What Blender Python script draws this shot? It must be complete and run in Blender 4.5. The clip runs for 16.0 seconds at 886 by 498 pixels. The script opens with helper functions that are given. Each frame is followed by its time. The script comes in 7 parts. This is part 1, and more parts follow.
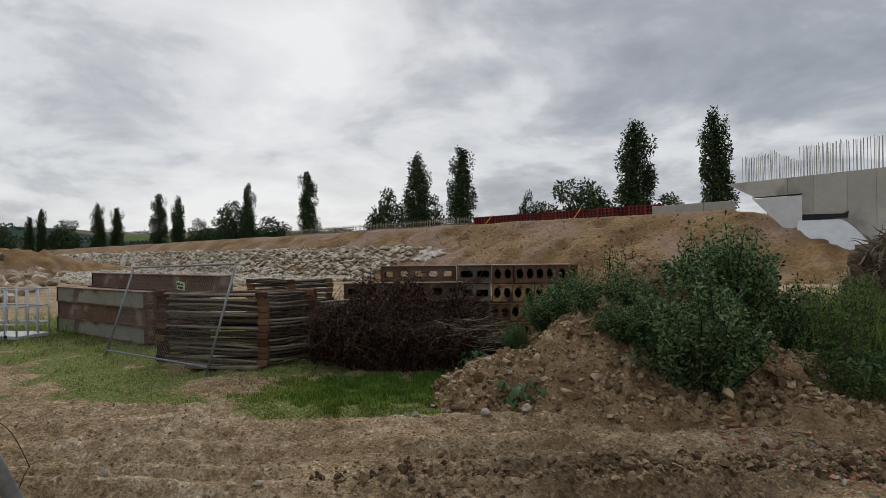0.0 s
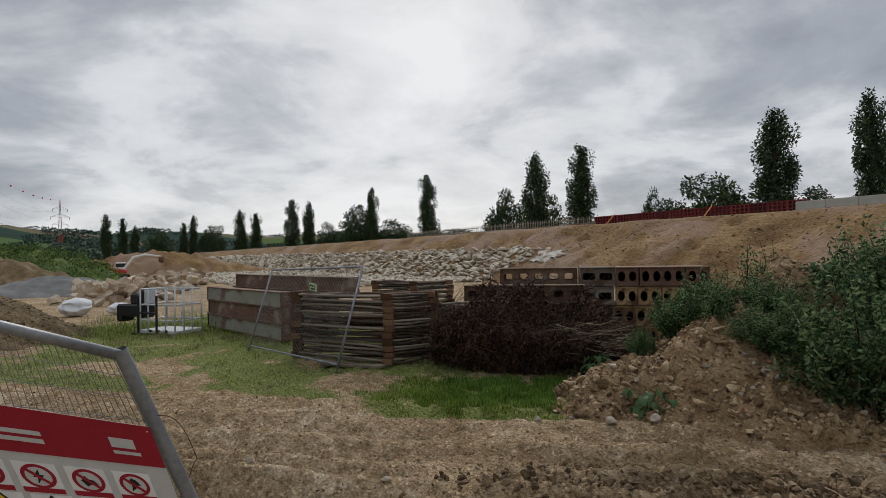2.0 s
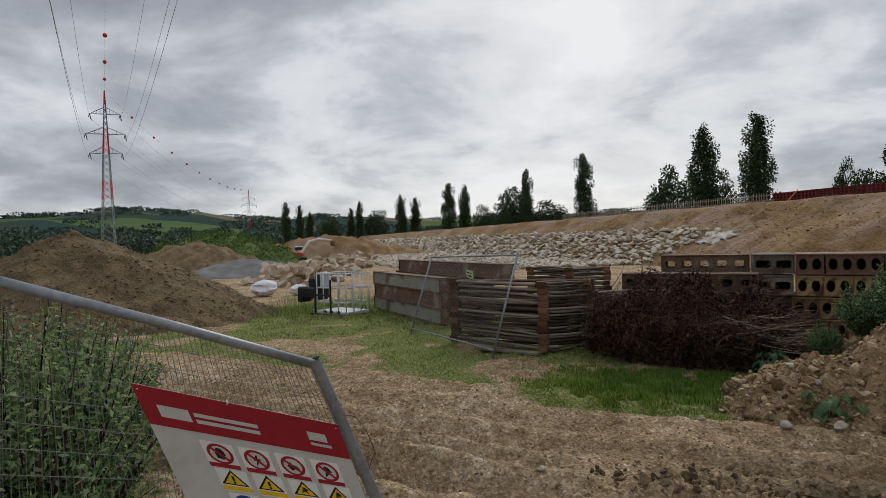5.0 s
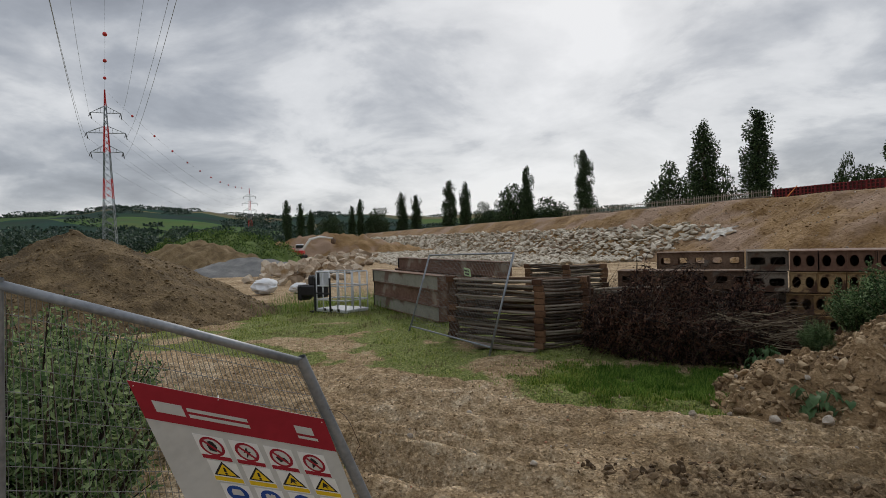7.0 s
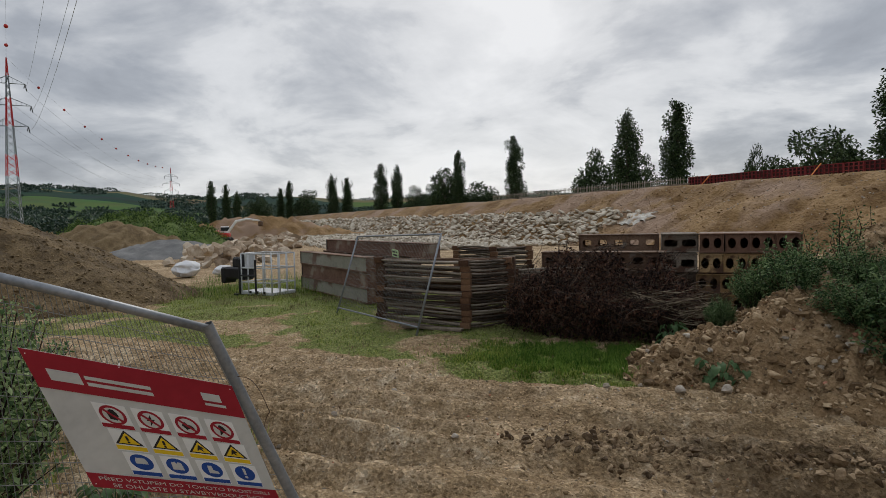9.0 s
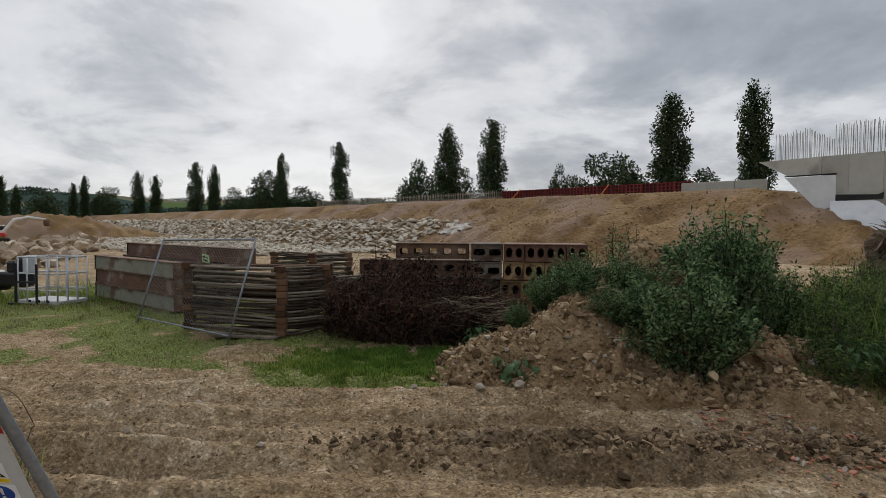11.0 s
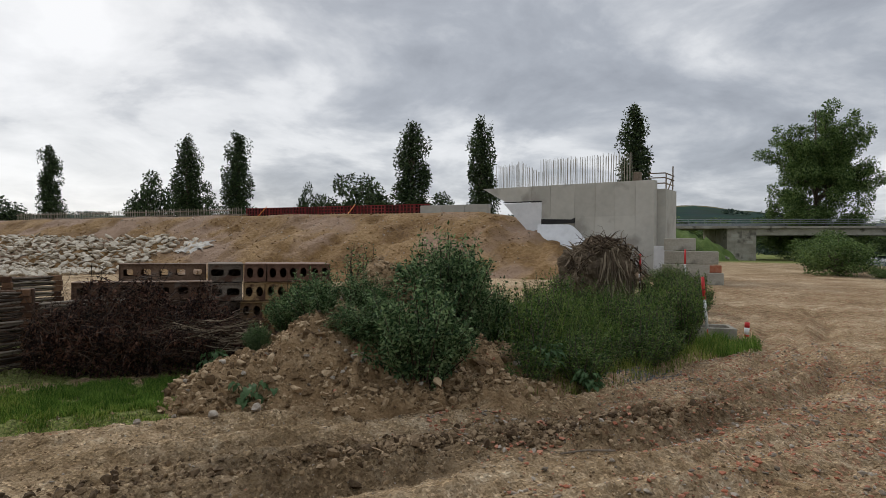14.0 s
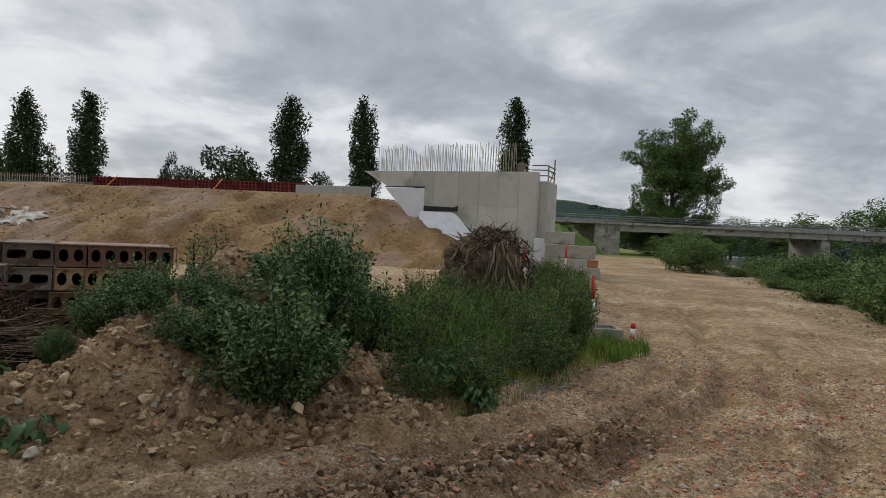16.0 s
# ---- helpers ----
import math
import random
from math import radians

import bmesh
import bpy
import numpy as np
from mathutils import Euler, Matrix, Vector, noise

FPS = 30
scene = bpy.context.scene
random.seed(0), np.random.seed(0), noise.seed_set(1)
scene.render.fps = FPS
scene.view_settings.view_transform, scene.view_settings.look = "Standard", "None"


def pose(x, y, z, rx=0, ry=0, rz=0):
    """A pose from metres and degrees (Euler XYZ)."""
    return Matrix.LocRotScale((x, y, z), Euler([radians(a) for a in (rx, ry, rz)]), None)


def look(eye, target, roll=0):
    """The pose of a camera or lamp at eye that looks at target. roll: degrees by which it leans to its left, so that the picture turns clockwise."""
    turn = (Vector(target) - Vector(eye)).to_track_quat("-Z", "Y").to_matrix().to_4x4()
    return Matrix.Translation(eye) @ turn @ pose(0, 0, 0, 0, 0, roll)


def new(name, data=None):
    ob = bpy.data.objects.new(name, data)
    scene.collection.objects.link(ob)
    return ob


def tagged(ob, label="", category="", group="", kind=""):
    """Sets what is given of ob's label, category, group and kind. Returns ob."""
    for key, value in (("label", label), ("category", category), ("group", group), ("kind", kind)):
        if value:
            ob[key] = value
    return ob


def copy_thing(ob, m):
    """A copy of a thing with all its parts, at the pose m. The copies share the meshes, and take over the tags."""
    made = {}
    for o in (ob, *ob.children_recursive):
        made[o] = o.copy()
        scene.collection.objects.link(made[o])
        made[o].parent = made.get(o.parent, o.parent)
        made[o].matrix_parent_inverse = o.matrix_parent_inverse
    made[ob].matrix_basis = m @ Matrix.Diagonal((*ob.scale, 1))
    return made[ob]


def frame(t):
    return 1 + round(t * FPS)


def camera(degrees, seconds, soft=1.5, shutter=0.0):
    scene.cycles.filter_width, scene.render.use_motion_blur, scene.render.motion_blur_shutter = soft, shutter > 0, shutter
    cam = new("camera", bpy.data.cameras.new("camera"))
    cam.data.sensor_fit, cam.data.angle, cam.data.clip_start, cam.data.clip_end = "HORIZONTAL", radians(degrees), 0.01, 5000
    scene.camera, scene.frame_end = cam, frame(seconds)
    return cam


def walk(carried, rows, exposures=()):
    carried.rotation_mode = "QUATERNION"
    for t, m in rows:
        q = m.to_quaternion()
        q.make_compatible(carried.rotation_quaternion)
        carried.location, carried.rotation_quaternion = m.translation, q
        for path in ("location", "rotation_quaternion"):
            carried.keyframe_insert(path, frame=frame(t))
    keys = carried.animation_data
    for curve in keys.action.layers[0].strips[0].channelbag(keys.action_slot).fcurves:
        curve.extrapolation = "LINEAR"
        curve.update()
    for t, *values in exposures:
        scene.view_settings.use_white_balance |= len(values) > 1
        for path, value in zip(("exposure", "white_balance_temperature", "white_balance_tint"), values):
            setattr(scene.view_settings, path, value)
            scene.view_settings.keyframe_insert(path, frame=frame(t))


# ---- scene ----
cam = camera(72.54, 16.0, 0.5)
PATH = [
    (0.0, pose(0.000, 0.000, 2.000, 90.55, 0.62, 0.00)),
    (0.5, pose(-0.006, -0.002, 2.003, 90.56, 0.79, 3.14)),
    (1.0, pose(-0.011, -0.012, 2.014, 90.63, 0.75, 6.31)),
    (1.5, pose(-0.016, -0.014, 2.024, 90.72, 0.71, 9.07)),
    (2.0, pose(-0.029, -0.016, 2.037, 90.75, 0.87, 11.17)),
    (2.5, pose(-0.034, -0.027, 2.052, 90.80, 0.82, 14.37)),
    (3.0, pose(-0.032, -0.059, 2.082, 90.71, 1.19, 16.91)),
    (3.5, pose(-0.034, -0.066, 2.101, 90.56, 1.02, 19.51)),
    (4.0, pose(0.034, -0.158, 2.153, 89.91, 0.71, 22.76)),
    (4.5, pose(0.012, -0.142, 2.168, 89.36, 1.20, 25.62)),
    (7.0, pose(0.143, -0.218, 2.194, 88.99, 1.64, 25.89)),
    (7.5, pose(0.153, -0.216, 2.172, 88.68, 1.29, 24.57)),
    (8.0, pose(0.197, -0.243, 2.162, 88.09, 1.56, 23.03)),
    (8.5, pose(0.213, -0.237, 2.149, 87.67, 1.51, 21.70)),
    (9.0, pose(0.233, -0.232, 2.135, 87.31, 1.17, 19.44)),
    (9.5, pose(0.285, -0.248, 2.121, 87.06, 1.18, 16.31)),
    (10.0, pose(0.332, -0.238, 2.112, 87.15, 0.73, 11.07)),
    (12.5, pose(0.493, -0.631, 2.206, 88.92, -0.73, -6.70)),
    (13.0, pose(0.516, -0.585, 2.191, 89.30, -0.38, -11.19)),
    (13.5, pose(0.533, -0.604, 2.189, 89.62, -0.56, -15.76)),
    (14.0, pose(0.536, -0.594, 2.175, 89.78, -0.57, -20.38)),
    (14.5, pose(0.557, -0.604, 2.174, 89.80, -0.44, -24.41)),
    (15.0, pose(0.596, -0.526, 2.160, 89.81, -1.04, -27.77)),
    (15.5, pose(0.822, 0.072, 2.184, 89.38, -1.93, -29.46)),
    (16.0, pose(1.205, 0.954, 2.253, 88.66, -3.00, -31.87)),
]
walk(cam, PATH, [(0.0, -0.08), (10.0, -0.06), (13.0, 0.0), (14.5, 0.14), (15.2, 0.14), (16.0, 0.06)])

# ---- sky and sun: overcast, sun veiled low behind the cloud ahead ----
SUN_AZ, SUN_EL = -11.0, 34.0   # degrees, clockwise from +y; height
world = bpy.data.worlds.new("overcast")
scene.world = world
world.use_nodes = True
wt = world.node_tree
wt.nodes.clear()


def wn(kind, **props):
    n = wt.nodes.new(kind)
    for k, v in props.items():
        if k == "operation":
            n.operation = v
        elif k == "blend_type":
            n.blend_type = v
    return n


def wmath(op, a, b=None, clamp=False):
    n = wt.nodes.new("ShaderNodeMath")
    n.operation = op
    n.use_clamp = clamp
    for i, v in enumerate((a, b)):
        if v is None:
            continue
        if isinstance(v, (int, float)):
            n.inputs[i].default_value = v
        else:
            wt.links.new(v, n.inputs[i])
    return n.outputs[0]


def wmix(fac, a, b):
    n = wt.nodes.new("ShaderNodeMix")
    n.data_type = "RGBA"
    for sock, v in ((n.inputs[0], fac), (n.inputs[6], a), (n.inputs[7], b)):
        if isinstance(v, (int, float)):
            sock.default_value = v
        elif isinstance(v, tuple):
            sock.default_value = (*v, 1)
        else:
            wt.links.new(v, sock)
    return n.outputs[2]


def wramp(fac, stops):
    n = wt.nodes.new("ShaderNodeValToRGB")
    el = n.color_ramp.elements
    while len(el) < len(stops):
        el.new(0.5)
    for e, (p, c) in zip(el, stops):
        e.position, e.color = p, (*c, 1)
    wt.links.new(fac, n.inputs[0])
    return n.outputs[0]


coord = wt.nodes.new("ShaderNodeTexCoord")
sep = wt.nodes.new("ShaderNodeSeparateXYZ")
wt.links.new(coord.outputs["Generated"], sep.inputs[0])
dz = wmath("MAXIMUM", sep.outputs[2], 0.0)
lift = wmath("ADD", dz, 0.26)
cu = wmath("DIVIDE", sep.outputs[0], lift)
cv = wmath("DIVIDE", sep.outputs[1], lift)
comb = wt.nodes.new("ShaderNodeCombineXYZ")
wt.links.new(cu, comb.inputs[0])
wt.links.new(cv, comb.inputs[1])


def wnoise(scale, detail, rough, shift, distort=0.0):
    m = wt.nodes.new("ShaderNodeMapping")
    m.inputs["Location"].default_value = shift
    wt.links.new(comb.outputs[0], m.inputs[0])
    n = wt.nodes.new("ShaderNodeTexNoise")
    n.inputs["Scale"].default_value = scale
    n.inputs["Detail"].default_value = detail
    n.inputs["Roughness"].default_value = rough
    n.inputs["Distortion"].default_value = distort
    wt.links.new(m.outputs[0], n.inputs["Vector"])
    return n.outputs["Fac"]


big = wnoise(0.7, 3, 0.5, (3.1, 1.7, 0))
mid = wnoise(1.7, 8, 0.56, (7.3, 2.2, 0), 0.35)
fine = wnoise(5.0, 5, 0.55, (1.3, 9.2, 0))
mass = wmath("ADD", wmath("MULTIPLY", big, 0.30), wmath("ADD", wmath("MULTIPLY", mid, 0.55), wmath("MULTIPLY", fine, 0.13)))
# glow of the veiled sun
glow_dir = Vector((math.sin(radians(SUN_AZ)) * math.cos(radians(14)), math.cos(radians(SUN_AZ)) * math.cos(radians(14)), math.sin(radians(14))))
dot = wt.nodes.new("ShaderNodeVectorMath")
dot.operation = "DOT_PRODUCT"
wt.links.new(coord.outputs["Generated"], dot.inputs[0])
dot.inputs[1].default_value = glow_dir
glow = wmath("POWER", wmath("MAXIMUM", dot.outputs["Value"], 0.0), 14.0)
low = wmath("POWER", wmath("SUBTRACT", 1.0, dz), 7.0)
thin = wmath("ADD", wmath("ADD", mass, 0.018), wmath("ADD", wmath("MULTIPLY", glow, 0.11), wmath("MULTIPLY", low, 0.10)), True)
cloud = wramp(thin, ((0.42, (2.9, 3.1, 3.5)), (0.50, (3.9, 4.15, 4.6)), (0.565, (5.6, 5.8, 6.15)), (0.60, (6.9, 7.05, 7.3)), (0.70, (8.5, 8.6, 8.8))))
clear = wt.nodes.new("ShaderNodeTexSky")
clear.sky_type = "NISHITA"
clear.sun_disc = False
clear.sun_elevation = radians(SUN_EL)
clear.sun_rotation = radians(SUN_AZ)
# an overcast sky is brighter towards the zenith than along the horizon
up = wt.nodes.new("ShaderNodeMapRange")
up.interpolation_type = "SMOOTHSTEP"
for i_, v_ in ((1, 0.45), (2, 0.95), (3, 1.0), (4, 2.0)):
    up.inputs[i_].default_value = v_
wt.links.new(dz, up.inputs[0])
cie = wt.nodes.new("ShaderNodeVectorMath")
cie.operation = "SCALE"
wt.links.new(cloud, cie.inputs[0])
wt.links.new(up.outputs[0], cie.inputs["Scale"])
sky = wmix(0.93, clear.outputs[0], cie.outputs[0])
bg = wt.nodes.new("ShaderNodeBackground")
bg.inputs["Strength"].default_value = 0.1
wt.links.new(sky, bg.inputs["Color"])
wout = wt.nodes.new("ShaderNodeOutputWorld")
wt.links.new(bg.outputs[0], wout.inputs[0])

sun = new("sun", bpy.data.lights.new("sun", "SUN"))
sun.data.energy, sun.data.angle, sun.data.color = 1.3, radians(25), (1.0, 0.93, 0.83)
sd = Vector((math.sin(radians(SUN_AZ)) * math.cos(radians(SUN_EL)), math.cos(radians(SUN_AZ)) * math.cos(radians(SUN_EL)), math.sin(radians(SUN_EL))))
sun.matrix_world = look(sd * 50, (0, 0, 0))

# ---- materials ----
def material(name, stops, rough=0.9, metal=0.0, scale=3.0, fine_scale=40.0, bump=0.3, dist=0.02, spec=0.3, vary=0.0, island=0.0, wear=None, wear_at=0.62, wear_scale=2.0, translucent=0.0):
    """A surface: colour stops over coarse and fine noise, relief, and patches of a second colour (wear)."""
    m = bpy.data.materials.new(name)
    m.use_nodes = True
    nt = m.node_tree
    bs = nt.nodes["Principled BSDF"]
    bs.inputs["Roughness"].default_value = rough
    bs.inputs["Metallic"].default_value = metal
    bs.inputs["Specular IOR Level"].default_value = spec
    tc = nt.nodes.new("ShaderNodeTexCoord")

    def nz(s, d=5.0):
        n = nt.nodes.new("ShaderNodeTexNoise")
        n.inputs["Scale"].default_value, n.inputs["Detail"].default_value = s, d
        nt.links.new(tc.outputs["Object"], n.inputs["Vector"])
        return n.outputs["Fac"]

    def mth(op, a, b):
        n = nt.nodes.new("ShaderNodeMath")
        n.operation = op
        for i, v in enumerate((a, b)):
            if isinstance(v, (int, float)):
                n.inputs[i].default_value = v
            else:
                nt.links.new(v, n.inputs[i])
        return n.outputs[0]

    coarse, fin = nz(scale), nz(fine_scale)
    fac = mth("ADD", mth("MULTIPLY", coarse, 0.6), mth("MULTIPLY", fin, 0.4))
    if vary:
        oi = nt.nodes.new("ShaderNodeObjectInfo")
        fac = mth("ADD", fac, mth("MULTIPLY", mth("SUBTRACT", oi.outputs["Random"], 0.5), vary))
    if island:
        ge = nt.nodes.new("ShaderNodeNewGeometry")
        fac = mth("ADD", fac, mth("MULTIPLY", mth("SUBTRACT", ge.outputs["Random Per Island"], 0.5), island))
    rp = nt.nodes.new("ShaderNodeValToRGB")
    el = rp.color_ramp.elements
    while len(el) < len(stops):
        el.new(0.5)
    for i, (e, c) in enumerate(zip(el, stops)):
        e.position, e.color = 0.30 + 0.40 * i / max(1, len(stops) - 1), (*c, 1)
    nt.links.new(fac, rp.inputs[0])
    col = rp.outputs[0]
    if wear:
        w = nz(wear_scale, 8.0)
        mr = nt.nodes.new("ShaderNodeMapRange")
        mr.inputs[1].default_value, mr.inputs[2].default_value = wear_at - 0.05, wear_at + 0.05
        nt.links.new(w, mr.inputs[0])
        mx = nt.nodes.new("ShaderNodeMix")
        mx.data_type = "RGBA"
        nt.links.new(mr.outputs[0], mx.inputs[0])
        nt.links.new(col, mx.inputs[6])
        mx.inputs[7].default_value = (*wear, 1)
        col = mx.outputs[2]
    nt.links.new(col, bs.inputs["Base Color"])
    if bump:
        bp = nt.nodes.new("ShaderNodeBump")
        bp.inputs["Strength"].default_value, bp.inputs["Distance"].default_value = bump, dist
        nt.links.new(mth("ADD", fin, mth("MULTIPLY", coarse, 1.5)), bp.inputs["Height"])
        nt.links.new(bp.outputs[0], bs.inputs["Normal"])
    if translucent:
        tr = nt.nodes.new("ShaderNodeBsdfTranslucent")
        nt.links.new(col, tr.inputs[0])
        ms = nt.nodes.new("ShaderNodeMixShader")
        ms.inputs[0].default_value = translucent
        nt.links.new(bs.outputs[0], ms.inputs[1])
        nt.links.new(tr.outputs[0], ms.inputs[2])
        nt.links.new(ms.outputs[0], nt.nodes["Material Output"].inputs[0])
    return m


def leafmat(name, a, b, c, tl=0.35):
    return material(name, (a, b, c), rough=0.6, scale=1.5, fine_scale=9, bump=0, island=0.75, translucent=tl, spec=0.25)


M = {}
M["soil"] = material("soil", ((0.11, 0.07, 0.036), (0.205, 0.14, 0.076), (0.32, 0.235, 0.14)), scale=0.8, fine_scale=14, bump=0.7, dist=0.04, island=0.25)
M["mound"] = material("mound_soil", ((0.11, 0.066, 0.03), (0.27, 0.176, 0.09), (0.45, 0.325, 0.195)), scale=2.4, fine_scale=26, bump=1.0, dist=0.06)
M["bank"] = material("embankment_soil", ((0.095, 0.05, 0.018), (0.215, 0.126, 0.05), (0.35, 0.23, 0.112)), scale=0.45, fine_scale=5.5, bump=0.9, dist=0.14, wear=(0.27, 0.18, 0.12), wear_scale=0.22, wear_at=0.55)
M["clod"] = material("damp_clod", ((0.13, 0.08, 0.04), (0.27, 0.185, 0.098), (0.42, 0.31, 0.19)), scale=3.0, fine_scale=30, bump=0.8, dist=0.02, island=0.5)
M["mud"] = material("churned_mud", ((0.11, 0.068, 0.033), (0.265, 0.178, 0.094), (0.44, 0.325, 0.198)), scale=3.0, fine_scale=24, bump=0.9, dist=0.03, island=0.55)
M["heapsoil"] = material("heap_soil", ((0.07, 0.046, 0.021), (0.158, 0.108, 0.052), (0.265, 0.192, 0.104)), scale=1.6, fine_scale=16, bump=0.9, dist=0.06, island=0.3)
M["gravel"] = material("gravel", ((0.10, 0.10, 0.10), (0.17, 0.17, 0.165), (0.26, 0.255, 0.245)), scale=1.2, fine_scale=30, bump=0.8, dist=0.03)
M["rock"] = material("quarry_stone", ((0.165, 0.13, 0.085), (0.33, 0.275, 0.2), (0.53, 0.475, 0.385)), scale=1.3, fine_scale=12, bump=0.6, dist=0.03, vary=0.55, island=0.55)
M["boulder"] = material("sandstone_boulder", ((0.23, 0.165, 0.105), (0.39, 0.3, 0.21), (0.56, 0.475, 0.37)), scale=1.0, fine_scale=9, bump=0.6, dist=0.05, vary=0.5, island=0.35)
M["ridge"] = material("wet_churned_mud", ((0.075, 0.047, 0.024), (0.175, 0.117, 0.063), (0.3, 0.215, 0.13)), scale=3.0, fine_scale=24, bump=0.9, dist=0.03, island=0.5)
M["stone"] = material("rubble_stone", ((0.17, 0.14, 0.105), (0.30, 0.25, 0.195), (0.46, 0.41, 0.34)), scale=4, fine_scale=30, bump=0.5, dist=0.01, vary=0.4, island=0.45)
M["brickbit"] = material("broken_brick", ((0.22, 0.07, 0.035), (0.34, 0.12, 0.065), (0.42, 0.19, 0.12)), scale=6, fine_scale=40, bump=0.5, dist=0.01, vary=0.4, island=0.45)
M["concrete"] = material("concrete", ((0.4, 0.39, 0.345), (0.47, 0.46, 0.41), (0.54, 0.53, 0.475)), rough=0.85, scale=0.45, fine_scale=3, bump=0.05, dist=0.01, vary=0.25, wear=(0.31, 0.295, 0.26), wear_scale=0.5, wear_at=0.60)
M["oldconcrete"] = material("weathered_concrete", ((0.235, 0.215, 0.172), (0.355, 0.332, 0.275), (0.46, 0.438, 0.375)), rough=0.9, scale=0.8, fine_scale=14, bump=0.4, dist=0.02, wear=(0.14, 0.13, 0.11), wear_scale=0.7, vary=0.15)
M["fabric"] = material("geotextile", ((0.6, 0.61, 0.62), (0.68, 0.69, 0.7), (0.74, 0.75, 0.76)), rough=0.8, scale=1.2, fine_scale=5, bump=0.15, dist=0.03)
M["black"] = material("black_membrane", ((0.012, 0.012, 0.012), (0.02, 0.02, 0.02), (0.035, 0.035, 0.033)), rough=0.6, bump=0.2)
M["rust"] = material("rusty_steel", ((0.045, 0.026, 0.017), (0.105, 0.06, 0.036), (0.19, 0.122, 0.08)), rough=0.85, scale=2.5, fine_scale=25, bump=0.35, dist=0.006, vary=0.3, wear=(0.16, 0.13, 0.105), wear_scale=3.5, wear_at=0.62)
M["ochre"] = material("ochre_painted_rusty_steel", ((0.14, 0.084, 0.038), (0.25, 0.158, 0.07), (0.37, 0.255, 0.13)), rough=0.85, scale=2.0, fine_scale=25, bump=0.35, dist=0.005, vary=0.4, wear=(0.085, 0.045, 0.027), wear_scale=4.0, wear_at=0.55)
M["slot"] = material("grey_brown_rusted_steel", ((0.075, 0.056, 0.04), (0.135, 0.108, 0.082), (0.23, 0.195, 0.155)), rough=0.85, scale=2.0, fine_scale=25, bump=0.35, dist=0.005, vary=0.4, wear=(0.08, 0.042, 0.026), wear_scale=4.0, wear_at=0.55)
M["rustplate"] = material("orange_rusted_plate", ((0.055, 0.026, 0.014), (0.11, 0.054, 0.028), (0.19, 0.105, 0.058)), rough=0.85, scale=4, fine_scale=30, bump=0.3, dist=0.004, vary=0.5)
M["alu"] = material("bare_aluminium", ((0.42, 0.43, 0.44), (0.52, 0.53, 0.54), (0.60, 0.61, 0.62)), rough=0.5, metal=0.3, scale=6, fine_scale=60, bump=0.05, dist=0.002)
M["formface"] = material("dark_form_face", ((0.022, 0.010, 0.009), (0.045, 0.020, 0.017), (0.08, 0.035, 0.028)), rough=0.7, scale=2, fine_scale=14, bump=0.1, vary=0.6)
M["berm"] = material("overgrown_soil", ((0.050, 0.082, 0.020), (0.10, 0.15, 0.036), (0.17, 0.215, 0.065)), scale=0.8, fine_scale=6, bump=0.6, dist=0.08)
M["beam"] = material("grey_primer_steel", ((0.17, 0.165, 0.13), (0.245, 0.235, 0.19), (0.31, 0.3, 0.25)), rough=0.8, scale=0.9, fine_scale=14, bump=0.2, dist=0.004, wear=(0.14, 0.085, 0.06), wear_scale=1.3, wear_at=0.60)
M["beamrust"] = material("brown_rusted_steel", ((0.08, 0.042, 0.028), (0.145, 0.08, 0.053), (0.21, 0.128, 0.092)), rough=0.85, scale=1.2, fine_scale=14, bump=0.25, dist=0.004, wear=(0.25, 0.2, 0.155), wear_scale=1.8, wear_at=0.62)
M["tube"] = material("weathered_steel_tube", ((0.045, 0.032, 0.023), (0.105, 0.08, 0.058), (0.25, 0.21, 0.165)), rough=0.75, scale=2.2, fine_scale=22, bump=0.25, dist=0.004, vary=0.6, island=0.3)
M["galv"] = material("galvanised_steel", ((0.15, 0.162, 0.178), (0.24, 0.255, 0.272), (0.34, 0.355, 0.37)), rough=0.5, metal=0.55, scale=6, fine_scale=60, bump=0.08, dist=0.002)
M["wire"] = material("dull_wire", ((0.13, 0.13, 0.125), (0.2, 0.2, 0.195), (0.28, 0.28, 0.275)), rough=0.6, metal=0.4, bump=0)
M["twig"] = material("dead_twigs", ((0.012, 0.007, 0.005), (0.036, 0.021, 0.014), (0.115, 0.078, 0.055)), rough=0.95, scale=1.5, fine_scale=12, bump=0, island=0.6)
M["deadleaf"] = material("dead_leaves", ((0.012, 0.005, 0.004), (0.038, 0.016, 0.010), (0.125, 0.06, 0.038)), rough=0.95, scale=1.5, fine_scale=12, bump=0, island=0.75)
M["root"] = material("dried_roots", ((0.07, 0.05, 0.032), (0.165, 0.125, 0.083), (0.32, 0.26, 0.182)), rough=0.95, scale=2, fine_scale=18, bump=0.4, dist=0.01, island=0.6)
M["rootdark"] = material("dark_roots", ((0.04, 0.026, 0.016), (0.11, 0.078, 0.05), (0.24, 0.185, 0.128)), rough=0.95, scale=2, fine_scale=18, bump=0.4, dist=0.01, island=0.7)
M["tarp"] = material("dusty_tarpaulin", ((0.22, 0.21, 0.18), (0.36, 0.345, 0.31), (0.52, 0.51, 0.47)), rough=0.7, scale=2.5, fine_scale=9, bump=0.3, dist=0.03, wear=(0.24, 0.16, 0.085), wear_scale=1.6, wear_at=0.55)
M["bark"] = material("bark", ((0.05, 0.04, 0.03), (0.10, 0.08, 0.06), (0.16, 0.13, 0.10)), scale=3, fine_scale=20, bump=0.6, dist=0.03)
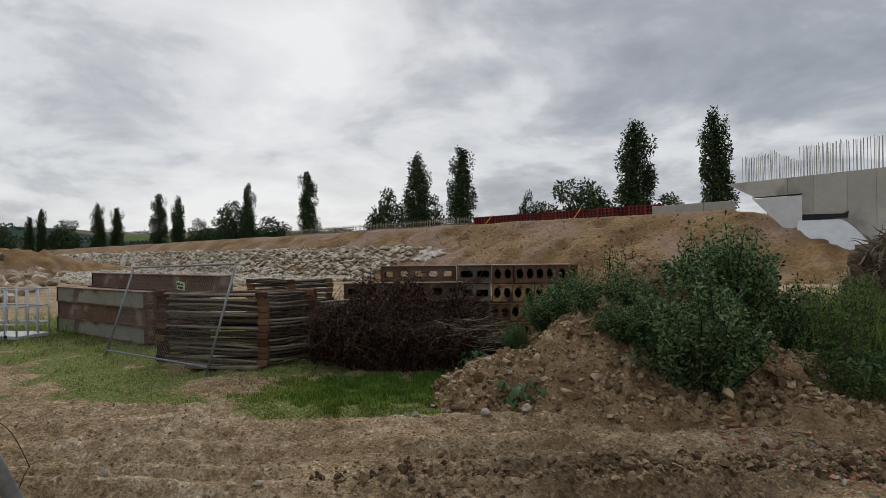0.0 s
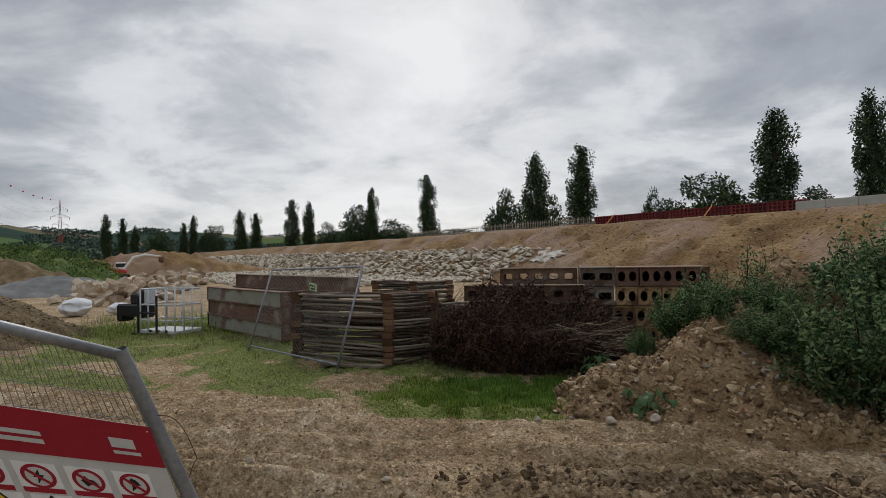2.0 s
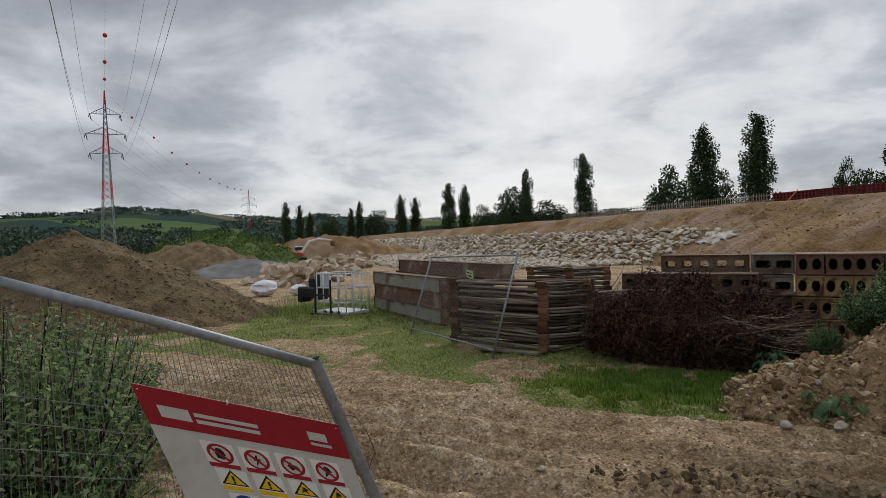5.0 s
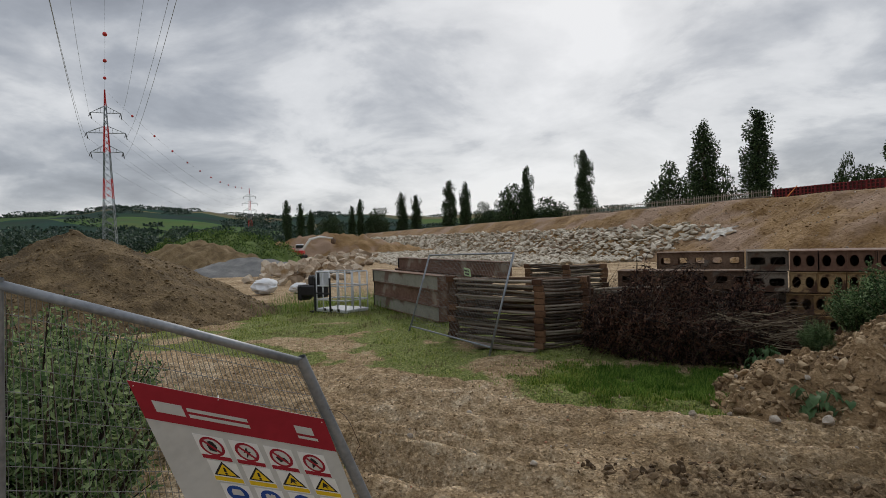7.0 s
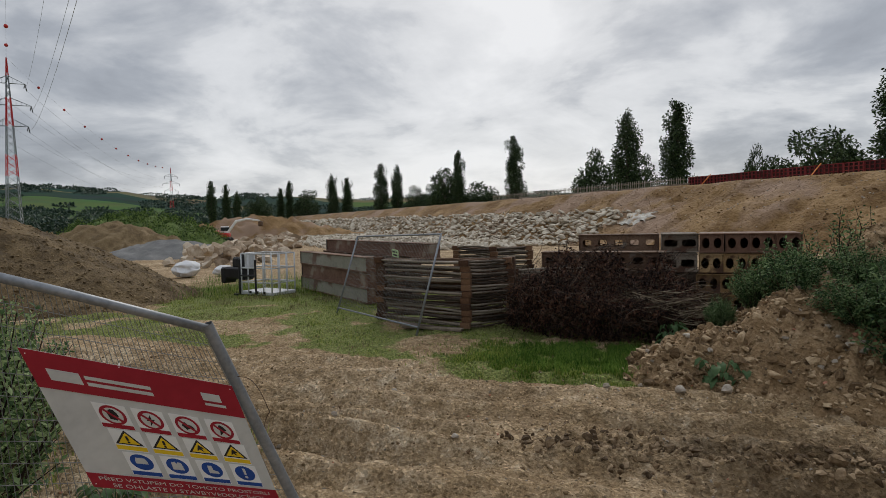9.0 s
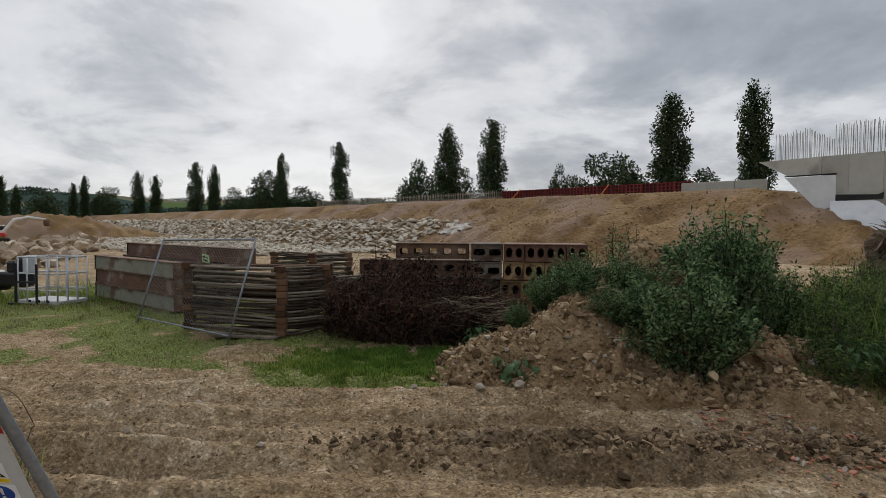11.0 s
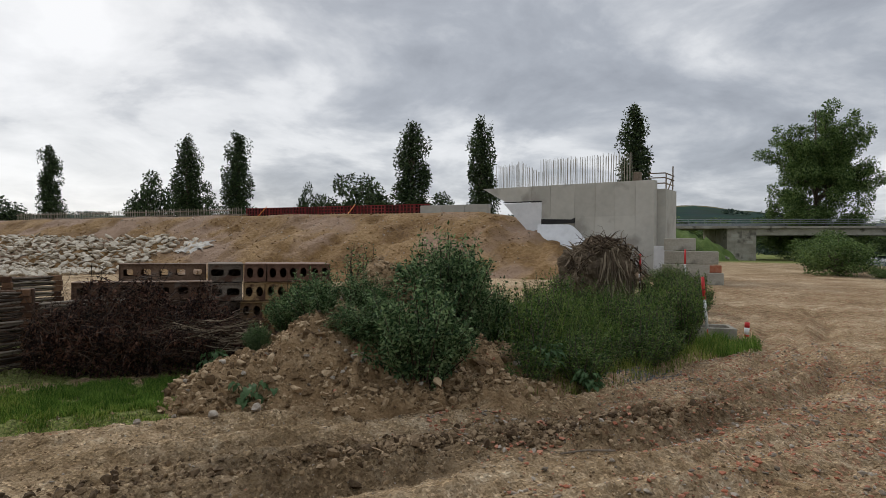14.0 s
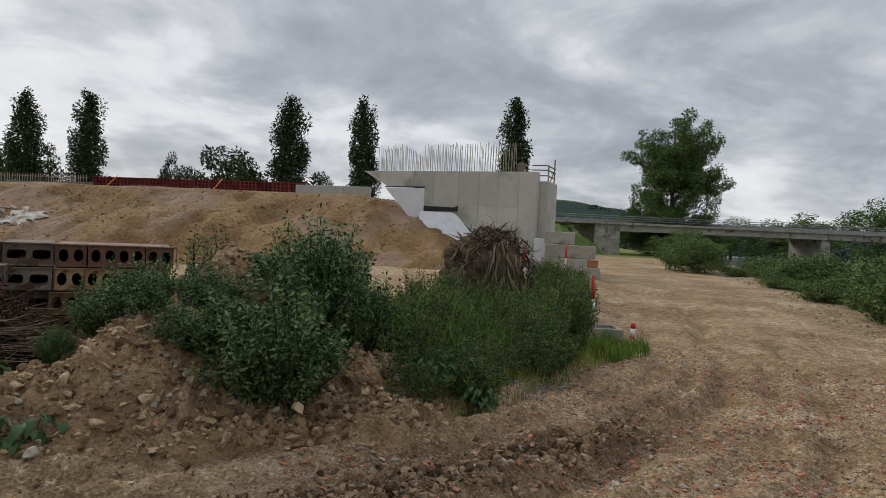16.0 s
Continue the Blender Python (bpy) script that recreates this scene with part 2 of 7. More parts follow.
M["grass"] = leafmat("grass_blades", (0.085, 0.13, 0.018), (0.19, 0.25, 0.04), (0.32, 0.34, 0.09))
M["lushgrass"] = leafmat("lush_grass_blades", (0.042, 0.105, 0.012), (0.10, 0.2, 0.024), (0.2, 0.3, 0.055))
M["drygrass"] = leafmat("dry_grass", (0.12, 0.12, 0.045), (0.20, 0.19, 0.08), (0.30, 0.27, 0.14))
M["bush"] = leafmat("bush_leaves", (0.022, 0.054, 0.018), (0.075, 0.138, 0.048), (0.20, 0.28, 0.125))
M["weed"] = leafmat("weed_leaves", (0.020, 0.048, 0.010), (0.06, 0.115, 0.023), (0.15, 0.215, 0.052))
M["feather"] = leafmat("feathery_grass", (0.05, 0.10, 0.015), (0.12, 0.195, 0.034), (0.24, 0.30, 0.085))
M["nettle"] = leafmat("nettle_leaves", (0.055, 0.105, 0.036), (0.145, 0.225, 0.08), (0.29, 0.37, 0.165))
M["burdock"] = leafmat("broad_leaves", (0.05, 0.10, 0.036), (0.10, 0.175, 0.068), (0.18, 0.27, 0.13))
M["poplar"] = leafmat("poplar_leaves", (0.016, 0.03, 0.012), (0.036, 0.06, 0.022), (0.07, 0.105, 0.04), 0.2)
M["treeleaf"] = leafmat("tree_leaves", (0.038, 0.075, 0.018), (0.09, 0.15, 0.04), (0.17, 0.24, 0.072), 0.3)
# far woods: leaf green shifted to blue, distance haze put into the colour
M["farwood"] = leafmat("hazed_wood_leaves", (0.022, 0.044, 0.034), (0.04, 0.068, 0.048), (0.062, 0.095, 0.062), 0.1)
M["red"] = material("red_lacquered_steel", ((0.1, 0.01, 0.012), (0.19, 0.02, 0.022), (0.27, 0.04, 0.036)), rough=0.55, scale=1.5, fine_scale=10, bump=0.1, vary=0.3, wear=(0.10, 0.05, 0.04), wear_scale=2.0, wear_at=0.66)
M["dark"] = material("dark_plastic", ((0.008, 0.008, 0.009), (0.015, 0.015, 0.016), (0.03, 0.03, 0.03)), rough=0.5, bump=0.1)
M["white"] = material("white_coat", ((0.60, 0.60, 0.58), (0.72, 0.72, 0.70), (0.80, 0.80, 0.79)), rough=0.6, scale=2, fine_scale=20, bump=0.1)
M["signwhite"] = material("white_sign_sheet", ((0.42, 0.42, 0.40), (0.50, 0.50, 0.475), (0.56, 0.56, 0.53)), rough=0.5, scale=3, fine_scale=30, bump=0.03)
M["signred"] = material("red_sign_print", ((0.24, 0.010, 0.020), (0.29, 0.013, 0.026), (0.34, 0.018, 0.032)), rough=0.5, scale=3, fine_scale=30, bump=0.03)
M["signyellow"] = material("yellow_sign_print", ((0.60, 0.40, 0.01), (0.68, 0.46, 0.015), (0.72, 0.5, 0.03)), rough=0.45, bump=0)
M["signblue"] = material("blue_sign_print", ((0.010, 0.045, 0.20), (0.014, 0.06, 0.26), (0.02, 0.075, 0.30)), rough=0.45, bump=0)
M["postred"] = material("red_post_paint", ((0.40, 0.02, 0.02), (0.52, 0.03, 0.03), (0.58, 0.05, 0.045)), rough=0.5, bump=0.05)
M["green"] = material("pale_green_tag", ((0.42, 0.60, 0.30), (0.50, 0.68, 0.38), (0.55, 0.72, 0.42)), rough=0.6, bump=0)
M["timber"] = material("weathered_timber", ((0.14, 0.11, 0.08), (0.24, 0.195, 0.15), (0.34, 0.29, 0.23)), scale=3, fine_scale=30, bump=0.3, dist=0.004, vary=0.3)
M["water"] = material("river_water", ((0.05, 0.06, 0.055), (0.065, 0.075, 0.065), (0.08, 0.09, 0.08)), rough=0.12, scale=0.2, fine_scale=1.5, bump=0.15, dist=0.05, spec=0.5)
M["glass"] = material("dark_glass", ((0.02, 0.025, 0.03), (0.03, 0.035, 0.04), (0.04, 0.045, 0.05)), rough=0.1, bump=0, spec=0.6)
M["orange"] = material("orange_paint", ((0.5, 0.14, 0.02), (0.6, 0.18, 0.03), (0.65, 0.22, 0.04)), rough=0.55, bump=0.05)

# ---- building helpers ----
rnd = random.Random(7)


def finish(bm, name, mat, smooth=False):
    me = bpy.data.meshes.new(name)
    bm.to_mesh(me)
    bm.free()
    me.materials.append(M[mat])
    if smooth:
        me.polygons.foreach_set("use_smooth", [True] * len(me.polygons))
    return me


def part(name, bm, mat, parent, label="", smooth=False):
    ob = new(name, finish(bm, name, mat, smooth))
    ob.parent = parent
    if label:
        ob["label"] = label
    return ob


def piece(name, me, parent, m):
    """One more object on a shared mesh."""
    ob = new(name, me)
    ob.parent = parent
    ob.matrix_basis = m
    return ob


def thing(name, label, category, at=(0, 0, 0), group="", rz=0.0):
    ob = new(name)
    ob.empty_display_size = 0.2
    ob.matrix_basis = pose(*at, 0, 0, rz)
    return tagged(ob, label, category, group)


def solo(name, bm, mat, label, category, at=None, group="", kind="", smooth=False):
    ob = new(name, finish(bm, name, mat, smooth))
    if at is not None:
        ob.matrix_basis = at
    return tagged(ob, label, category, group, kind)


def box(bm, c, s, rz=0.0, bevel=0.0, m=None):
    """A box with centre c and size s, turned by rz degrees."""
    r = bmesh.ops.create_cube(bm, size=1.0)
    mm = pose(*c, 0, 0, rz) @ Matrix.Diagonal((*s, 1))
    if m is not None:
        mm = m @ mm
    bmesh.ops.transform(bm, matrix=mm, verts=r["verts"])
    if bevel:
        es = list({e for v in r["verts"] for e in v.link_edges})
        bmesh.ops.bevel(bm, geom=es, offset=bevel, segments=1, affect="EDGES")
    return bm


def tube(bm, pts, radii, n=8, caps=True):
    """A round bar through the points."""
    pts = [Vector(p) for p in pts]
    if isinstance(radii, (int, float)):
        radii = [radii] * len(pts)
    rings = []
    for i, p in enumerate(pts):
        d = (pts[min(i + 1, len(pts) - 1)] - pts[max(i - 1, 0)]).normalized()
        a = d.orthogonal().normalized() if i == 0 else (a - d * a.dot(d)).normalized()
        b = d.cross(a)
        rings.append([bm.verts.new(p + (a * math.cos(k * math.tau / n) + b * math.sin(k * math.tau / n)) * radii[i]) for k in range(n)])
    for r0, r1 in zip(rings, rings[1:]):
        for k in range(n):
            bm.faces.new((r0[k], r0[(k + 1) % n], r1[(k + 1) % n], r1[k]))
    if caps and n > 2:
        bm.faces.new(rings[0][::-1])
        bm.faces.new(rings[-1])
    return bm


def mesh_from(name, verts, faces, mat, smooth=False):
    me = bpy.data.meshes.new(name)
    me.from_pydata(verts, [], faces)
    me.materials.append(M[mat])
    if smooth:
        me.polygons.foreach_set("use_smooth", [True] * len(me.polygons))
    me.update()
    return me


def rock_mesh(name, mat, seed, size, flat=0.7, sub=2, rough=0.35):
    """A broken stone: an icosphere cut by random planes and roughened."""
    r = random.Random(seed)
    bm = bmesh.new()
    bmesh.ops.create_icosphere(bm, subdivisions=sub, radius=0.5)
    cuts = []
    for _ in range(14):
        d = Vector((r.gauss(0, 1), r.gauss(0, 1), r.gauss(0, 1))).normalized()
        cuts.append((d, r.uniform(0.20, 0.36)))
    for v in bm.verts:
        for d, h in cuts:
            k = v.co.dot(d)
            if k > h:
                v.co -= d * (k - h)
        v.co += noise.noise_vector(v.co * 3.1 + Vector((seed, 0, 0))) * 0.05 * rough
        v.co = Vector((v.co.x * size[0], v.co.y * size[1], v.co.z * size[2] * flat))
    return finish(bm, name, mat)


def leaf_cloud(spots, size, rng, length=1.6, droop=0.3):
    """Verts and faces of folded leaves at the spots (place, outward way)."""
    vs, fs = [], []
    for p, out in spots:
        s = size * rng.uniform(0.6, 1.35)
        d = (out + Vector((rng.gauss(0, .6), rng.gauss(0, .6), rng.gauss(0, .6) - droop))).normalized()
        a = d.orthogonal().normalized()
        a = Matrix.Rotation(rng.uniform(0, math.tau), 3, d) @ a
        b = d.cross(a)
        i = len(vs)
        tip = p + d * s * length
        mid = p + d * s * length * 0.5
        vs += [tuple(p), tuple(mid + a * s * 0.42 + b * s * 0.1), tuple(tip), tuple(mid - a * s * 0.42 + b * s * 0.1)]
        fs += [(i, i + 1, i + 2), (i, i + 2, i + 3)]
    return vs, fs


def grid_patch(xs, ys, hfun):
    vs = [(x, y, hfun(x, y)) for y in ys for x in xs]
    n = len(xs)
    fs = [(j * n + i, j * n + i + 1, (j + 1) * n + i + 1, (j + 1) * n + i) for j in range(len(ys) - 1) for i in range(n - 1)]
    return vs, fs


def fbm(x, y, s, o=4, seed=0.0):
    return noise.fractal(Vector((x * s, y * s, seed)), 1.0, 2.0, o)


def smooth01(a, b, x):
    t = min(1.0, max(0.0, (x - a) / (b - a)))
    return t * t * (3 - 2 * t)

# ---- the land ----
ROAD = [Vector(p) for p in ((-40, 3.2), (-14, 4.6), (-4, 5.3), (2, 5.4), (7, 5.7), (12, 8.2), (18, 13.5), (28, 23.5), (40, 35), (60, 52))]


def road_offset(x, y):
    """Distance to the track's middle line, left side positive, and the way along it."""
    best, run = (1e9, 0, 0), 0.0
    for a, b in zip(ROAD, ROAD[1:]):
        d = b - a
        n = d.length
        k = min(1.0, max(0.0, ((x - a.x) * d.x + (y - a.y) * d.y) / (n * n)))
        qx, qy = x - a.x - d.x * k, y - a.y - d.y * k
        e = math.hypot(qx, qy)
        if e < best[0]:
            best = (e, math.copysign(e, d.x * qy - d.y * qx), run + n * k)
        run += n
    return best[1], best[2]


def river_fall(x, y):
    d = (x - 27) * 0.65 - (y - 13) * 0.76
    if x < 16:
        return 0.0, d
    return smooth01(3.5, 9, d) * (1 - smooth01(75, 100, d)) * smooth01(16, 24, x), d


def ground_h(x, y):
    z = 0.0
    far = x * 0.66 + y * 0.75
    z += 0.55 * smooth01(15, 30, far) * smooth01(5, 13, x)
    rf, d = river_fall(x, y)
    z -= rf * 3.6
    r = math.hypot(x, y)
    if r > 60:
        return z - 0.02
    z += 0.05 * fbm(x, y, 0.35, 3, 1.0)
    if r < 26:
        o, s = road_offset(x, y)
        wob = 0.35 * fbm(x, y, 0.25, 2, 5.0)
        o += wob
        on = 1 - smooth01(2.6, 3.6, abs(o))
        rut = 0.0
        for c, wd, dp in ((-1.9, .22, .07), (-1.2, .18, .05), (-0.35, .24, .10), (0.25, .16, .06), (0.95, .22, .08), (1.7, .25, .07), (2.4, .2, .05)):
            rut += dp * (math.exp(-((o - c + .08) / wd) ** 2) * -1.0 + 0.7 * math.exp(-((o - c - wd * 1.3) / (wd * .7)) ** 2))
        z += 1.8 * on * rut * (0.6 + 0.8 * fbm(x, y, 0.5, 2, 9.0))
        for c in (-0.35, 0.95, 1.7):
            z += on * 0.010 * math.exp(-((o - c) / .22) ** 2) * math.sin(s * 34 + 9 * o) * smooth01(-.2, .4, fbm(x, y, .6, 2, 11.0) + .2)
        z += 0.036 * fbm(x, y, 2.2, 4, 3.0) + 0.034 * fbm(x, y, 6.0, 4, 4.0) + 0.016 * abs(fbm(x, y, 11.0, 3, 14.0))
        # churned clods along the wet rut
        cl = math.exp(-((o - 0.1) / 0.55) ** 2) * smooth01(-0.6, 1.2, x) * (1 - smooth01(7.0, 9.5, x))
        if cl > 0.02:
            z += cl * 0.10 * max(-0.25, fbm(x, y, 4.5, 4, 8.0) + 0.15)
    return z


def steps(lo, hi, inner_lo, inner_hi, fine, grow):
    out = [inner_lo]
    while out[-1] < inner_hi:
        out.append(out[-1] + fine)
    st = fine
    while out[-1] < hi:
        st *= grow
        out.append(out[-1] + st)
    st, neg = fine, []
    v = inner_lo
    while v > lo:
        st *= grow
        v -= st
        neg.append(v)
    return neg[::-1] + out


gx = steps(-3200, 3200, -8.0, 12.0, 0.040, 1.09)
gy = steps(-2500, 3200, 2.9, 8.8, 0.038, 1.09)
gv, gf = grid_patch(gx, gy, ground_h)
ground_me = mesh_from("ground", gv, gf, "soil", True)
cover = ground_me.color_attributes.new("cover", "FLOAT_COLOR", "POINT")


def grass_cover(x, y):
    """How much turf grows here (0 to 1)."""
    n = fbm(x, y, 0.55, 4, 2.0)
    edge = 7.35 + 0.9 * smooth01(-1.0, -6.0, x) + 0.25 * fbm(x, y, 1.1, 3, 6.0)
    g = smooth01(edge - 0.1, edge + 0.5, y) * smooth01(-16, -12, x) * (1 - smooth01(0.4, 1.4, x)) * (1 - smooth01(17, 22, y))
    strip = smooth01(-3.6, -2.4, x + 0.6 * n) * (1 - smooth01(9.4, 10.0, y)) * (1 - smooth01(0.4, 0.9, x))
    bare = smooth01(-0.25, 0.25, n + 0.1) if y < 13.5 else 1.0
    return g * max(strip, 0.25 + 0.75 * bare) * (1 - 0.9 * math.exp(-(((x + 3.7) / 0.55) ** 2 + ((y - 9.4) / 1.0) ** 2)))


cols = np.zeros((len(gv), 4), dtype=np.float32)
for i, (x, y, z) in enumerate(gv):
    r = math.hypot(x, y)
    if r < 45:
        o, s = road_offset(x, y)
        # third channel: damp middle band, plus shade painted into the wheel ruts
        cols[i] = (grass_cover(x, y), smooth01(3.0, 8.0, x) * (1 - smooth01(3.0, 4.5, abs(o + 0.6))), min(1.0, math.exp(-((o - 0.15) / 0.7) ** 2) * smooth01(-1.5, 1.5, x) * (1 - smooth01(7, 10, x)) + 0.45 * sum(math.exp(-((o + .35 * fbm(x, y, .25, 2, 5.0) - c + .06) / .16) ** 2) for c in (-1.9, -0.35, 0.95, 1.7)) * smooth01(-.3, .5, fbm(x, y, .7, 3, 12.0) + .15)), 1)
    else:
        cols[i] = (smooth01(60, 120, r), 0, 0, 1)
cover.data.foreach_set("color", cols.ravel())
ground_obj = tagged(new("ground", ground_me), "brown rutted dirt ground with tyre tracks and sparse turf", "ground", kind="structure")


def ground_material():
    m = bpy.data.materials.new("site_ground")
    m.use_nodes = True
    nt = m.node_tree
    bs = nt.nodes["Principled BSDF"]
    bs.inputs["Roughness"].default_value = 0.95
    bs.inputs["Specular IOR Level"].default_value = 0.2
    tc = nt.nodes.new("ShaderNodeTexCoord")

    def nz(s, d=6.0, rough=0.55):
        n = nt.nodes.new("ShaderNodeTexNoise")
        n.inputs["Scale"].default_value, n.inputs["Detail"].default_value, n.inputs["Roughness"].default_value = s, d, rough
        nt.links.new(tc.outputs["Object"], n.inputs["Vector"])
        return n.outputs["Fac"]

    def mth(op, a, b, clamp=False):
        n = nt.nodes.new("ShaderNodeMath")
        n.operation, n.use_clamp = op, clamp
        for i, v in enumerate((a, b)):
            if isinstance(v, (int, float)):
                n.inputs[i].default_value = v
            else:
                nt.links.new(v, n.inputs[i])
        return n.outputs[0]

    def ramp(f, stops):
        n = nt.nodes.new("ShaderNodeValToRGB")
        el = n.color_ramp.elements
        while len(el) < len(stops):
            el.new(0.5)
        for e, (p, c) in zip(el, stops):
            e.position, e.color = p, (*c, 1)
        nt.links.new(f, n.inputs[0])
        return n.outputs[0]

    def mix(f, a, b):
        n = nt.nodes.new("ShaderNodeMix")
        n.data_type = "RGBA"
        nt.links.new(f, n.inputs[0])
        for sock, v in ((n.inputs[6], a), (n.inputs[7], b)):
            if isinstance(v, tuple):
                sock.default_value = (*v, 1)
            else:
                nt.links.new(v, sock)
        return n.outputs[2]

    at = nt.nodes.new("ShaderNodeAttribute")
    at.attribute_name = "cover"
    sp = nt.nodes.new("ShaderNodeSeparateColor")
    nt.links.new(at.outputs["Color"], sp.inputs[0])
    n1, n2, n3 = nz(0.5), nz(5.0, 8), nz(38.0, 4, 0.6)
    f = mth("ADD", mth("MULTIPLY", n1, 0.35), mth("ADD", mth("MULTIPLY", n2, 0.35), mth("MULTIPLY", n3, 0.30)))
    dirt = ramp(f, ((0.37, (0.165, 0.104, 0.05)), (0.46, (0.30, 0.207, 0.112)), (0.54, (0.435, 0.32, 0.195)), (0.62, (0.61, 0.50, 0.35))))
    # darkens the dirt for damp soil and for the painted rut shade
    wet_and_shade = mix(mth("MULTIPLY", sp.outputs[2], 0.75), dirt, (0.115, 0.076, 0.040))
    red = nz(9.0, 5)
    redm = mth("MULTIPLY", mth("MULTIPLY", mth("SUBTRACT", red, 0.54), 9.0, True), sp.outputs[1])
    c1 = mix(mth("MULTIPLY", redm, 0.7), wet_and_shade, (0.30, 0.12, 0.075))
    turf = ramp(n3, ((0.35, (0.09, 0.125, 0.028)), (0.5, (0.17, 0.20, 0.052)), (0.65, (0.27, 0.265, 0.10))))
    patch = mth("MULTIPLY", mth("ADD", mth("SUBTRACT", n2, 0.5), mth("SUBTRACT", mth("MULTIPLY", sp.outputs[0], 1.2), 0.38)), 4.0, True)
    c2 = mix(patch, c1, turf)
    grit = nt.nodes.new("ShaderNodeTexVoronoi")
    grit.inputs["Scale"].default_value = 34.0
    nt.links.new(tc.outputs["Object"], grit.inputs["Vector"])
    gs = nt.nodes.new("ShaderNodeSeparateColor")
    nt.links.new(grit.outputs["Color"], gs.inputs[0])
    gr = ramp(gs.outputs[0], ((0.0, (0.55, 0.53, 0.5)), (0.4, (1.0, 1.0, 1.0)), (0.86, (1.15, 1.15, 1.15)), (1.0, (1.75, 1.78, 1.82))))
    gm = nt.nodes.new("ShaderNodeMix")
    gm.data_type, gm.blend_type = "RGBA", "MULTIPLY"
    gm.inputs[0].default_value = 0.85
    nt.links.new(c2, gm.inputs[6])
    nt.links.new(gr, gm.inputs[7])
    nt.links.new(gm.outputs[2], bs.inputs["Base Color"])
    vor = nt.nodes.new("ShaderNodeTexVoronoi")
    vor.inputs["Scale"].default_value = 16.0
    nt.links.new(tc.outputs["Object"], vor.inputs["Vector"])
    h = mth("ADD", mth("MULTIPLY", n3, 0.7), mth("ADD", mth("MULTIPLY", n2, 1.2), mth("MULTIPLY", vor.outputs["Distance"], -0.35)))
    bp = nt.nodes.new("ShaderNodeBump")
    bp.inputs["Strength"].default_value, bp.inputs["Distance"].default_value = 1.0, 0.075
    nt.links.new(h, bp.inputs["Height"])
    nt.links.new(bp.outputs[0], bs.inputs["Normal"])
    return m


M["ground"] = ground_material()
ground_me.materials[0] = M["ground"]

# river
bm = bmesh.new()
wv = [bm.verts.new(p) for p in ((20, -60, -1.55), (600, -60, -1.55), (600, 460, -1.55), (20, 300, -1.55))]
bm.faces.new(wv)
bmesh.ops.subdivide_edges(bm, edges=bm.edges[:], cuts=20, use_grid_fill=True)
solo("water", bm, "water", "calm grey river water under the bridge", "water", kind="structure")

# hills round the valley
def hill_top(b, r):
    k = 58 + 26 * fbm(math.radians(b) * 3.0, 0.3, 1.0, 4, 2.0) + 16 * smooth01(-30, -60, b) + 22 * smooth01(25, 44, b) - 62 * smooth01(47, 58, b)
    up = smooth01(650, 1900, r) ** 1.2
    return up * k * 1.35 + 5.0 * fbm(math.radians(b) * 20, r / 260, 1.0, 3, 4.0) * up - 0.6


bs_ = [-95 + 0.75 * i for i in range(254)]
rs_ = [420 * 1.062 ** j for j in range(31)]
hv = [(r * math.sin(radians(b)), r * math.cos(radians(b)), hill_top(b, r)) for r in rs_ for b in bs_]
nb = len(bs_)
hf = [(j * nb + i, j * nb + i + 1, (j + 1) * nb + i + 1, (j + 1) * nb + i) for j in range(len(rs_) - 1) for i in range(nb - 1)]


def hill_material():
    m = bpy.data.materials.new("hazed_hill_fields")
    m.use_nodes = True
    nt = m.node_tree
    bs = nt.nodes["Principled BSDF"]
    bs.inputs["Roughness"].default_value = 1.0
    bs.inputs["Specular IOR Level"].default_value = 0.0
    tc = nt.nodes.new("ShaderNodeTexCoord")
    mp = nt.nodes.new("ShaderNodeMapping")
    mp.inputs["Scale"].default_value = (0.0034, 0.0062, 0.0)
    mp.inputs["Rotation"].default_value = (0, 0, 0.6)
    nt.links.new(tc.outputs["Object"], mp.inputs[0])
    vo = nt.nodes.new("ShaderNodeTexVoronoi")
    vo.inputs["Scale"].default_value = 1.0
    nt.links.new(mp.outputs[0], vo.inputs["Vector"])
    sp = nt.nodes.new("ShaderNodeSeparateColor")
    nt.links.new(vo.outputs["Color"], sp.inputs[0])
    rp = nt.nodes.new("ShaderNodeValToRGB")
    rp.color_ramp.interpolation = "CONSTANT"
    el = rp.color_ramp.elements
    # field and wood tones; the bluish wood green has the distance haze mixed in
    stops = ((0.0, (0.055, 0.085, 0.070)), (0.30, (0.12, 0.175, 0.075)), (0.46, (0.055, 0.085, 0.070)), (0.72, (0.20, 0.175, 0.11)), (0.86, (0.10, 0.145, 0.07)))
    while len(el) < len(stops):
        el.new(0.5)
    for e, (p, c) in zip(el, stops):
        e.position, e.color = p, (*c, 1)
    nt.links.new(sp.outputs[0], rp.inputs[0])
    n = nt.nodes.new("ShaderNodeTexNoise")
    n.inputs["Scale"].default_value, n.inputs["Detail"].default_value = 0.012, 8
    nt.links.new(tc.outputs["Object"], n.inputs["Vector"])
    mx = nt.nodes.new("ShaderNodeMix")
    mx.data_type, mx.blend_type = "RGBA", "MULTIPLY"
    mx.inputs[0].default_value = 0.5
    nt.links.new(rp.outputs[0], mx.inputs[6])
    nt.links.new(n.outputs["Color"], mx.inputs[7])
    nt.links.new(mx.outputs[2], bs.inputs["Base Color"])
    return m


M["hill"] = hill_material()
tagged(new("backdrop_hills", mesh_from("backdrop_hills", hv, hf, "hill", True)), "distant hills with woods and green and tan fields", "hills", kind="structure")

# ---- the long earth embankment ----
C0, CU, CN = Vector((13.6, 37.6)), Vector((-0.69, 0.724)), Vector((-0.724, -0.69))
CREST, SLOPE = 4.45, 1.75


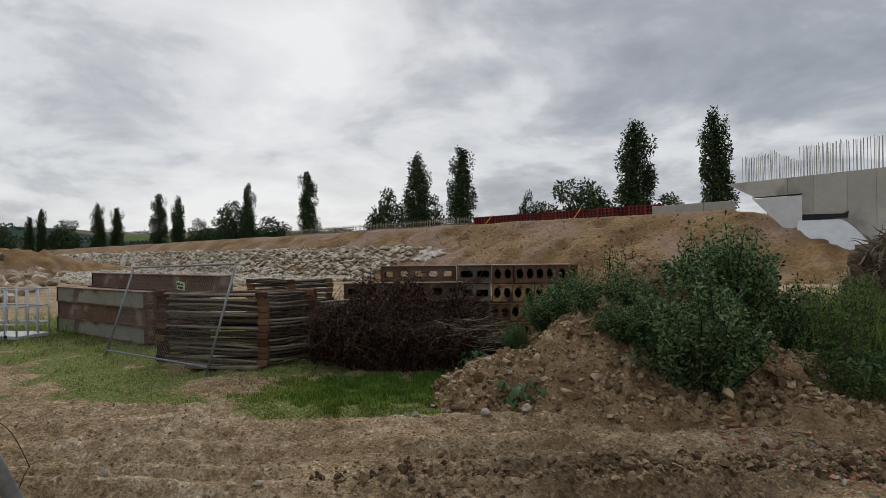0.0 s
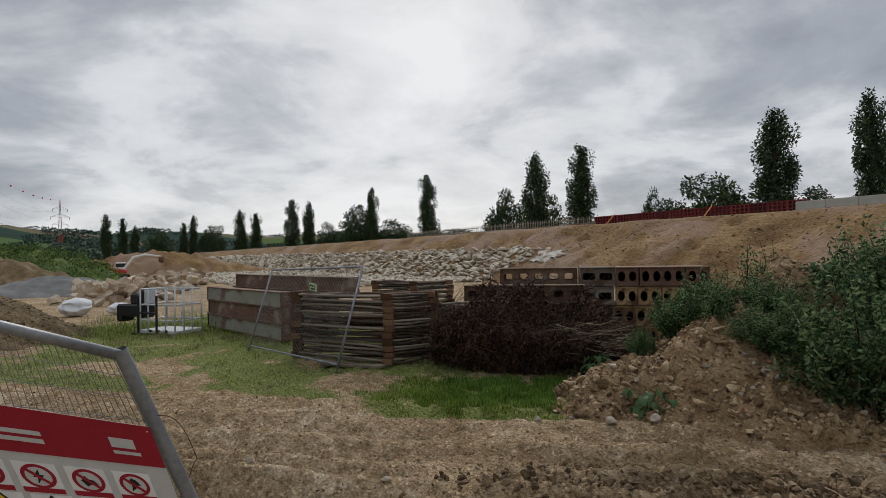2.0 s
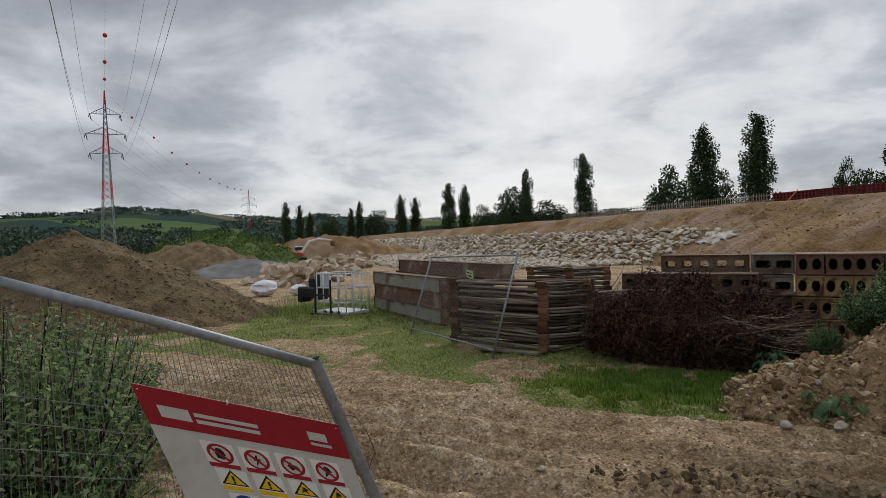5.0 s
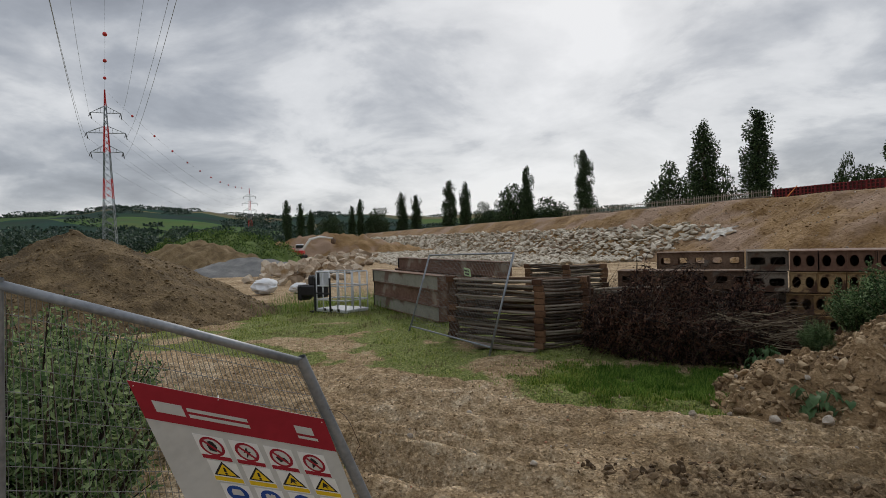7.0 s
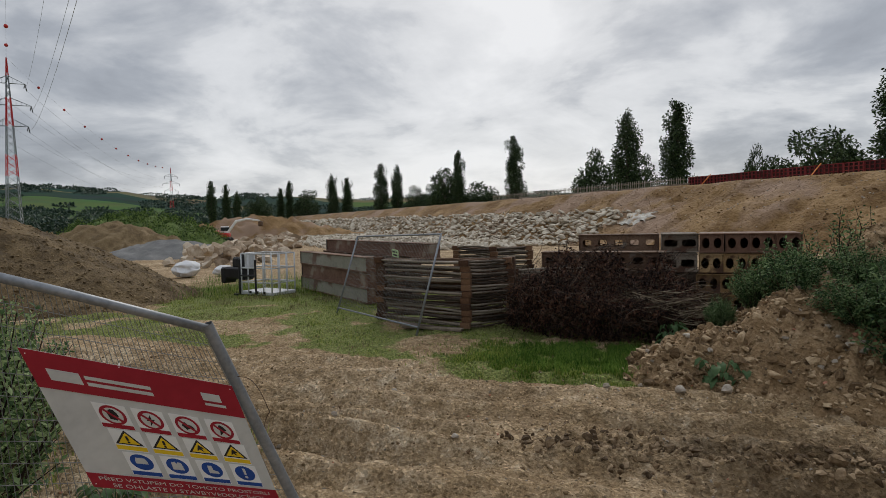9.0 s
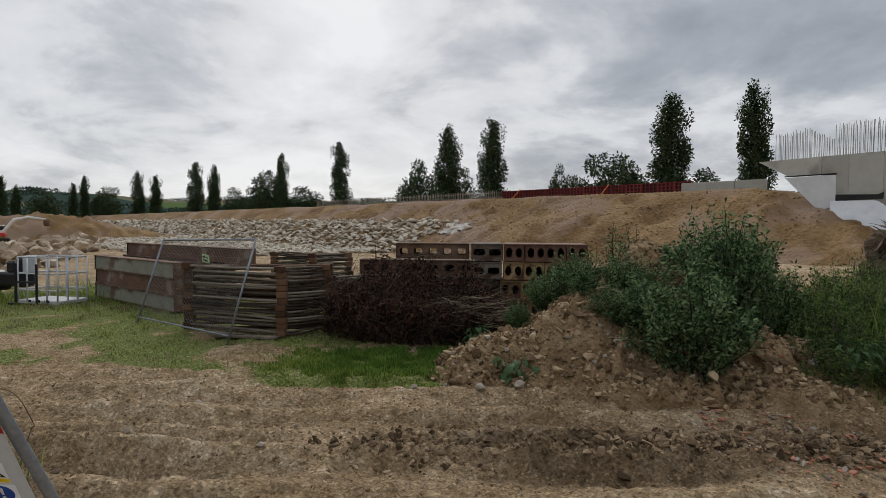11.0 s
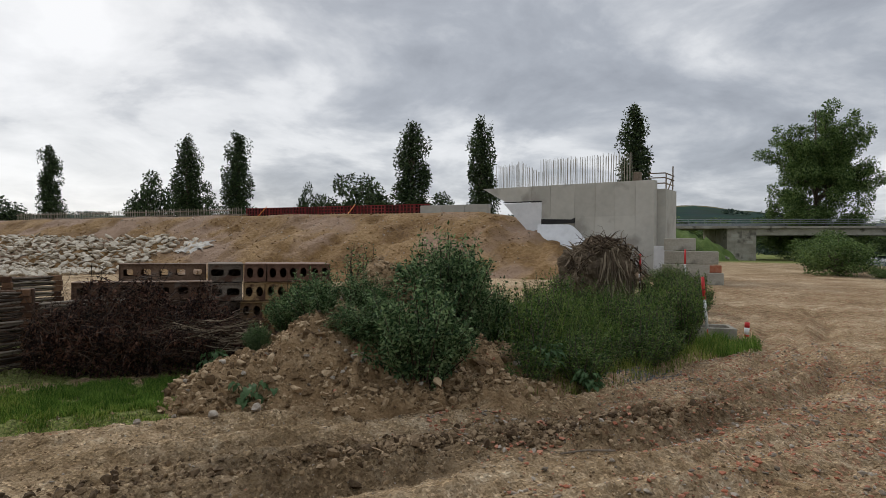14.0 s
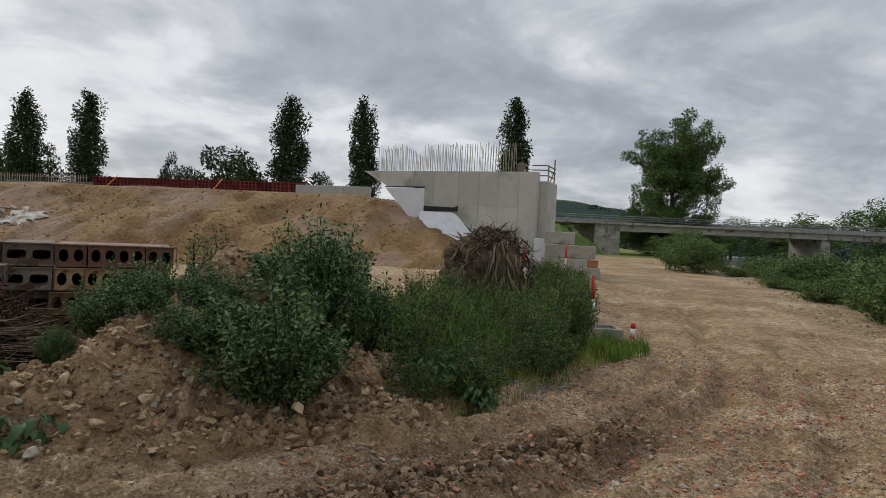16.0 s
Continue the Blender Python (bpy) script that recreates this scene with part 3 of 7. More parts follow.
def bank_xy(s, w):
    return C0.x + CU.x * s + CN.x * w, C0.y + CU.y * s + CN.y * w


def bank_h(s, w):
    """Height of the embankment s along the crest, w out from the crest towards the yard."""
    d = max(0.0, w)
    if s < -4.0:
        d = math.hypot(d, (-4.0 - s) * .62)
    if w < -13:
        d = max(d, -13 - w)
    if s > 215:
        d = max(d, s - 215)
    x, y = bank_xy(s, w)
    z = CREST - d / SLOPE
    edge = min(1.0, d / 0.8)
    z += edge * (0.26 * fbm(s, w * 0.3, 0.8, 3, 2.0) + 0.20 * fbm(x, y, 1.3, 4, 7.0) + 0.09 * fbm(x, y, 3.2, 3, 1.0)) + 0.10 * fbm(x, y, 0.2, 2, 3.0)
    # a bulge of slipped soil, and a flattened ramp beside it
    z += 0.7 * math.exp(-(((s - 7) / 3.2) ** 2 + ((w - 5.0) / 2.2) ** 2))
    return max(z, -0.6)


ss = [-14 + 0.3 * i for i in range(200)]
while ss[-1] < 225:
    ss.append(ss[-1] + min(5.0, 0.3 * 1.05 ** (len(ss) - 199)))
ws = [-17, -14, -12, -9, -6, -4, -2, -1, -0.5] + [0.22 * i for i in range(46)]
bv = [(*bank_xy(s, w), bank_h(s, w)) for w in ws for s in ss]
ns = len(ss)
bf = [(j * ns + i, j * ns + i + 1, (j + 1) * ns + i + 1, (j + 1) * ns + i) for j in range(len(ws) - 1) for i in range(ns - 1)]
tagged(new("embankment", mesh_from("embankment", bv, bf, "bank", True)), "long ochre earth embankment with eroded soil slope", "embankment", kind="structure")


# ---- heaps ----
def heap(name, cx, cy, rx, ry, h, rot, mat, label, seed, cell=0.12, rough=0.12, power=1.0, humps=(), wobble=0.16):
    ca, sa = math.cos(radians(rot)), math.sin(radians(rot))

    def hh(x, y):
        u, v = ((x - cx) * ca + (y - cy) * sa) / rx, (-(x - cx) * sa + (y - cy) * ca) / ry
        q = max(0.0, math.hypot(u, v) + wobble * fbm(x, y, 0.7, 3, seed))
        z = h * max(-0.3, 1 - q ** power) if q < 1.3 else -0.3 * h
        for (px, py, pr, ph) in humps:
            z = max(z, ph * (1 - math.hypot(x - px, y - py) / pr + 0.12 * fbm(x, y, 1.1, 3, seed + 3)))
        z = z + (rough * fbm(x, y, 1.3, 5, seed + 1) + rough * 0.75 * abs(fbm(x, y, 4.6, 3, seed + 2)) - rough * .15) * (1 if z > -0.1 else 0)
        return max(z, -0.15) + ground_h(cx, cy)

    R_ = max(rx, ry) * 1.35 + max([0] + [math.hypot(p[0] - cx, p[1] - cy) + p[2] - max(rx, ry) * 1.3 for p in humps])
    n = int(2 * R_ / cell)
    xs = [cx - R_ + cell * i for i in range(n + 1)]
    ys = [cy - R_ + cell * i for i in range(n + 1)]
    vs, fs = grid_patch(xs, ys, hh)
    keep = [f for f in fs if max(vs[i][2] for i in f) > -0.1 + ground_h(cx, cy)]
    used = sorted({i for f in keep for i in f})
    back = {o: k for k, o in enumerate(used)}
    ob = new(name, mesh_from(name, [vs[i] for i in used], [tuple(back[i] for i in f) for f in keep], mat, True))
    tagged(ob, label, "soil heap")
    return hh


mound_h = heap("rubble_mound", 2.35, 8.9, 2.6, 1.75, 1.25, 12, "mound", "brown rubble and soil mound overgrown with bushes", 11, 0.04, 0.27, 1.0,
               ((3.15, 9.75, 2.3, 2.0), (4.25, 8.35, 1.5, 0.72)))
heapL = heap("soil_mound", -18.4, 11.7, 6.0, 5.0, 2.75, 30, "heapsoil", "large brown heap of loose soil beside the track", 21, 0.09, 0.09, 1.05, (), 0.06)
heap("gravel_mound", -31, 32.5, 6.5, 3.2, 1.25, 20, "gravel", "grey gravel heap on the site", 31, 0.2, 0.10, 1.1)
heap("soil_mound", -40, 35.5, 7.5, 4.5, 2.6, 20, "heapsoil", "grey-brown soil heap with an uneven top", 32, 0.25, 0.25, 1.1)
berm_h = heap("grassy_berm", -53, 51, 9, 7, 3.2, 40, "berm", "low soil berm overgrown with green weeds", 41, 0.45, 0.3, 2.0)
heap("soil_mound", -58, 78, 17, 6, 3.5, 35, "bank", "far brown soil heap behind the excavator", 51, 0.6, 0.5, 1.25)

# ---- concrete abutment ----
A0, A1 = Vector((22.5, 25.95, 0)), Vector((16.46, 34.95, 0))   # face of the wing wall, right corner to tip
AU = (A1 - A0).normalized()
AN = Vector((AU.y, -AU.x, 0)) * -1   # towards the yard
if AN.dot(Vector((0, 0, 0)) - A0) < 0:
    AN = -AN
AL = (A1 - A0).length


def ap(s, z, out=0.0):
    return A0 + AU * s + AN * out + Vector((0, 0, z))


def prism(bm, outline, out0, out1):
    a = [bm.verts.new(ap(s, z, out0)) for s, z in outline]
    b = [bm.verts.new(ap(s, z, out1)) for s, z in outline]
    n = len(outline)
    bm.faces.new(a[::-1])
    bm.faces.new(b)
    for i in range(n):
        bm.faces.new((a[i], a[(i + 1) % n], b[(i + 1) % n], b[i]))
    bmesh.ops.recalc_face_normals(bm, faces=bm.faces[:])
    return bm


abut = thing("bridge_abutment", "unfinished grey concrete bridge abutment with starter bars", "abutment")
TOP = 5.9
# poured panels with recessed joints
cuts = [0.0, 1.0, 2.15, 3.3, 4.55, 6.1, 7.4]
for a, b in zip(cuts, cuts[1:]):
    for z0, z1 in ((3.98, TOP), (2.1, 3.96), (-0.2, 2.08)):
        if a > 6.0 and z1 < TOP:
            continue
        part("wall_panel", prism(bmesh.new(), [(a + .012, z0), (b - .012, z0), (b - .012, z1), (a + .012, z1)], -0.6, 0.0), "concrete", abut)
part("wall_core", prism(bmesh.new(), [(0.02, -0.3), (7.38, -0.3), (7.38, TOP - .02), (0.02, TOP - .02)], -0.62, -0.02), "concrete", abut)
part("wing_tip", prism(bmesh.new(), [(7.412, 4.98), (AL - 1.7, 4.98), (AL, TOP), (7.412, TOP)], -0.6, 0.0), "concrete", abut)
part("return_wall", prism(bmesh.new(), [(-0.45, -0.2), (0.9, -0.2), (0.9, 5.45), (-0.45, 5.45)], -2.7, -0.63), "concrete", abut)
for ol in ([(6.67, 4.92), (9.3, 4.95), (9.3, 5.0), (6.67, 5.0)], [(6.67, 3.56), (6.67, 3.9), (4.75, 3.84), (4.5, 3.95), (4.55, 3.62)]):
    part("membrane_strip", prism(bmesh.new(), ol, 0.0, 0.05), "black", abut, "black sealing membrane")
part("insulation_board", prism(bmesh.new(), [(6.67, 3.1), (7.5, 3.1), (9.3, 4.91), (6.67, 4.91)], 0.004, 0.035), "fabric", abut, "white protective board")
# draped geotextile
vs, fs = [], []
NX, NZ = 28, 18
for j in range(NZ + 1):
    for i in range(NX + 1):
        u, v = i / NX, j / NZ
        s = 6.9 - 3.9 * u
        top = 3.58 - 0.05 * u - 1.4 * smooth01(0.5, 1.0, u)
        z = top * (1 - v) + 1.6 * v
        vs.append(tuple(ap(s - 0.5 * v, z, 0.08 + 1.1 * v + 0.09 * fbm(u * 6, v * 3, 1.0, 3, 5.0))))
for j in range(NZ):
    for i in range(NX):
        k = j * (NX + 1) + i
        fs.append((k, k + 1, k + NX + 2, k + NX + 1))
ob = new("geotextile_sheet", mesh_from("geotextile_sheet", vs, fs, "fabric", True))
ob.parent = abut
ob["label"] = "white draped geotextile sheet"
# starter bars
bm = bmesh.new()
tube(bm, [(0, 0, 0), (0, 0, 1)], 0.014, 6)
bar = finish(bm, "rebar", "oldconcrete")
r_ = random.Random(3)
s = 1.35
while s < 9.9:
    h = 1.62 if s < 6.9 else (1.62 - 0.62 * (1 - abs(s - 7.9) / 1.0) if abs(s - 7.9) < 1.0 else 1.45)
    if 6.9 < s < 8.4:
        h = 0.9 + 0.75 * (s - 6.9) / 1.5
    for out in (-0.08, -0.5):
        b = ap(s + r_.uniform(-.03, .03), TOP - 0.03, out)
        piece("rebar", bar, abut, pose(b.x, b.y, b.z, r_.uniform(-1.2, 1.2), r_.uniform(-1.2, 1.2), 0) @ Matrix.Diagonal((1, 1, h * r_.uniform(.94, 1.05), 1)))
    s += 0.155
# guard rail on the return wall
for s, out, z0, z1 in ((-0.35, -2.3, 5.4, 6.85), (-0.40, -0.8, 5.4, 6.3)):
    bm = bmesh.new()
    tube(bm, [ap(s, z0, out), ap(s, z1, out)], 0.04, 6)
    part("rail_post", bm, "timber", abut)
for z in (5.75, 6.05, 6.3):
    bm = bmesh.new()
    tube(bm, [ap(-0.38, z, -2.4), ap(-0.40, z, -0.6), ap(0.5, z + .02, -0.66)], 0.035, 6)
    part("guard_rail", bm, "timber", abut)
bm = bmesh.new()
tube(bm, [ap(-0.36, 6.2, -2.2), ap(-0.38, 5.46, -1.3)], 0.035, 6)
part("rail_brace", bm, "timber", abut)
bm = bmesh.new()
box(bm, (0, 0, 0.25), (0.35, 0.35, 0.55), bevel=0.02)
ob = part("formwork_box", bm, "timber", abut)
p = ap(1.0, TOP - 0.03, -0.3)
ob.matrix_basis = pose(p.x, p.y, p.z, 0, 0, 30)

# low concrete wall beyond the crest
lw = thing("low_wall", "low pale concrete wall on the embankment crest", "wall")
a, b = Vector((17.2, 35.6)), Vector((13.8, 39.4))
for i in range(3):
    p = a.lerp(b, (i + 0.5) / 3)
    bm = bmesh.new()
    box(bm, (0, 0, 0), ((b - a).length / 3 - .02, 0.5, 1.0), bevel=0.015)
    part("wall_block", bm, "concrete", lw).matrix_basis = pose(p.x, p.y, 4.5, 0, 0, math.degrees(math.atan2(b.y - a.y, b.x - a.x)))

heap("soil_mound", 18.2, 29.0, 5.6, 3.4, 1.75, math.degrees(math.atan2(AU.y, AU.x)), "bank", "soil banked against the abutment wall", 71, 0.16, 0.14, 1.2)

# ---- trees ----
def crown_tree(name, h, width, mat, seed, kind, leaf, count, label, category, trunk_show=0.1, group=""):
    """A tree at the origin: tapered trunk, limbs and a crown of leaf clumps."""
    r = random.Random(seed)
    t = thing(name, label, category, group=group)
    bm = bmesh.new()
    tr = max(0.12, h * 0.018)
    lean = r.uniform(-.02, .02)
    tube(bm, [(0, 0, -0.3), (lean * h * .3, 0, h * .3), (lean * h * .6, 0, h * .6), (lean * h, 0, h * .93)], [tr, tr * .8, tr * .5, tr * .12], 7)
    clumps = []
    if kind == "poplar":
        for k in range(64):
            f = 0.08 + 0.88 * k / 63
            prof = min(1.0, (f - 0.04) * 4.2) * (1 - max(0, f - 0.52) / 0.5) ** 0.65
            a = r.uniform(0, math.tau)
            d = width * 0.5 * prof * r.uniform(0.25, 0.95)
            clumps.append((Vector((math.cos(a) * d + lean * h * f, math.sin(a) * d, h * f)), width * 0.17 * (0.45 + prof * 0.75) * r.uniform(.7, 1.2), 2.1))
            if k % 2 == 0:
                tube(bm, [(lean * h * f, 0, h * max(.06, f - .16)), clumps[-1][0]], [tr * .3, tr * .06], 4)
        for k in range(9):
            a, f = r.uniform(0, math.tau), r.uniform(.5, .9)
            clumps.append((Vector((math.cos(a) * width * .42, math.sin(a) * width * .42, h * f)), width * .1, 3.0))
    elif kind == "spread":
        for k in range(46):
            a = k * 2.39996 + r.uniform(-.5, .5)
            f = r.uniform(.10, .60)
            lift = r.uniform(-.08, 1.0)
            reach = width * .5 * r.uniform(.55, 1.12) * (1 - .45 * max(0, lift) ** 2)
            base = Vector((lean * h * f, 0, h * f))
            tip = base + Vector((math.cos(a) * reach, math.sin(a) * reach, h * (.98 - f) * lift * r.uniform(.75, 1.0)))
            knee = base.lerp(tip, .5) + Vector((0, 0, -.02 * h))
            tube(bm, [base, knee, tip], [tr * .42, tr * .24, tr * .05], 5)
            for g in range(7):
                q = .36 + .66 * g / 6
                c = base.lerp(tip, q) + Vector((r.gauss(0, .035), r.gauss(0, .035), r.gauss(0, .02))) * width
                clumps.append((c, width * .048 * r.uniform(.55, 1.5), .8))
        for k in range(90):
            a, q = r.uniform(0, math.tau), width * .43 * math.sqrt(r.random())
            clumps.append((Vector((math.cos(a) * q, math.sin(a) * q, h * r.uniform(.12, .78))), width * .07 * r.uniform(.6, 1.3), .9))
    else:
        n = 62
        for k in range(n):
            a = k * 2.39996
            v = 1 - 2 * (k + .5) / n
            q = math.sqrt(max(0, 1 - v * v))
            rr = r.choice((.5, .75, .95, 1.1)) * r.uniform(.85, 1.1)
            c = Vector((math.cos(a) * q * width * .5 * rr, math.sin(a) * q * width * .5 * rr, h * (0.57 + 0.36 * v * rr)))
            clumps.append((c, width * 0.12 * r.uniform(.5, 1.5), .8))
            if k % 2:
                tube(bm, [(lean * h * .3, 0, h * r.uniform(.2, .4)), c * .55 + Vector((0, 0, h * .22)), c], [tr * .5, tr * .25, tr * .06], 4)
    part("trunk", bm, "bark", t)
    spots = []
    wsum = sum(c[1] ** 2 for c in clumps)
    for c, rad, st in clumps:
        for _ in range(max(6, int(count * rad * rad / wsum))):
            d = Vector((r.gauss(0, 1), r.gauss(0, 1), r.gauss(0, 1))).normalized()
            k = rad * r.uniform(0.35, 1.1)
            spots.append((c + Vector((d.x * k, d.y * k, d.z * k * st)), d))
    vs, fs = leaf_cloud(spots, leaf, r)
    ob = new("crown", mesh_from("crown", vs, fs, mat))
    ob.parent = t
    return t


POP_LABEL = "tall dark green columnar poplar tree"
pop = [crown_tree("poplar_tree", 20.0, 4.6, "poplar", 60 + k, "poplar", 0.225, 14500, POP_LABEL, "tree", group="poplars along the valley") for k in range(3)]
first = True
POPLARS = ((-129, 152, 16.2, 3.4), (-126, 155, 15.2, 3.0), (-123.4, 157, 12.8, 3.0), (-113, 165, 14.0, 3.0), (-110.6, 166.4, 16.2, 3.2), (-99, 173, 18.0, 4.4), (-95, 176, 17.2, 4.4),
           (-85, 180.5, 21.6, 5.4), (-80, 183, 20.8, 5.0), (-49, 152, 20.8, 4.6), (-34.7, 156, 24.2, 6.2),
           (-4.3, 109, 20.6, 5.6), (3.5, 109, 21.8, 6.0), (30.5, 94.8, 23.2, 7.0), (38.8, 86.3, 22.8, 5.6), (49.6, 62.5, 20.8, 5.2))
for k, (x, y, h, w) in enumerate(POPLARS):
    w *= .84
    m = pose(x, y, -0.2, 0, 0, 77 * k) @ Matrix.Diagonal((w / 4.6, w / 4.6, h / 20.0, 1))
    if k < 3:
        pop[k].matrix_basis = m
    else:
        src = pop[(k * 2 + 1) % 3]
        copy_thing(src, pose(x, y, -0.2, 0, 0, 77 * k)).scale = (w / 4.6, w / 4.6, h / 20.0)

rt = [crown_tree("broadleaf_tree", 12.0, 8.0, "poplar", 80 + k, "round", 0.28, 7500, "dark green round-crowned tree behind the embankment", "tree", group="round trees") for k in range(2)]
for k, (x, y, h, w) in enumerate(((-10.9, 119.5, 14.6, 7.4), (20.4, 87.7, 13.0, 9.0), (13, 94, 11.6, 2.6), (16.7, 98.6, 10.6, 5.0), (35.3, 93.5, 11.0, 8.0), (-54.5, 156, 16.4, 8.0), (-44, 159, 12.2, 11.0),
                                  (-106, 169, 13.0, 7.0), (-71, 178, 13.0, 7.0), (-118, 160, 11.0, 7.0), (-2.4, 110, 12.5, 5.0), (-65, 176, 10.0, 8.0), (40, 110, 10.4, 9.0))):
    if k < 2:
        rt[k].matrix_basis = pose(x, y, -.2, 0, 0, 40 * k) @ Matrix.Diagonal((w / 8, w / 8, h / 12, 1))
    else:
        copy_thing(rt[k % 2], pose(x, y, -.2, 0, 0, 40 * k)).scale = (w / 8, w / 8, h / 12)

bt = crown_tree("willow_tree", 26.0, 19.0, "treeleaf", 91, "spread", 0.21, 110000, "large spreading green riverside tree behind the bridge", "tree")
bt.matrix_basis = pose(92.4, 71.0, 0.2) @ Matrix.Diagonal((.92, .92, 1.03, 1))
bt2 = crown_tree("bank_tree", 26.0, 19.0, "treeleaf", 92, "round", 0.5, 8000, "dark green bushy tree on the river bank", "tree", group="bank trees")
bt2.matrix_basis = pose(57.0, 72.0, -0.3) @ Matrix.Diagonal((.36, .36, .2, 1))
for x, y, h, w, sd in ((60.5, 70.5, 4.6, 6.5, 13), (52, 75, 6.5, 8, 14), (37.4, 26.6, 3.6, 3.6, 9), (40, 28.6, 3.9, 4.0, 10), (77, 58, 5, 7, 12), (98, 76, 8, 13, 15), (107, 75, 7.5, 13, 16), (86, 84, 8, 12, 17), (92, 72, 6, 12, 18), (150, 62, 15, 14, 1), (165, 84, 13, 16, 2), (178, 100, 12, 18, 3), (64, 80, 8, 9, 4), (57, 74, 6.5, 7, 5), (115, 92, 11, 15, 6), (131, 84, 10, 15, 7), (80, 92, 9, 12, 8)):
    copy_thing(bt2, pose(x, y, -0.3, 0, 0, 50 * sd)).scale = (w / 19, w / 19, h / 26)

# belts of far woodland
def wood(name, label, spots, size, leaf, mat, seed):
    r = random.Random(seed)
    pts = []
    for (x, y, z, h, w) in spots:
        for _ in range(size):
            d = Vector((r.gauss(0, 1), r.gauss(0, 1), r.gauss(0, 1))).normalized()
            k = r.uniform(.6, 1.0)
            pts.append((Vector((x + d.x * w * k, y + d.y * w * k, z + h * .5 + d.z * h * .5 * k)), d))
    vs, fs = leaf_cloud(pts, leaf, r, 1.2)
    return tagged(new(name, mesh_from(name, vs, fs, mat)), label, "woodland", kind="stuff")


r_ = random.Random(5)
spots = []
for k in range(300):
    b = -78 + 82 * r_.random()
    d = r_.uniform(230, 430)
    spots.append((d * math.sin(radians(b)), d * math.cos(radians(b)), -0.5, r_.uniform(6, 11) * (d / 300), r_.uniform(5, 9)))
for k in range(160):
    b = 30 + 45 * r_.random()
    d = r_.uniform(200, 420)
    spots.append((d * math.sin(radians(b)), d * math.cos(radians(b)), -0.5, r_.uniform(7, 12), r_.uniform(6, 10)))
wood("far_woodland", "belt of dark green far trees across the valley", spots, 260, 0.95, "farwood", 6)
spots = []
for k in range(1500):
    b = -85 + 170 * r_.random()
    d = r_.uniform(650, 1850)
    if fbm(math.radians(b) * 5, d / 500, 1.0, 3, 9.0) > (-0.3 if d < 1250 else 0.12):
        spots.append((d * math.sin(radians(b)), d * math.cos(radians(b)), hill_top(b, d) - 2, r_.uniform(6, 11), r_.uniform(14, 32)))
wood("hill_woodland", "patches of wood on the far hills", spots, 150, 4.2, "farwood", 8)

# ---- power line ----
P1, P2, P0 = Vector((-182.9, 129.2, 0)), Vector((-343, 361, 0)), Vector((67, -45.5, 0))
LU = ((P2 - P1).normalized() + (P1 - P0).normalized()).normalized()
LX = Vector((LU.y, -LU.x, 0))
ARMS = ((0.62, 4.7), (0.737, 5.7), (0.858, 4.4))


def pylon(base, h, label):
    t = thing("power_pylon", label, "pylon", group="power line pylons")
    t.matrix_basis = Matrix.Translation(base)

    def half(f):
        return 2.0 - 1.15 * min(1, f / 0.62) if f < 0.62 else 0.79 * (1 - (f - .62) / .38) + 0.06

    bands = ((0, .34, "galv"), (.34, .46, "postred"), (.46, .62, "galv"), (.62, .78, "postred"), (.78, .9, "galv"), (.9, 1.0, "postred"))
    for f0, f1, mt in bands:
        bm = bmesh.new()
        n = max(2, int((f1 - f0) * 26))
        for i in range(n):
            a, b = f0 + (f1 - f0) * i / n, f0 + (f1 - f0) * (i + 1) / n
            ca = [LX * sx * half(a) + LU * sy * half(a) + Vector((0, 0, h * a)) for sx, sy in ((1, 1), (-1, 1), (-1, -1), (1, -1))]
            cb = [LX * sx * half(b) + LU * sy * half(b) + Vector((0, 0, h * b)) for sx, sy in ((1, 1), (-1, 1), (-1, -1), (1, -1))]
            for k in range(4):
                tube(bm, [ca[k], cb[k]], 0.13, 4)
                tube(bm, [ca[k], cb[(k + 1) % 4]], 0.065, 3)
                tube(bm, [ca[(k + 1) % 4], cb[k]], 0.065, 3)
        part("lattice_section", bm, mt, t)
    for f, ln in ARMS:
        bm = bmesh.new()
        for sg in (1, -1):
            tip = LX * sg * ln + Vector((0, 0, h * f))
            for sy in (1, -1):
                tube(bm, [LX * sg * half(f) + LU * sy * half(f) + Vector((0, 0, h * f)), tip], 0.09, 4)
                tube(bm, [LX * sg * half(f) + LU * sy * half(f) + Vector((0, 0, h * (f + .04))), tip], 0.08, 4)
            for q in (.25, .5, .75):
                tube(bm, [LX * sg * (half(f) + (ln - half(f)) * q) + Vector((0, 0, h * f)), LX * sg * (half(f) + (ln - half(f)) * q) + Vector((0, 0, h * (f + .04 * (1 - q))))], 0.06, 3)
        part("cross_arm", bm, "galv", t)
        for sg in (1, -1):
            bm = bmesh.new()
            for q in (-1, 1):
                a = LX * sg * ln + Vector((0, 0, h * f))
                tube(bm, [a, a + LU * q * 2.2 + Vector((0, 0, -1.6))], 0.14, 5)
            part("insulator", bm, "dark", t)
    return t


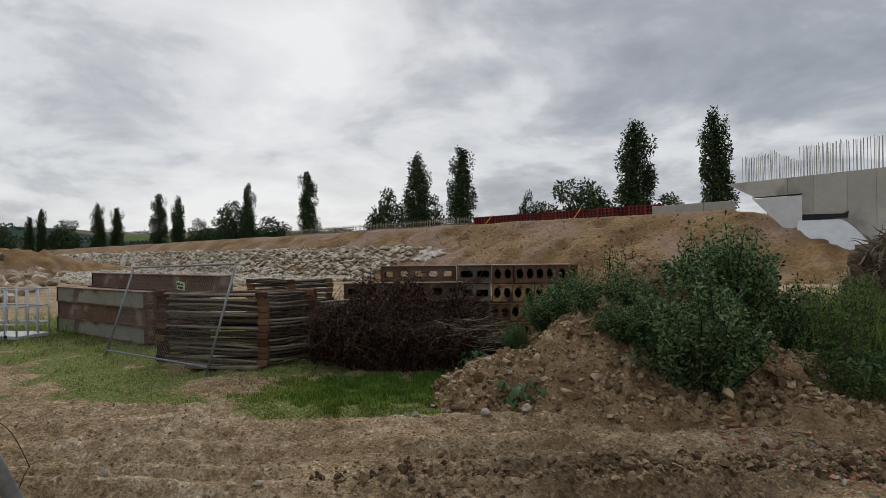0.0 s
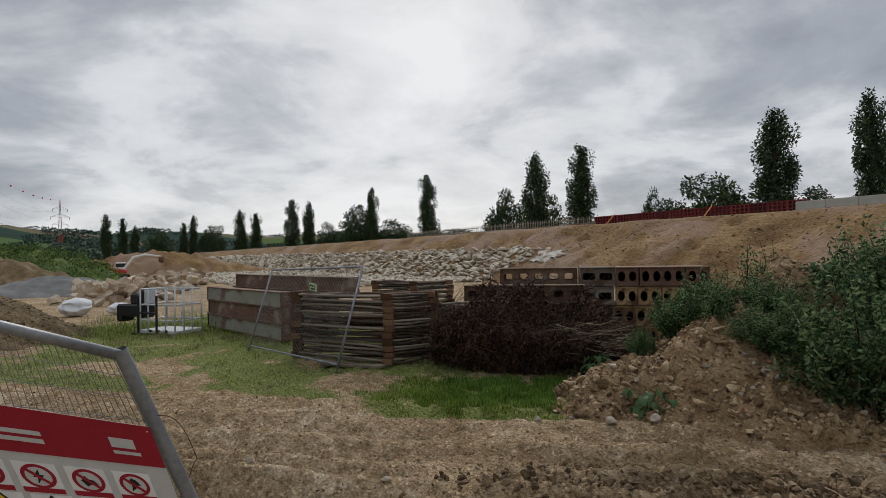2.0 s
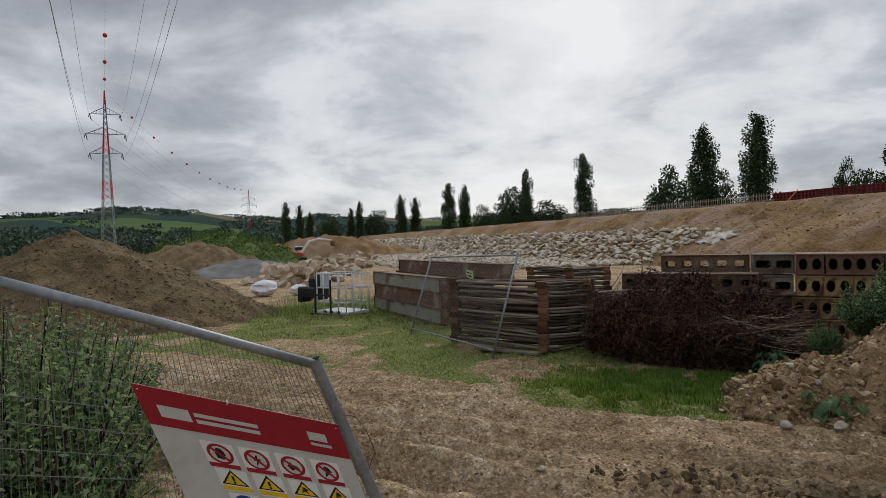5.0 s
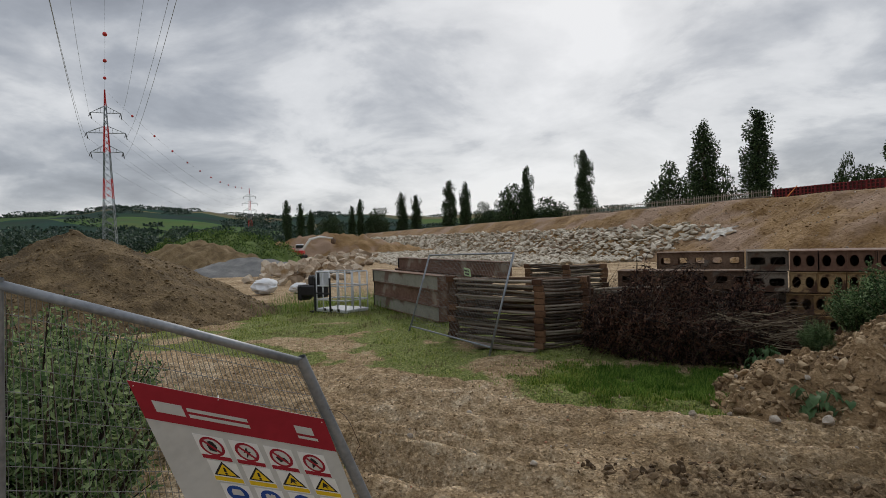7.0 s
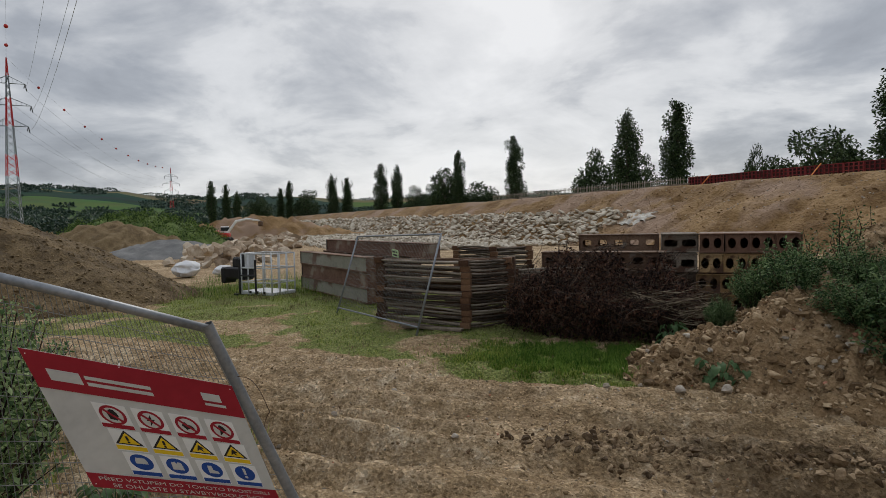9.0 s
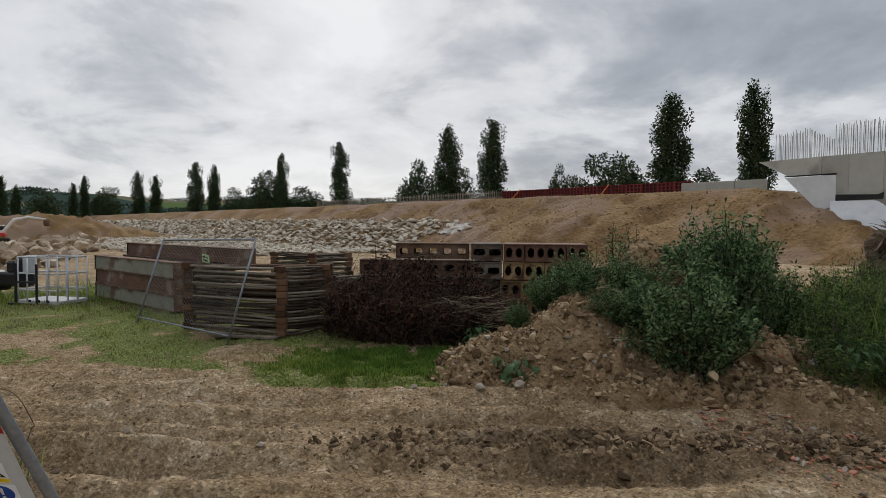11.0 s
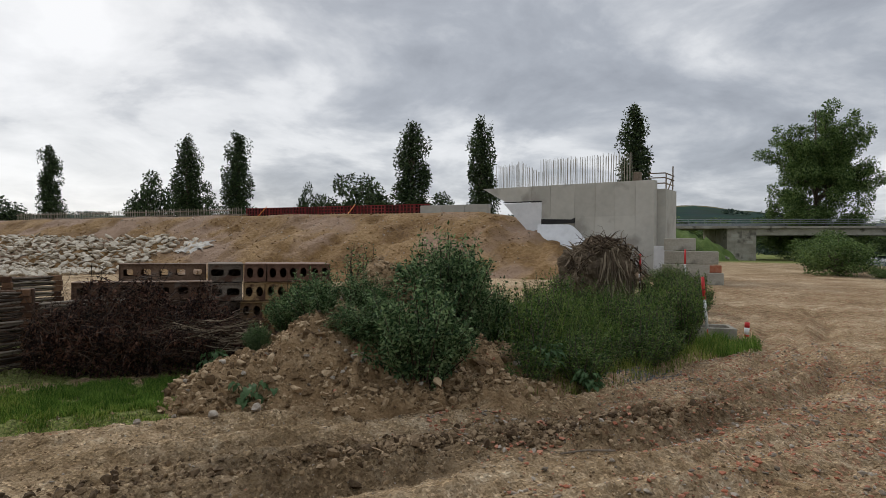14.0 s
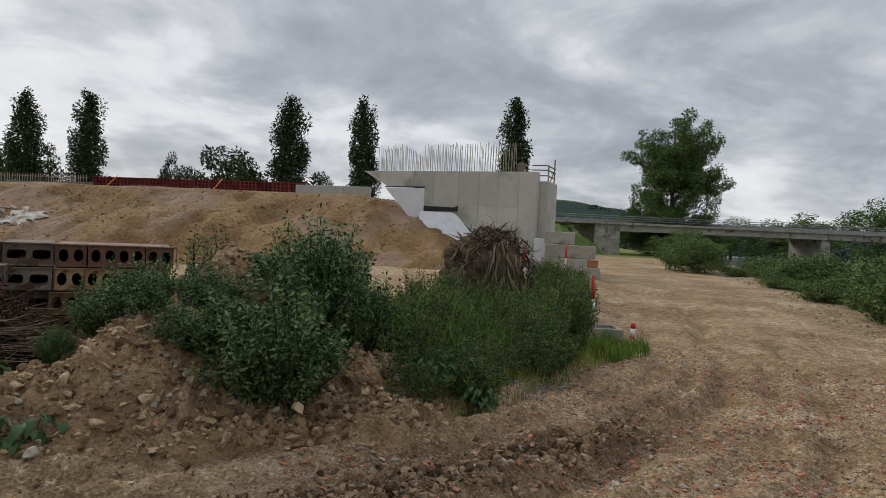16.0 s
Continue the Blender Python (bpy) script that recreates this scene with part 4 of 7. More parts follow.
H1 = 53.5
pylon(P1, H1, "red and grey steel lattice pylon with three cross arms")
pylon(P2, 46.0, "distant steel lattice pylon with three cross arms")
line = thing("overhead_line", "overhead power cables with red marker balls", "power line")
for a, b, ha, hb in ((P1, P2, H1, 46.0), (P1, P0, H1, H1)):
    for f, ln in ((1.0, 0.0),) + ARMS:
        for sg in ((1, -1) if ln else (0,)):
            bm = bmesh.new()
            pts = []
            for i in range(25):
                q = i / 24
                p = a.lerp(b, q) + LX * sg * ln + Vector((0, 0, (ha + (hb - ha) * q) * f - (1.5 if ln else 0) - 9.0 * 4 * q * (1 - q)))
                pts.append(p)
            tube(bm, pts, 0.026 if ln else 0.02, 4)
            part("cable", bm, "wire", line)
    bm = bmesh.new()
    bmesh.ops.create_uvsphere(bm, u_segments=12, v_segments=8, radius=0.46)
    ball = finish(bm, "marker_ball", "postred", True)
    for k in range(1, 11):
        q = k / 11 * 0.97
        p = a.lerp(b, q) + Vector((0, 0, ha + (hb - ha) * q - 36.0 * q * (1 - q)))
        piece("marker_ball", ball, line, Matrix.Translation(p))

# ---- road bridge ----
bridge = thing("road_bridge", "old concrete road bridge with steel railing over the river", "bridge")
B0, B1 = Vector((56, 77.6, 0)), Vector((190, 24.5, 0))
BD = (B1 - B0).normalized()
BL = (B1 - B0).length
BR = math.degrees(math.atan2(BD.y, BD.x))
BN = Vector((-BD.y, BD.x, 0))


def on_bridge(s, out, z):
    p = B0 + BD * s + BN * out
    return (p.x, p.y, z + 0.012 * s)


def tilt_box(bm, s0, s1, o0, o1, z0, z1, bev=0.02):
    v = [bm.verts.new(on_bridge(s, o, z)) for s in (s0, s1) for o in (o0, o1) for z in (z0, z1)]
    for f in ((0, 1, 3, 2), (4, 6, 7, 5), (0, 4, 5, 1), (2, 3, 7, 6), (0, 2, 6, 4), (1, 5, 7, 3)):
        bm.faces.new([v[i] for i in f])
    bmesh.ops.recalc_face_normals(bm, faces=bm.faces[:])


bm = bmesh.new()
tilt_box(bm, 0, BL, -0.5, 9.5, 5.15, 5.5)
part("deck", bm, "oldconcrete", bridge)
for s0, s1 in ((23.1, 62), (62.1, 106), (106.1, BL)):
    bm = bmesh.new()
    tilt_box(bm, s0, s1, 0.15, 0.75, 4.1, 5.145)
    part("girder", bm, "oldconcrete", bridge)
    bm = bmesh.new()
    tilt_box(bm, s0, s1, 8.0, 8.6, 4.1, 5.145)
    part("girder", bm, "oldconcrete", bridge)
bm = bmesh.new()
tilt_box(bm, 18.6, 23, 0.0, 9.0, 0.0, 5.145)
part("abutment_wall", bm, "oldconcrete", bridge, "stone-faced bridge abutment")
for row in range(9):
    for col in range(4):
        bm = bmesh.new()
        o = 0.6 * (row % 2)
        s0 = 18.65 + col * 1.1 + o
        if s0 + 1.06 > 23:
            bm.free()
            continue
        tilt_box(bm, s0, s0 + 1.05, -0.05, 0.02, 0.2 + row * .52, 0.2 + row * .52 + .48)
        part("stone_block", bm, "oldconcrete", bridge)
for s in (62, 106):
    bm = bmesh.new()
    tilt_box(bm, s - 0.9, s + 0.9, 0.6, 8.2, -4.2, 4.09)
    part("pier", bm, "oldconcrete", bridge)
bm = bmesh.new()
tube(bm, [(0, 0, 0), (0, 0, 1.05)], 0.05, 6)
rp_ = finish(bm, "railing_post", "galv")
for k in range(int(BL / 2.4)):
    piece("railing_post", rp_, bridge, Matrix.Translation(on_bridge(0.6 + 2.4 * k, -0.35, 5.45)))
for z in (5.85, 6.2, 6.52):
    bm = bmesh.new()
    tube(bm, [on_bridge(0.2, -0.35, z), on_bridge(BL, -0.35, z)], 0.05, 6)
    part("railing", bm, "galv", bridge)
bm = bmesh.new()
for o in (8.9,):
    tilt_box(bm, 0, BL, o, o + .12, 5.5, 6.25)
part("guard_rail", bm, "galv", bridge)
bm = bmesh.new()
tube(bm, [on_bridge(8.0, -0.8, 5.3), on_bridge(17.0, -4.5, 0.6)], 0.22, 4)
part("drain_channel", bm, "oldconcrete", bridge, "sloping concrete drain channel")
heap("road_bank", 61, 75.5, 14, 8, 5.2, BR, "berm", "grassy road embankment at the bridge end", 61, 0.5, 0.3, 2.2)

# ---- excavator ----
ex = thing("excavator", "white and red tracked excavator parked far off", "excavator", (-54.2, 65.8, ground_h(-54.2, 65.8) - .05), rz=28)
ex.scale = (.68, .68, .68)
for sy in (-1, 1):
    bm = bmesh.new()
    box(bm, (0, sy * 1.05, 0.42), (3.6, 0.55, 0.8), bevel=0.25)
    part("crawler_track", bm, "dark", ex)
bm = bmesh.new()
box(bm, (-0.2, 0, 1.3), (3.0, 2.4, 0.8), bevel=0.12)
box(bm, (-1.3, 0, 1.9), (0.9, 2.4, 0.6), bevel=0.12)
part("upper_body", bm, "postred", ex, "red engine housing")
bm = bmesh.new()
box(bm, (0.3, 0.7, 2.25), (1.5, 0.95, 1.5), bevel=0.1)
part("cab", bm, "white", ex)
bm = bmesh.new()
box(bm, (0.35, 0.7, 2.45), (1.54, 0.99, 0.75), bevel=0.05)
part("cab_window", bm, "glass", ex)
bm = bmesh.new()
tube(bm, [(0.9, -0.2, 1.6), (2.6, -0.2, 3.9), (4.4, -0.2, 4.3)], [0.28, 0.3, 0.2], 6)
part("boom", bm, "white", ex)
bm = bmesh.new()
tube(bm, [(4.4, -0.2, 4.4), (7.2, -0.2, 4.0)], [0.22, 0.14], 6)
part("stick", bm, "white", ex)
bm = bmesh.new()
box(bm, (7.3, -0.2, 3.4), (0.9, 1.0, 1.1), bevel=0.2)
part("bucket", bm, "rust", ex)

# ---- stacks in the yard ----
def plate_with_holes(bm, w, h, holes, t, m):
    """An upright plate w by h, t thick, with holes (cx, cz, rx, rz, round). Each hole fills one column of the plate."""
    holes = sorted(holes)
    edges = [0.0] + [(a[0] + b[0]) / 2 for a, b in zip(holes, holes[1:])] + [w]
    for (cx, cz, rx, rz, rnd_), x0, x1 in zip(holes, edges, edges[1:]):
        n = 16
        inner, outer = [], []
        for k in range(n):
            a = math.tau * (k + .5) / n
            c, s = math.cos(a), math.sin(a)
            if rnd_:
                inner.append((cx + rx * c, cz + rz * s))
            else:
                q = max(abs(c), abs(s))
                inner.append((cx + rx * c / q, cz + rz * s / q))
            kx = ((x1 - cx) if c > 0 else (cx - x0)) / abs(c)
            kz = ((h - cz) if s > 0 else cz) / abs(s)
            q = min(kx, kz)
            outer.append((cx + c * q, cz + s * q))
        # snap the nearest spoke to each corner
        for X, Z in ((x0, 0), (x1, 0), (x1, h), (x0, h)):
            i = min(range(n), key=lambda k: (outer[k][0] - X) ** 2 + (outer[k][1] - Z) ** 2)
            outer[i] = (X, Z)
        f0 = [bm.verts.new(m @ Vector((x, 0, z))) for x, z in outer]
        f1 = [bm.verts.new(m @ Vector((x, 0, z))) for x, z in inner]
        g0 = [bm.verts.new(m @ Vector((x, t, z))) for x, z in outer]
        g1 = [bm.verts.new(m @ Vector((x, t, z))) for x, z in inner]
        for k in range(n):
            j = (k + 1) % n
            bm.faces.new((f0[k], f0[j], f1[j], f1[k]))
            bm.faces.new((g0[j], g0[k], g1[k], g1[j]))
            bm.faces.new((f1[k], f1[j], g1[j], g1[k]))
            bm.faces.new((f0[j], f0[k], g0[k], g0[j]))
    return bm


def hollow_beam(label, length, h, depth, n, rounds, mat, group):
    """A steel formwork beam: a front and a back plate with openings, top and bottom flanges."""
    t = thing("formwork_beam", label, "formwork beam", group=group)
    cell = length / n
    rx, rz = (cell * .33, h * .28) if rounds else (cell * (.37 if n == 2 else .28), h * .19)
    holes = [(cell * (i + .5), h * .5, rx, rz, rounds) for i in range(n)]
    part("front_plate", plate_with_holes(bmesh.new(), length, h, holes, 0.012, pose(0, 0, 0)), mat, t)
    if length > 1.6 and length < 2:
        part("back_plate", plate_with_holes(bmesh.new(), length, h, holes, 0.012, pose(0, depth, 0)), mat, t)
    else:
        part("back_plate", box(bmesh.new(), (length / 2, depth, h / 2), (length, 0.012, h)), mat, t)
    for z in (0.012, h - .012):
        bm = bmesh.new()
        box(bm, (length / 2, depth / 2, z), (length + .03, depth + .06, 0.022), bevel=0.004)
        part("flange", bm, mat, t)
    for x in (0.0, length):
        bm = bmesh.new()
        box(bm, (x, depth / 2, h / 2), (0.016, depth + .05, h - .05), bevel=0.003)
        part("end_plate", bm, mat, t)
    return t


G1 = "stacked steel formwork"
unit_round = hollow_beam("ochre rusty steel formwork beam with round holes", 0.431, 0.385, 1.3, 2, True, "ochre", G1)
unit_brown = hollow_beam("brown rusted steel formwork beam with round holes", 0.431, 0.385, 1.3, 2, True, "beamrust", G1)
unit_slot = hollow_beam("grey steel formwork beam with slotted web and rust" , 0.689, 0.385, 1.3, 2, False, "slot", G1)
unit_long = hollow_beam("long rusty steel formwork beam with square openings", 2.45, 0.36, 0.5, 7, False, "rust", G1)
unit_mid = hollow_beam("rusty steel formwork beam with oblong openings", 1.65, 0.38, 0.6, 5, False, "rust", G1)
r_ = random.Random(2)
put = []
for lv in range(4):
    z = 0.17 + lv * 0.405
    put.append((unit_slot, pose(0.352 - .03 * (3 - lv) + r_.uniform(-.02, .02), 12.98 + r_.uniform(-.03, .05), z, 0, 0, r_.uniform(-2, 1))))
    for c in range(4):
        put.append((unit_brown if lv == 3 else unit_round, pose(1.061 - .035 * (3 - lv) + c * 0.453 + r_.uniform(-.02, .02), 12.94 - c * .03 + r_.uniform(-.04, .04), z, 0, 0, -4 + r_.uniform(-1.5, 1.5))))
for y, z, x in ((12.55, 0.33, -2.1), (12.6, 0.70, -2.12), (12.5, 1.07, -2.05)):
    put.append((unit_long, pose(x, y, z, 0, 0, r_.uniform(-1, 1))))
for z in (0.17, 0.57, 0.97, 1.38):
    put.append((unit_mid, pose(-1.375, 13.35, z, 0, 0, r_.uniform(-1, 1))))
used = set()
for u, m in put:
    if u in used:
        copy_thing(u, m)
    else:
        u.matrix_basis = m
        used.add(u)
for x, y, ln in ((0.6, 13.3, 1.5), (2.4, 13.2, 1.9), (-1.0, 12.9, 2.4), (-1.9, 12.85, 1.0)):
    bm = bmesh.new()
    box(bm, (0, 0, 0.08), (ln, 0.14, 0.17), bevel=0.01)
    solo("bearer_timber", bm, "timber", "grey timber bearer under the steel stack", "timber", pose(x, y, 0.0), group="bearers")
for x, y, ln in ((-1.9, 12.65, 2.4),):
    bm = bmesh.new()
    box(bm, (0, 0, 0.245), (0.14, 0.6, 0.16), bevel=0.01)
    solo("bearer_timber", bm, "timber", "grey timber bearer under the steel stack", "timber", pose(x, y, 0.0), group="bearers")


def girder(label, A, B, C, h, group, seed):
    """A flat lattice girder: three corner plates joined by pairs of bowed tubes."""
    r = random.Random(seed)
    t = thing("lattice_girder", label, "girder", group=group)
    pts = [Vector(p) for p in (A, B, C)]
    for p in pts:
        bm = bmesh.new()
        box(bm, (p.x, p.y - .03, h / 2), (0.19, 0.10, h * .93), bevel=0.006)
        for q in (-1, 1):
            tube(bm, [(p.x + q * .055, p.y - .09, h * .5), (p.x + q * .055, p.y - .07, h * .5)], 0.014, 6)
        part("corner_plate", bm, "rustplate", t)
    inner = [p.lerp((pts[0] + pts[1] + pts[2]) / 3, .32) for p in pts]
    for a, b, front in ((pts[0], pts[1], True), (pts[1], pts[2], True), (pts[0], pts[2], False), (inner[0], inner[1], False), (inner[1], inner[2], False)):
        for k in range(2):
            z0 = h * (.40 + .22 * k) + r.uniform(-.012, .012)
            zm = z0 + (.036 if k else -.036) * r.uniform(-.7, 1.5)
            z1 = h * (.40 + .22 * k) + r.uniform(-.014, .014)
            n = 9
            ps = []
            for i in range(n):
                q = i / (n - 1)
                w = math.sin(q * math.pi) ** .8
                p = a.lerp(b, q)
                ps.append((p.x, p.y + .03 * w * r.uniform(-1, 1) - 0.03 * k, z0 + (zm - z0) * w + (z1 - z0) * q))
            bm = bmesh.new()
            tube(bm, ps, 0.0235 if front else 0.027, 8)
            part("chord_tube", bm, "tube" if front else "rust", t, smooth=True)
    return t


def girder_stack(n, h, A, B, C, at, rz, group, label, seed):
    r = random.Random(seed)
    kinds = [girder(label, A, B, C, h, group, seed + k) for k in range(3)]
    for i in range(n):
        m = pose(at[0] + r.uniform(-.03, .03), at[1] + r.uniform(-.03, .03), at[2] + i * h, 0, 0, rz + r.uniform(-1, 1))
        if i < 3:
            kinds[i].matrix_basis = m
        else:
            copy_thing(kinds[r.randrange(3)], m)


GL = "rusty lattice girder of bowed steel tubes in a stack"
girder_stack(11, 0.122, (-1.55, .55, 0), (0.62, -.25, 0), (1.30, .5, 0), (-3.87, 11.15, 0.03), 0, "front stack of girders", GL, 100)
girder_stack(11, 0.122, (-1.0, .3, 0), (0.2, -.3, 0), (1.0, .3, 0), (-3.9, 15.1, 0.1), 0, "rear stack of girders", GL, 200)
girder_stack(9, 0.122, (-.75, .1, 0), (0.75, .55, 0), (0.2, 1.0, 0), (-1.75, 11.75, 0.03), 0, "leaning stack of girders", GL, 300)
for k, (x, y, rz) in enumerate(((-5.42, 11.68, 5), (-2.56, 11.72, 0))):
    bm = bmesh.new()
    box(bm, (0, 0, 0.69), (0.2, 0.12, 1.38), bevel=0.01)
    solo("stacking_post", bm, "rust", "dark rusty steel post holding the girder stack", "post", pose(x, y, 0, 0, 0, rz), group="stacking posts")
for k, (x, y, rz, ln) in enumerate(((-3.9, 10.72, -8, 1.3), (-4.3, 10.9, -20, 0.8))):
    bm = bmesh.new()
    box(bm, (0, 0, 0.03), (ln, 0.16, 0.05), bevel=0.006)
    solo("ground_plank", bm, "timber", "weathered plank lying on the ground under the stack", "plank", pose(x, y, 0.02, 0, 0, rz), group="planks")


def plate_beam(label, length, h, mat, group):
    """A box girder with lips, stiffeners and an end plate."""
    t = thing("steel_beam", label, "steel beam", group=group)
    bm = bmesh.new()
    box(bm, (length / 2, 0.045, h / 2), (length - .05, 0.03, h - .054))
    part("web", bm, mat, t)
    for z in (.014, h - .014):
        bm = bmesh.new()
        box(bm, (length / 2, 0.16, z), (length, 0.34, 0.026), bevel=0.004)
        part("flange", bm, "beamrust", t)
    for x in (0.01, length - .01):
        bm = bmesh.new()
        box(bm, (x, 0.16, h / 2), (0.02, 0.31, h - .054), bevel=0.003)
        part("end_plate", bm, "dark" if x < 1 else "beamrust", t)
    return t


BG = "stacked steel beams"
bang = math.degrees(math.atan2(13.71 - 16.85, -6.78 + 10.78))
b1 = plate_beam("grey primed steel beam with rust stains", 5.05, 0.40, "beam", BG)
b2 = plate_beam("brown rusted steel beam in the stack", 5.05, 0.40, "beamrust", BG)
b1.matrix_basis = pose(-10.78, 16.85, 0.02, 0, 0, bang)
b2.matrix_basis = pose(-10.77, 16.87, 0.425, 0, 0, bang)
copy_thing(b1, pose(-10.8, 16.86, 0.83, 0, 0, bang))
for dy in (0.5, 1.0):
    for lv in range(3):
        copy_thing(b1 if lv % 2 else b2, pose(-10.55 + dy * .62, 17.0 + dy * .78, 0.02 + .405 * lv, 0, 0, bang))
b3 = plate_beam("brown rusted steel beam on top of the stack", 6.6, 0.36, "beamrust", BG)
b3.matrix_basis = pose(-10.1, 17.35, 1.235, 0, 0, bang)

# man basket of a lift
bk = thing("lift_basket", "aluminium work platform basket with black mounting bracket", "work platform", (-11.35, 15.35, ground_h(-11.3, 15.3)), rz=-12)
bm = bmesh.new()
box(bm, (0.45, 0, 0.10), (1.35, 0.95, 0.10), bevel=0.015)
part("platform_floor", bm, "alu", bk)
bm = bmesh.new()
box(bm, (0.1, -0.42, 0.03), (1.2, 0.22, 0.06), bevel=0.01)
part("skid", bm, "dark", bk)
post = bmesh.new()
tube(post, [(0, 0, 0.1), (0, 0, 1.28)], 0.021, 8)
post = finish(post, "upright", "alu", True)
for x in (-.2, .1, .4, .75, 1.1):
    for y in (-.46, .46):
        piece("upright", post, bk, Matrix.Translation((x, y, 0)))
for y in (-.15, .15):
    piece("upright", post, bk, Matrix.Translation((1.1, y, 0)))
for z in (0.42, 0.85, 1.28):
    bm = bmesh.new()
    tube(bm, [(-.2, -.46, z), (1.1, -.46, z), (1.1, .46, z), (-.2, .46, z), (-.2, -.46, z)], 0.02, 8)
    part("rail", bm, "alu", bk)
for x in (-.24, .46):
    bm = bmesh.new()
    tube(bm, [(x, -.5, 0.05), (x, -.5, 1.1)], 0.032, 8)
    part("gate_post", bm, "dark", bk, "black gate post")
bm = bmesh.new()
tube(bm, [(-.24, -.5, 0.62), (.46, -.5, 0.62)], 0.026, 8)
part("gate_bar", bm, "dark", bk)
bm = bmesh.new()
box(bm, (-.72, -.1, 0.66), (0.85, 0.5, 0.36), bevel=0.05)
box(bm, (-1.22, -.1, 0.58), (0.2, 0.5, 0.5), bevel=0.05)
box(bm, (-.75, -.1, 0.98), (0.3, 0.3, 0.34), bevel=0.06)
box(bm, (-.36, -.1, 0.85), (0.22, 0.45, 0.8), bevel=0.06)
part("mounting_bracket", bm, "dark", bk, "black steel mounting bracket")
bm = bmesh.new()
box(bm, (-.22, -.1, 1.05), (0.14, 0.4, 0.5), bevel=0.06)
part("control_box", bm, "alu", bk)
for x in (0.2, 0.5, 0.8):
    bm = bmesh.new()
    box(bm, (x, -.482, 0.13), (0.09, 0.006, 0.07))
    part("hazard_mark", bm, "dark", bk)

# white sack
for k, (x, y, s) in enumerate(((-18.3, 19.9, 1.05), (-16.9, 20.5, .75))):
    bm = bmesh.new()
    bmesh.ops.create_icosphere(bm, subdivisions=4, radius=0.5)
    for v in bm.verts:
        v.co += noise.noise_vector(v.co * 3 + Vector((k * 3, 0, 0))) * 0.16 + noise.noise_vector(v.co * 8) * .05
        v.co.z = max(v.co.z * .62, -0.28)
        v.co *= s
    solo("bulk_bag", bm, "fabric", "slumped white woven bulk bag on the grass", "sack", pose(x, y, 0.30 * s), group="bulk bags", smooth=True)


# ---- fences ----
def wires(bm, o, u, v, nu, nv, rad):
    """A wire grid on the parallelogram o, u, v."""
    for i in range(1, nu):
        a = o + u * (i / nu)
        tube(bm, [a, a + v], rad, 3, False)
    for j in range(1, nv):
        a = o + v * (j / nv)
        tube(bm, [a, a + u], rad, 3, False)
    return bm


lp = thing("fence_panel", "galvanised mesh fence panel leaning on the girder stack", "fence panel")
TL, TR, BR_, BL_ = Vector((-6.45, 12.60, 1.80)), Vector((-3.62, 10.56, 1.88)), Vector((-3.98, 10.13, 0.06)), Vector((-6.82, 12.19, 0.06))
for n_, a, b in (("side_tube", TL, BL_ + (BL_ - TL) * .02), ("side_tube", TR, BR_ + (BR_ - TR) * .03)):
    bm = bmesh.new()
    tube(bm, [a, b], 0.022, 8)
    part(n_, bm, "galv", lp, smooth=True)
for a, b in ((TL, TR), (BL_ + (TL - BL_) * .05, BR_ + (TR - BR_) * .05)):
    bm = bmesh.new()
    tube(bm, [a, b], 0.019, 8)
    part("cross_tube", bm, "galv", lp, smooth=True)
part("wire_mesh", wires(bmesh.new(), BL_ + (TL - BL_) * .05, BR_ - BL_, (TL - BL_) * .95, 62, 12, 0.0022), "wire", lp)
bm = bmesh.new()
p = TL.lerp(TR, 0.33)
box(bm, (0, 0, 0), (0.26, 0.012, 0.17), bevel=0.004)
tag = solo("tag_plate", bm, "green", "pale green tag plate tied to the girder stack", "sign", pose(-5.02, 11.55, 1.46, 8, 6, -35))
for x, z, w in ((-.05, .03, .1), (.06, .03, .05), (0, -.035, .16)):
    bm = bmesh.new()
    box(bm, (x, -.008, z), (w, 0.004, 0.035))
    part("print_bar", bm, "dark", tag)

# fence with the site sign close by
nf = thing("site_fence", "tilted galvanised mesh fence panel with a site safety board", "fence panel")
FT, FL = Vector((-1.203, 1.424, 1.782)), Vector((-1.745, 0.772, 2.098))
FB, FLB = Vector((-0.918, 2.172, 0.0)), Vector((-2.10, 0.90, 0.0))
for a, b, rd in ((FT, FB, 0.0195), (FL, FLB, 0.012)):
    bm = bmesh.new()
    d = (b - a).normalized()
    tube(bm, [a - d * .02, b], rd, 16, False)
    tube(bm, [a - d * .02, a + d * .2], rd * .86, 16, False)
    part("post", bm, "galv", nf, smooth=True)
bm = bmesh.new()
tube(bm, [FL, FL.lerp(FT, .5) + Vector((0, 0, 0.004)), FT], 0.0148, 14)
part("top_tube", bm, "galv", nf, smooth=True)
bm = bmesh.new()
tube(bm, [FLB + (FL - FLB) * .08, FB + (FT - FB) * .08], 0.0165, 12)
part("bottom_tube", bm, "galv", nf, smooth=True)
bm = bmesh.new()
NU, NV = 58, 27
for i in range(1, NU):
    q = i / NU
    tube(bm, [FL.lerp(FT, q), FLB.lerp(FB, q) + Vector((0, 0, .12))], 0.0010, 4, False)
for j in range(1, NV):
    q = j / NV
    tube(bm, [FL.lerp(FLB, q), FT.lerp(FB, q)], 0.0012, 4, False)
part("wire_mesh", bm, "wire", nf)

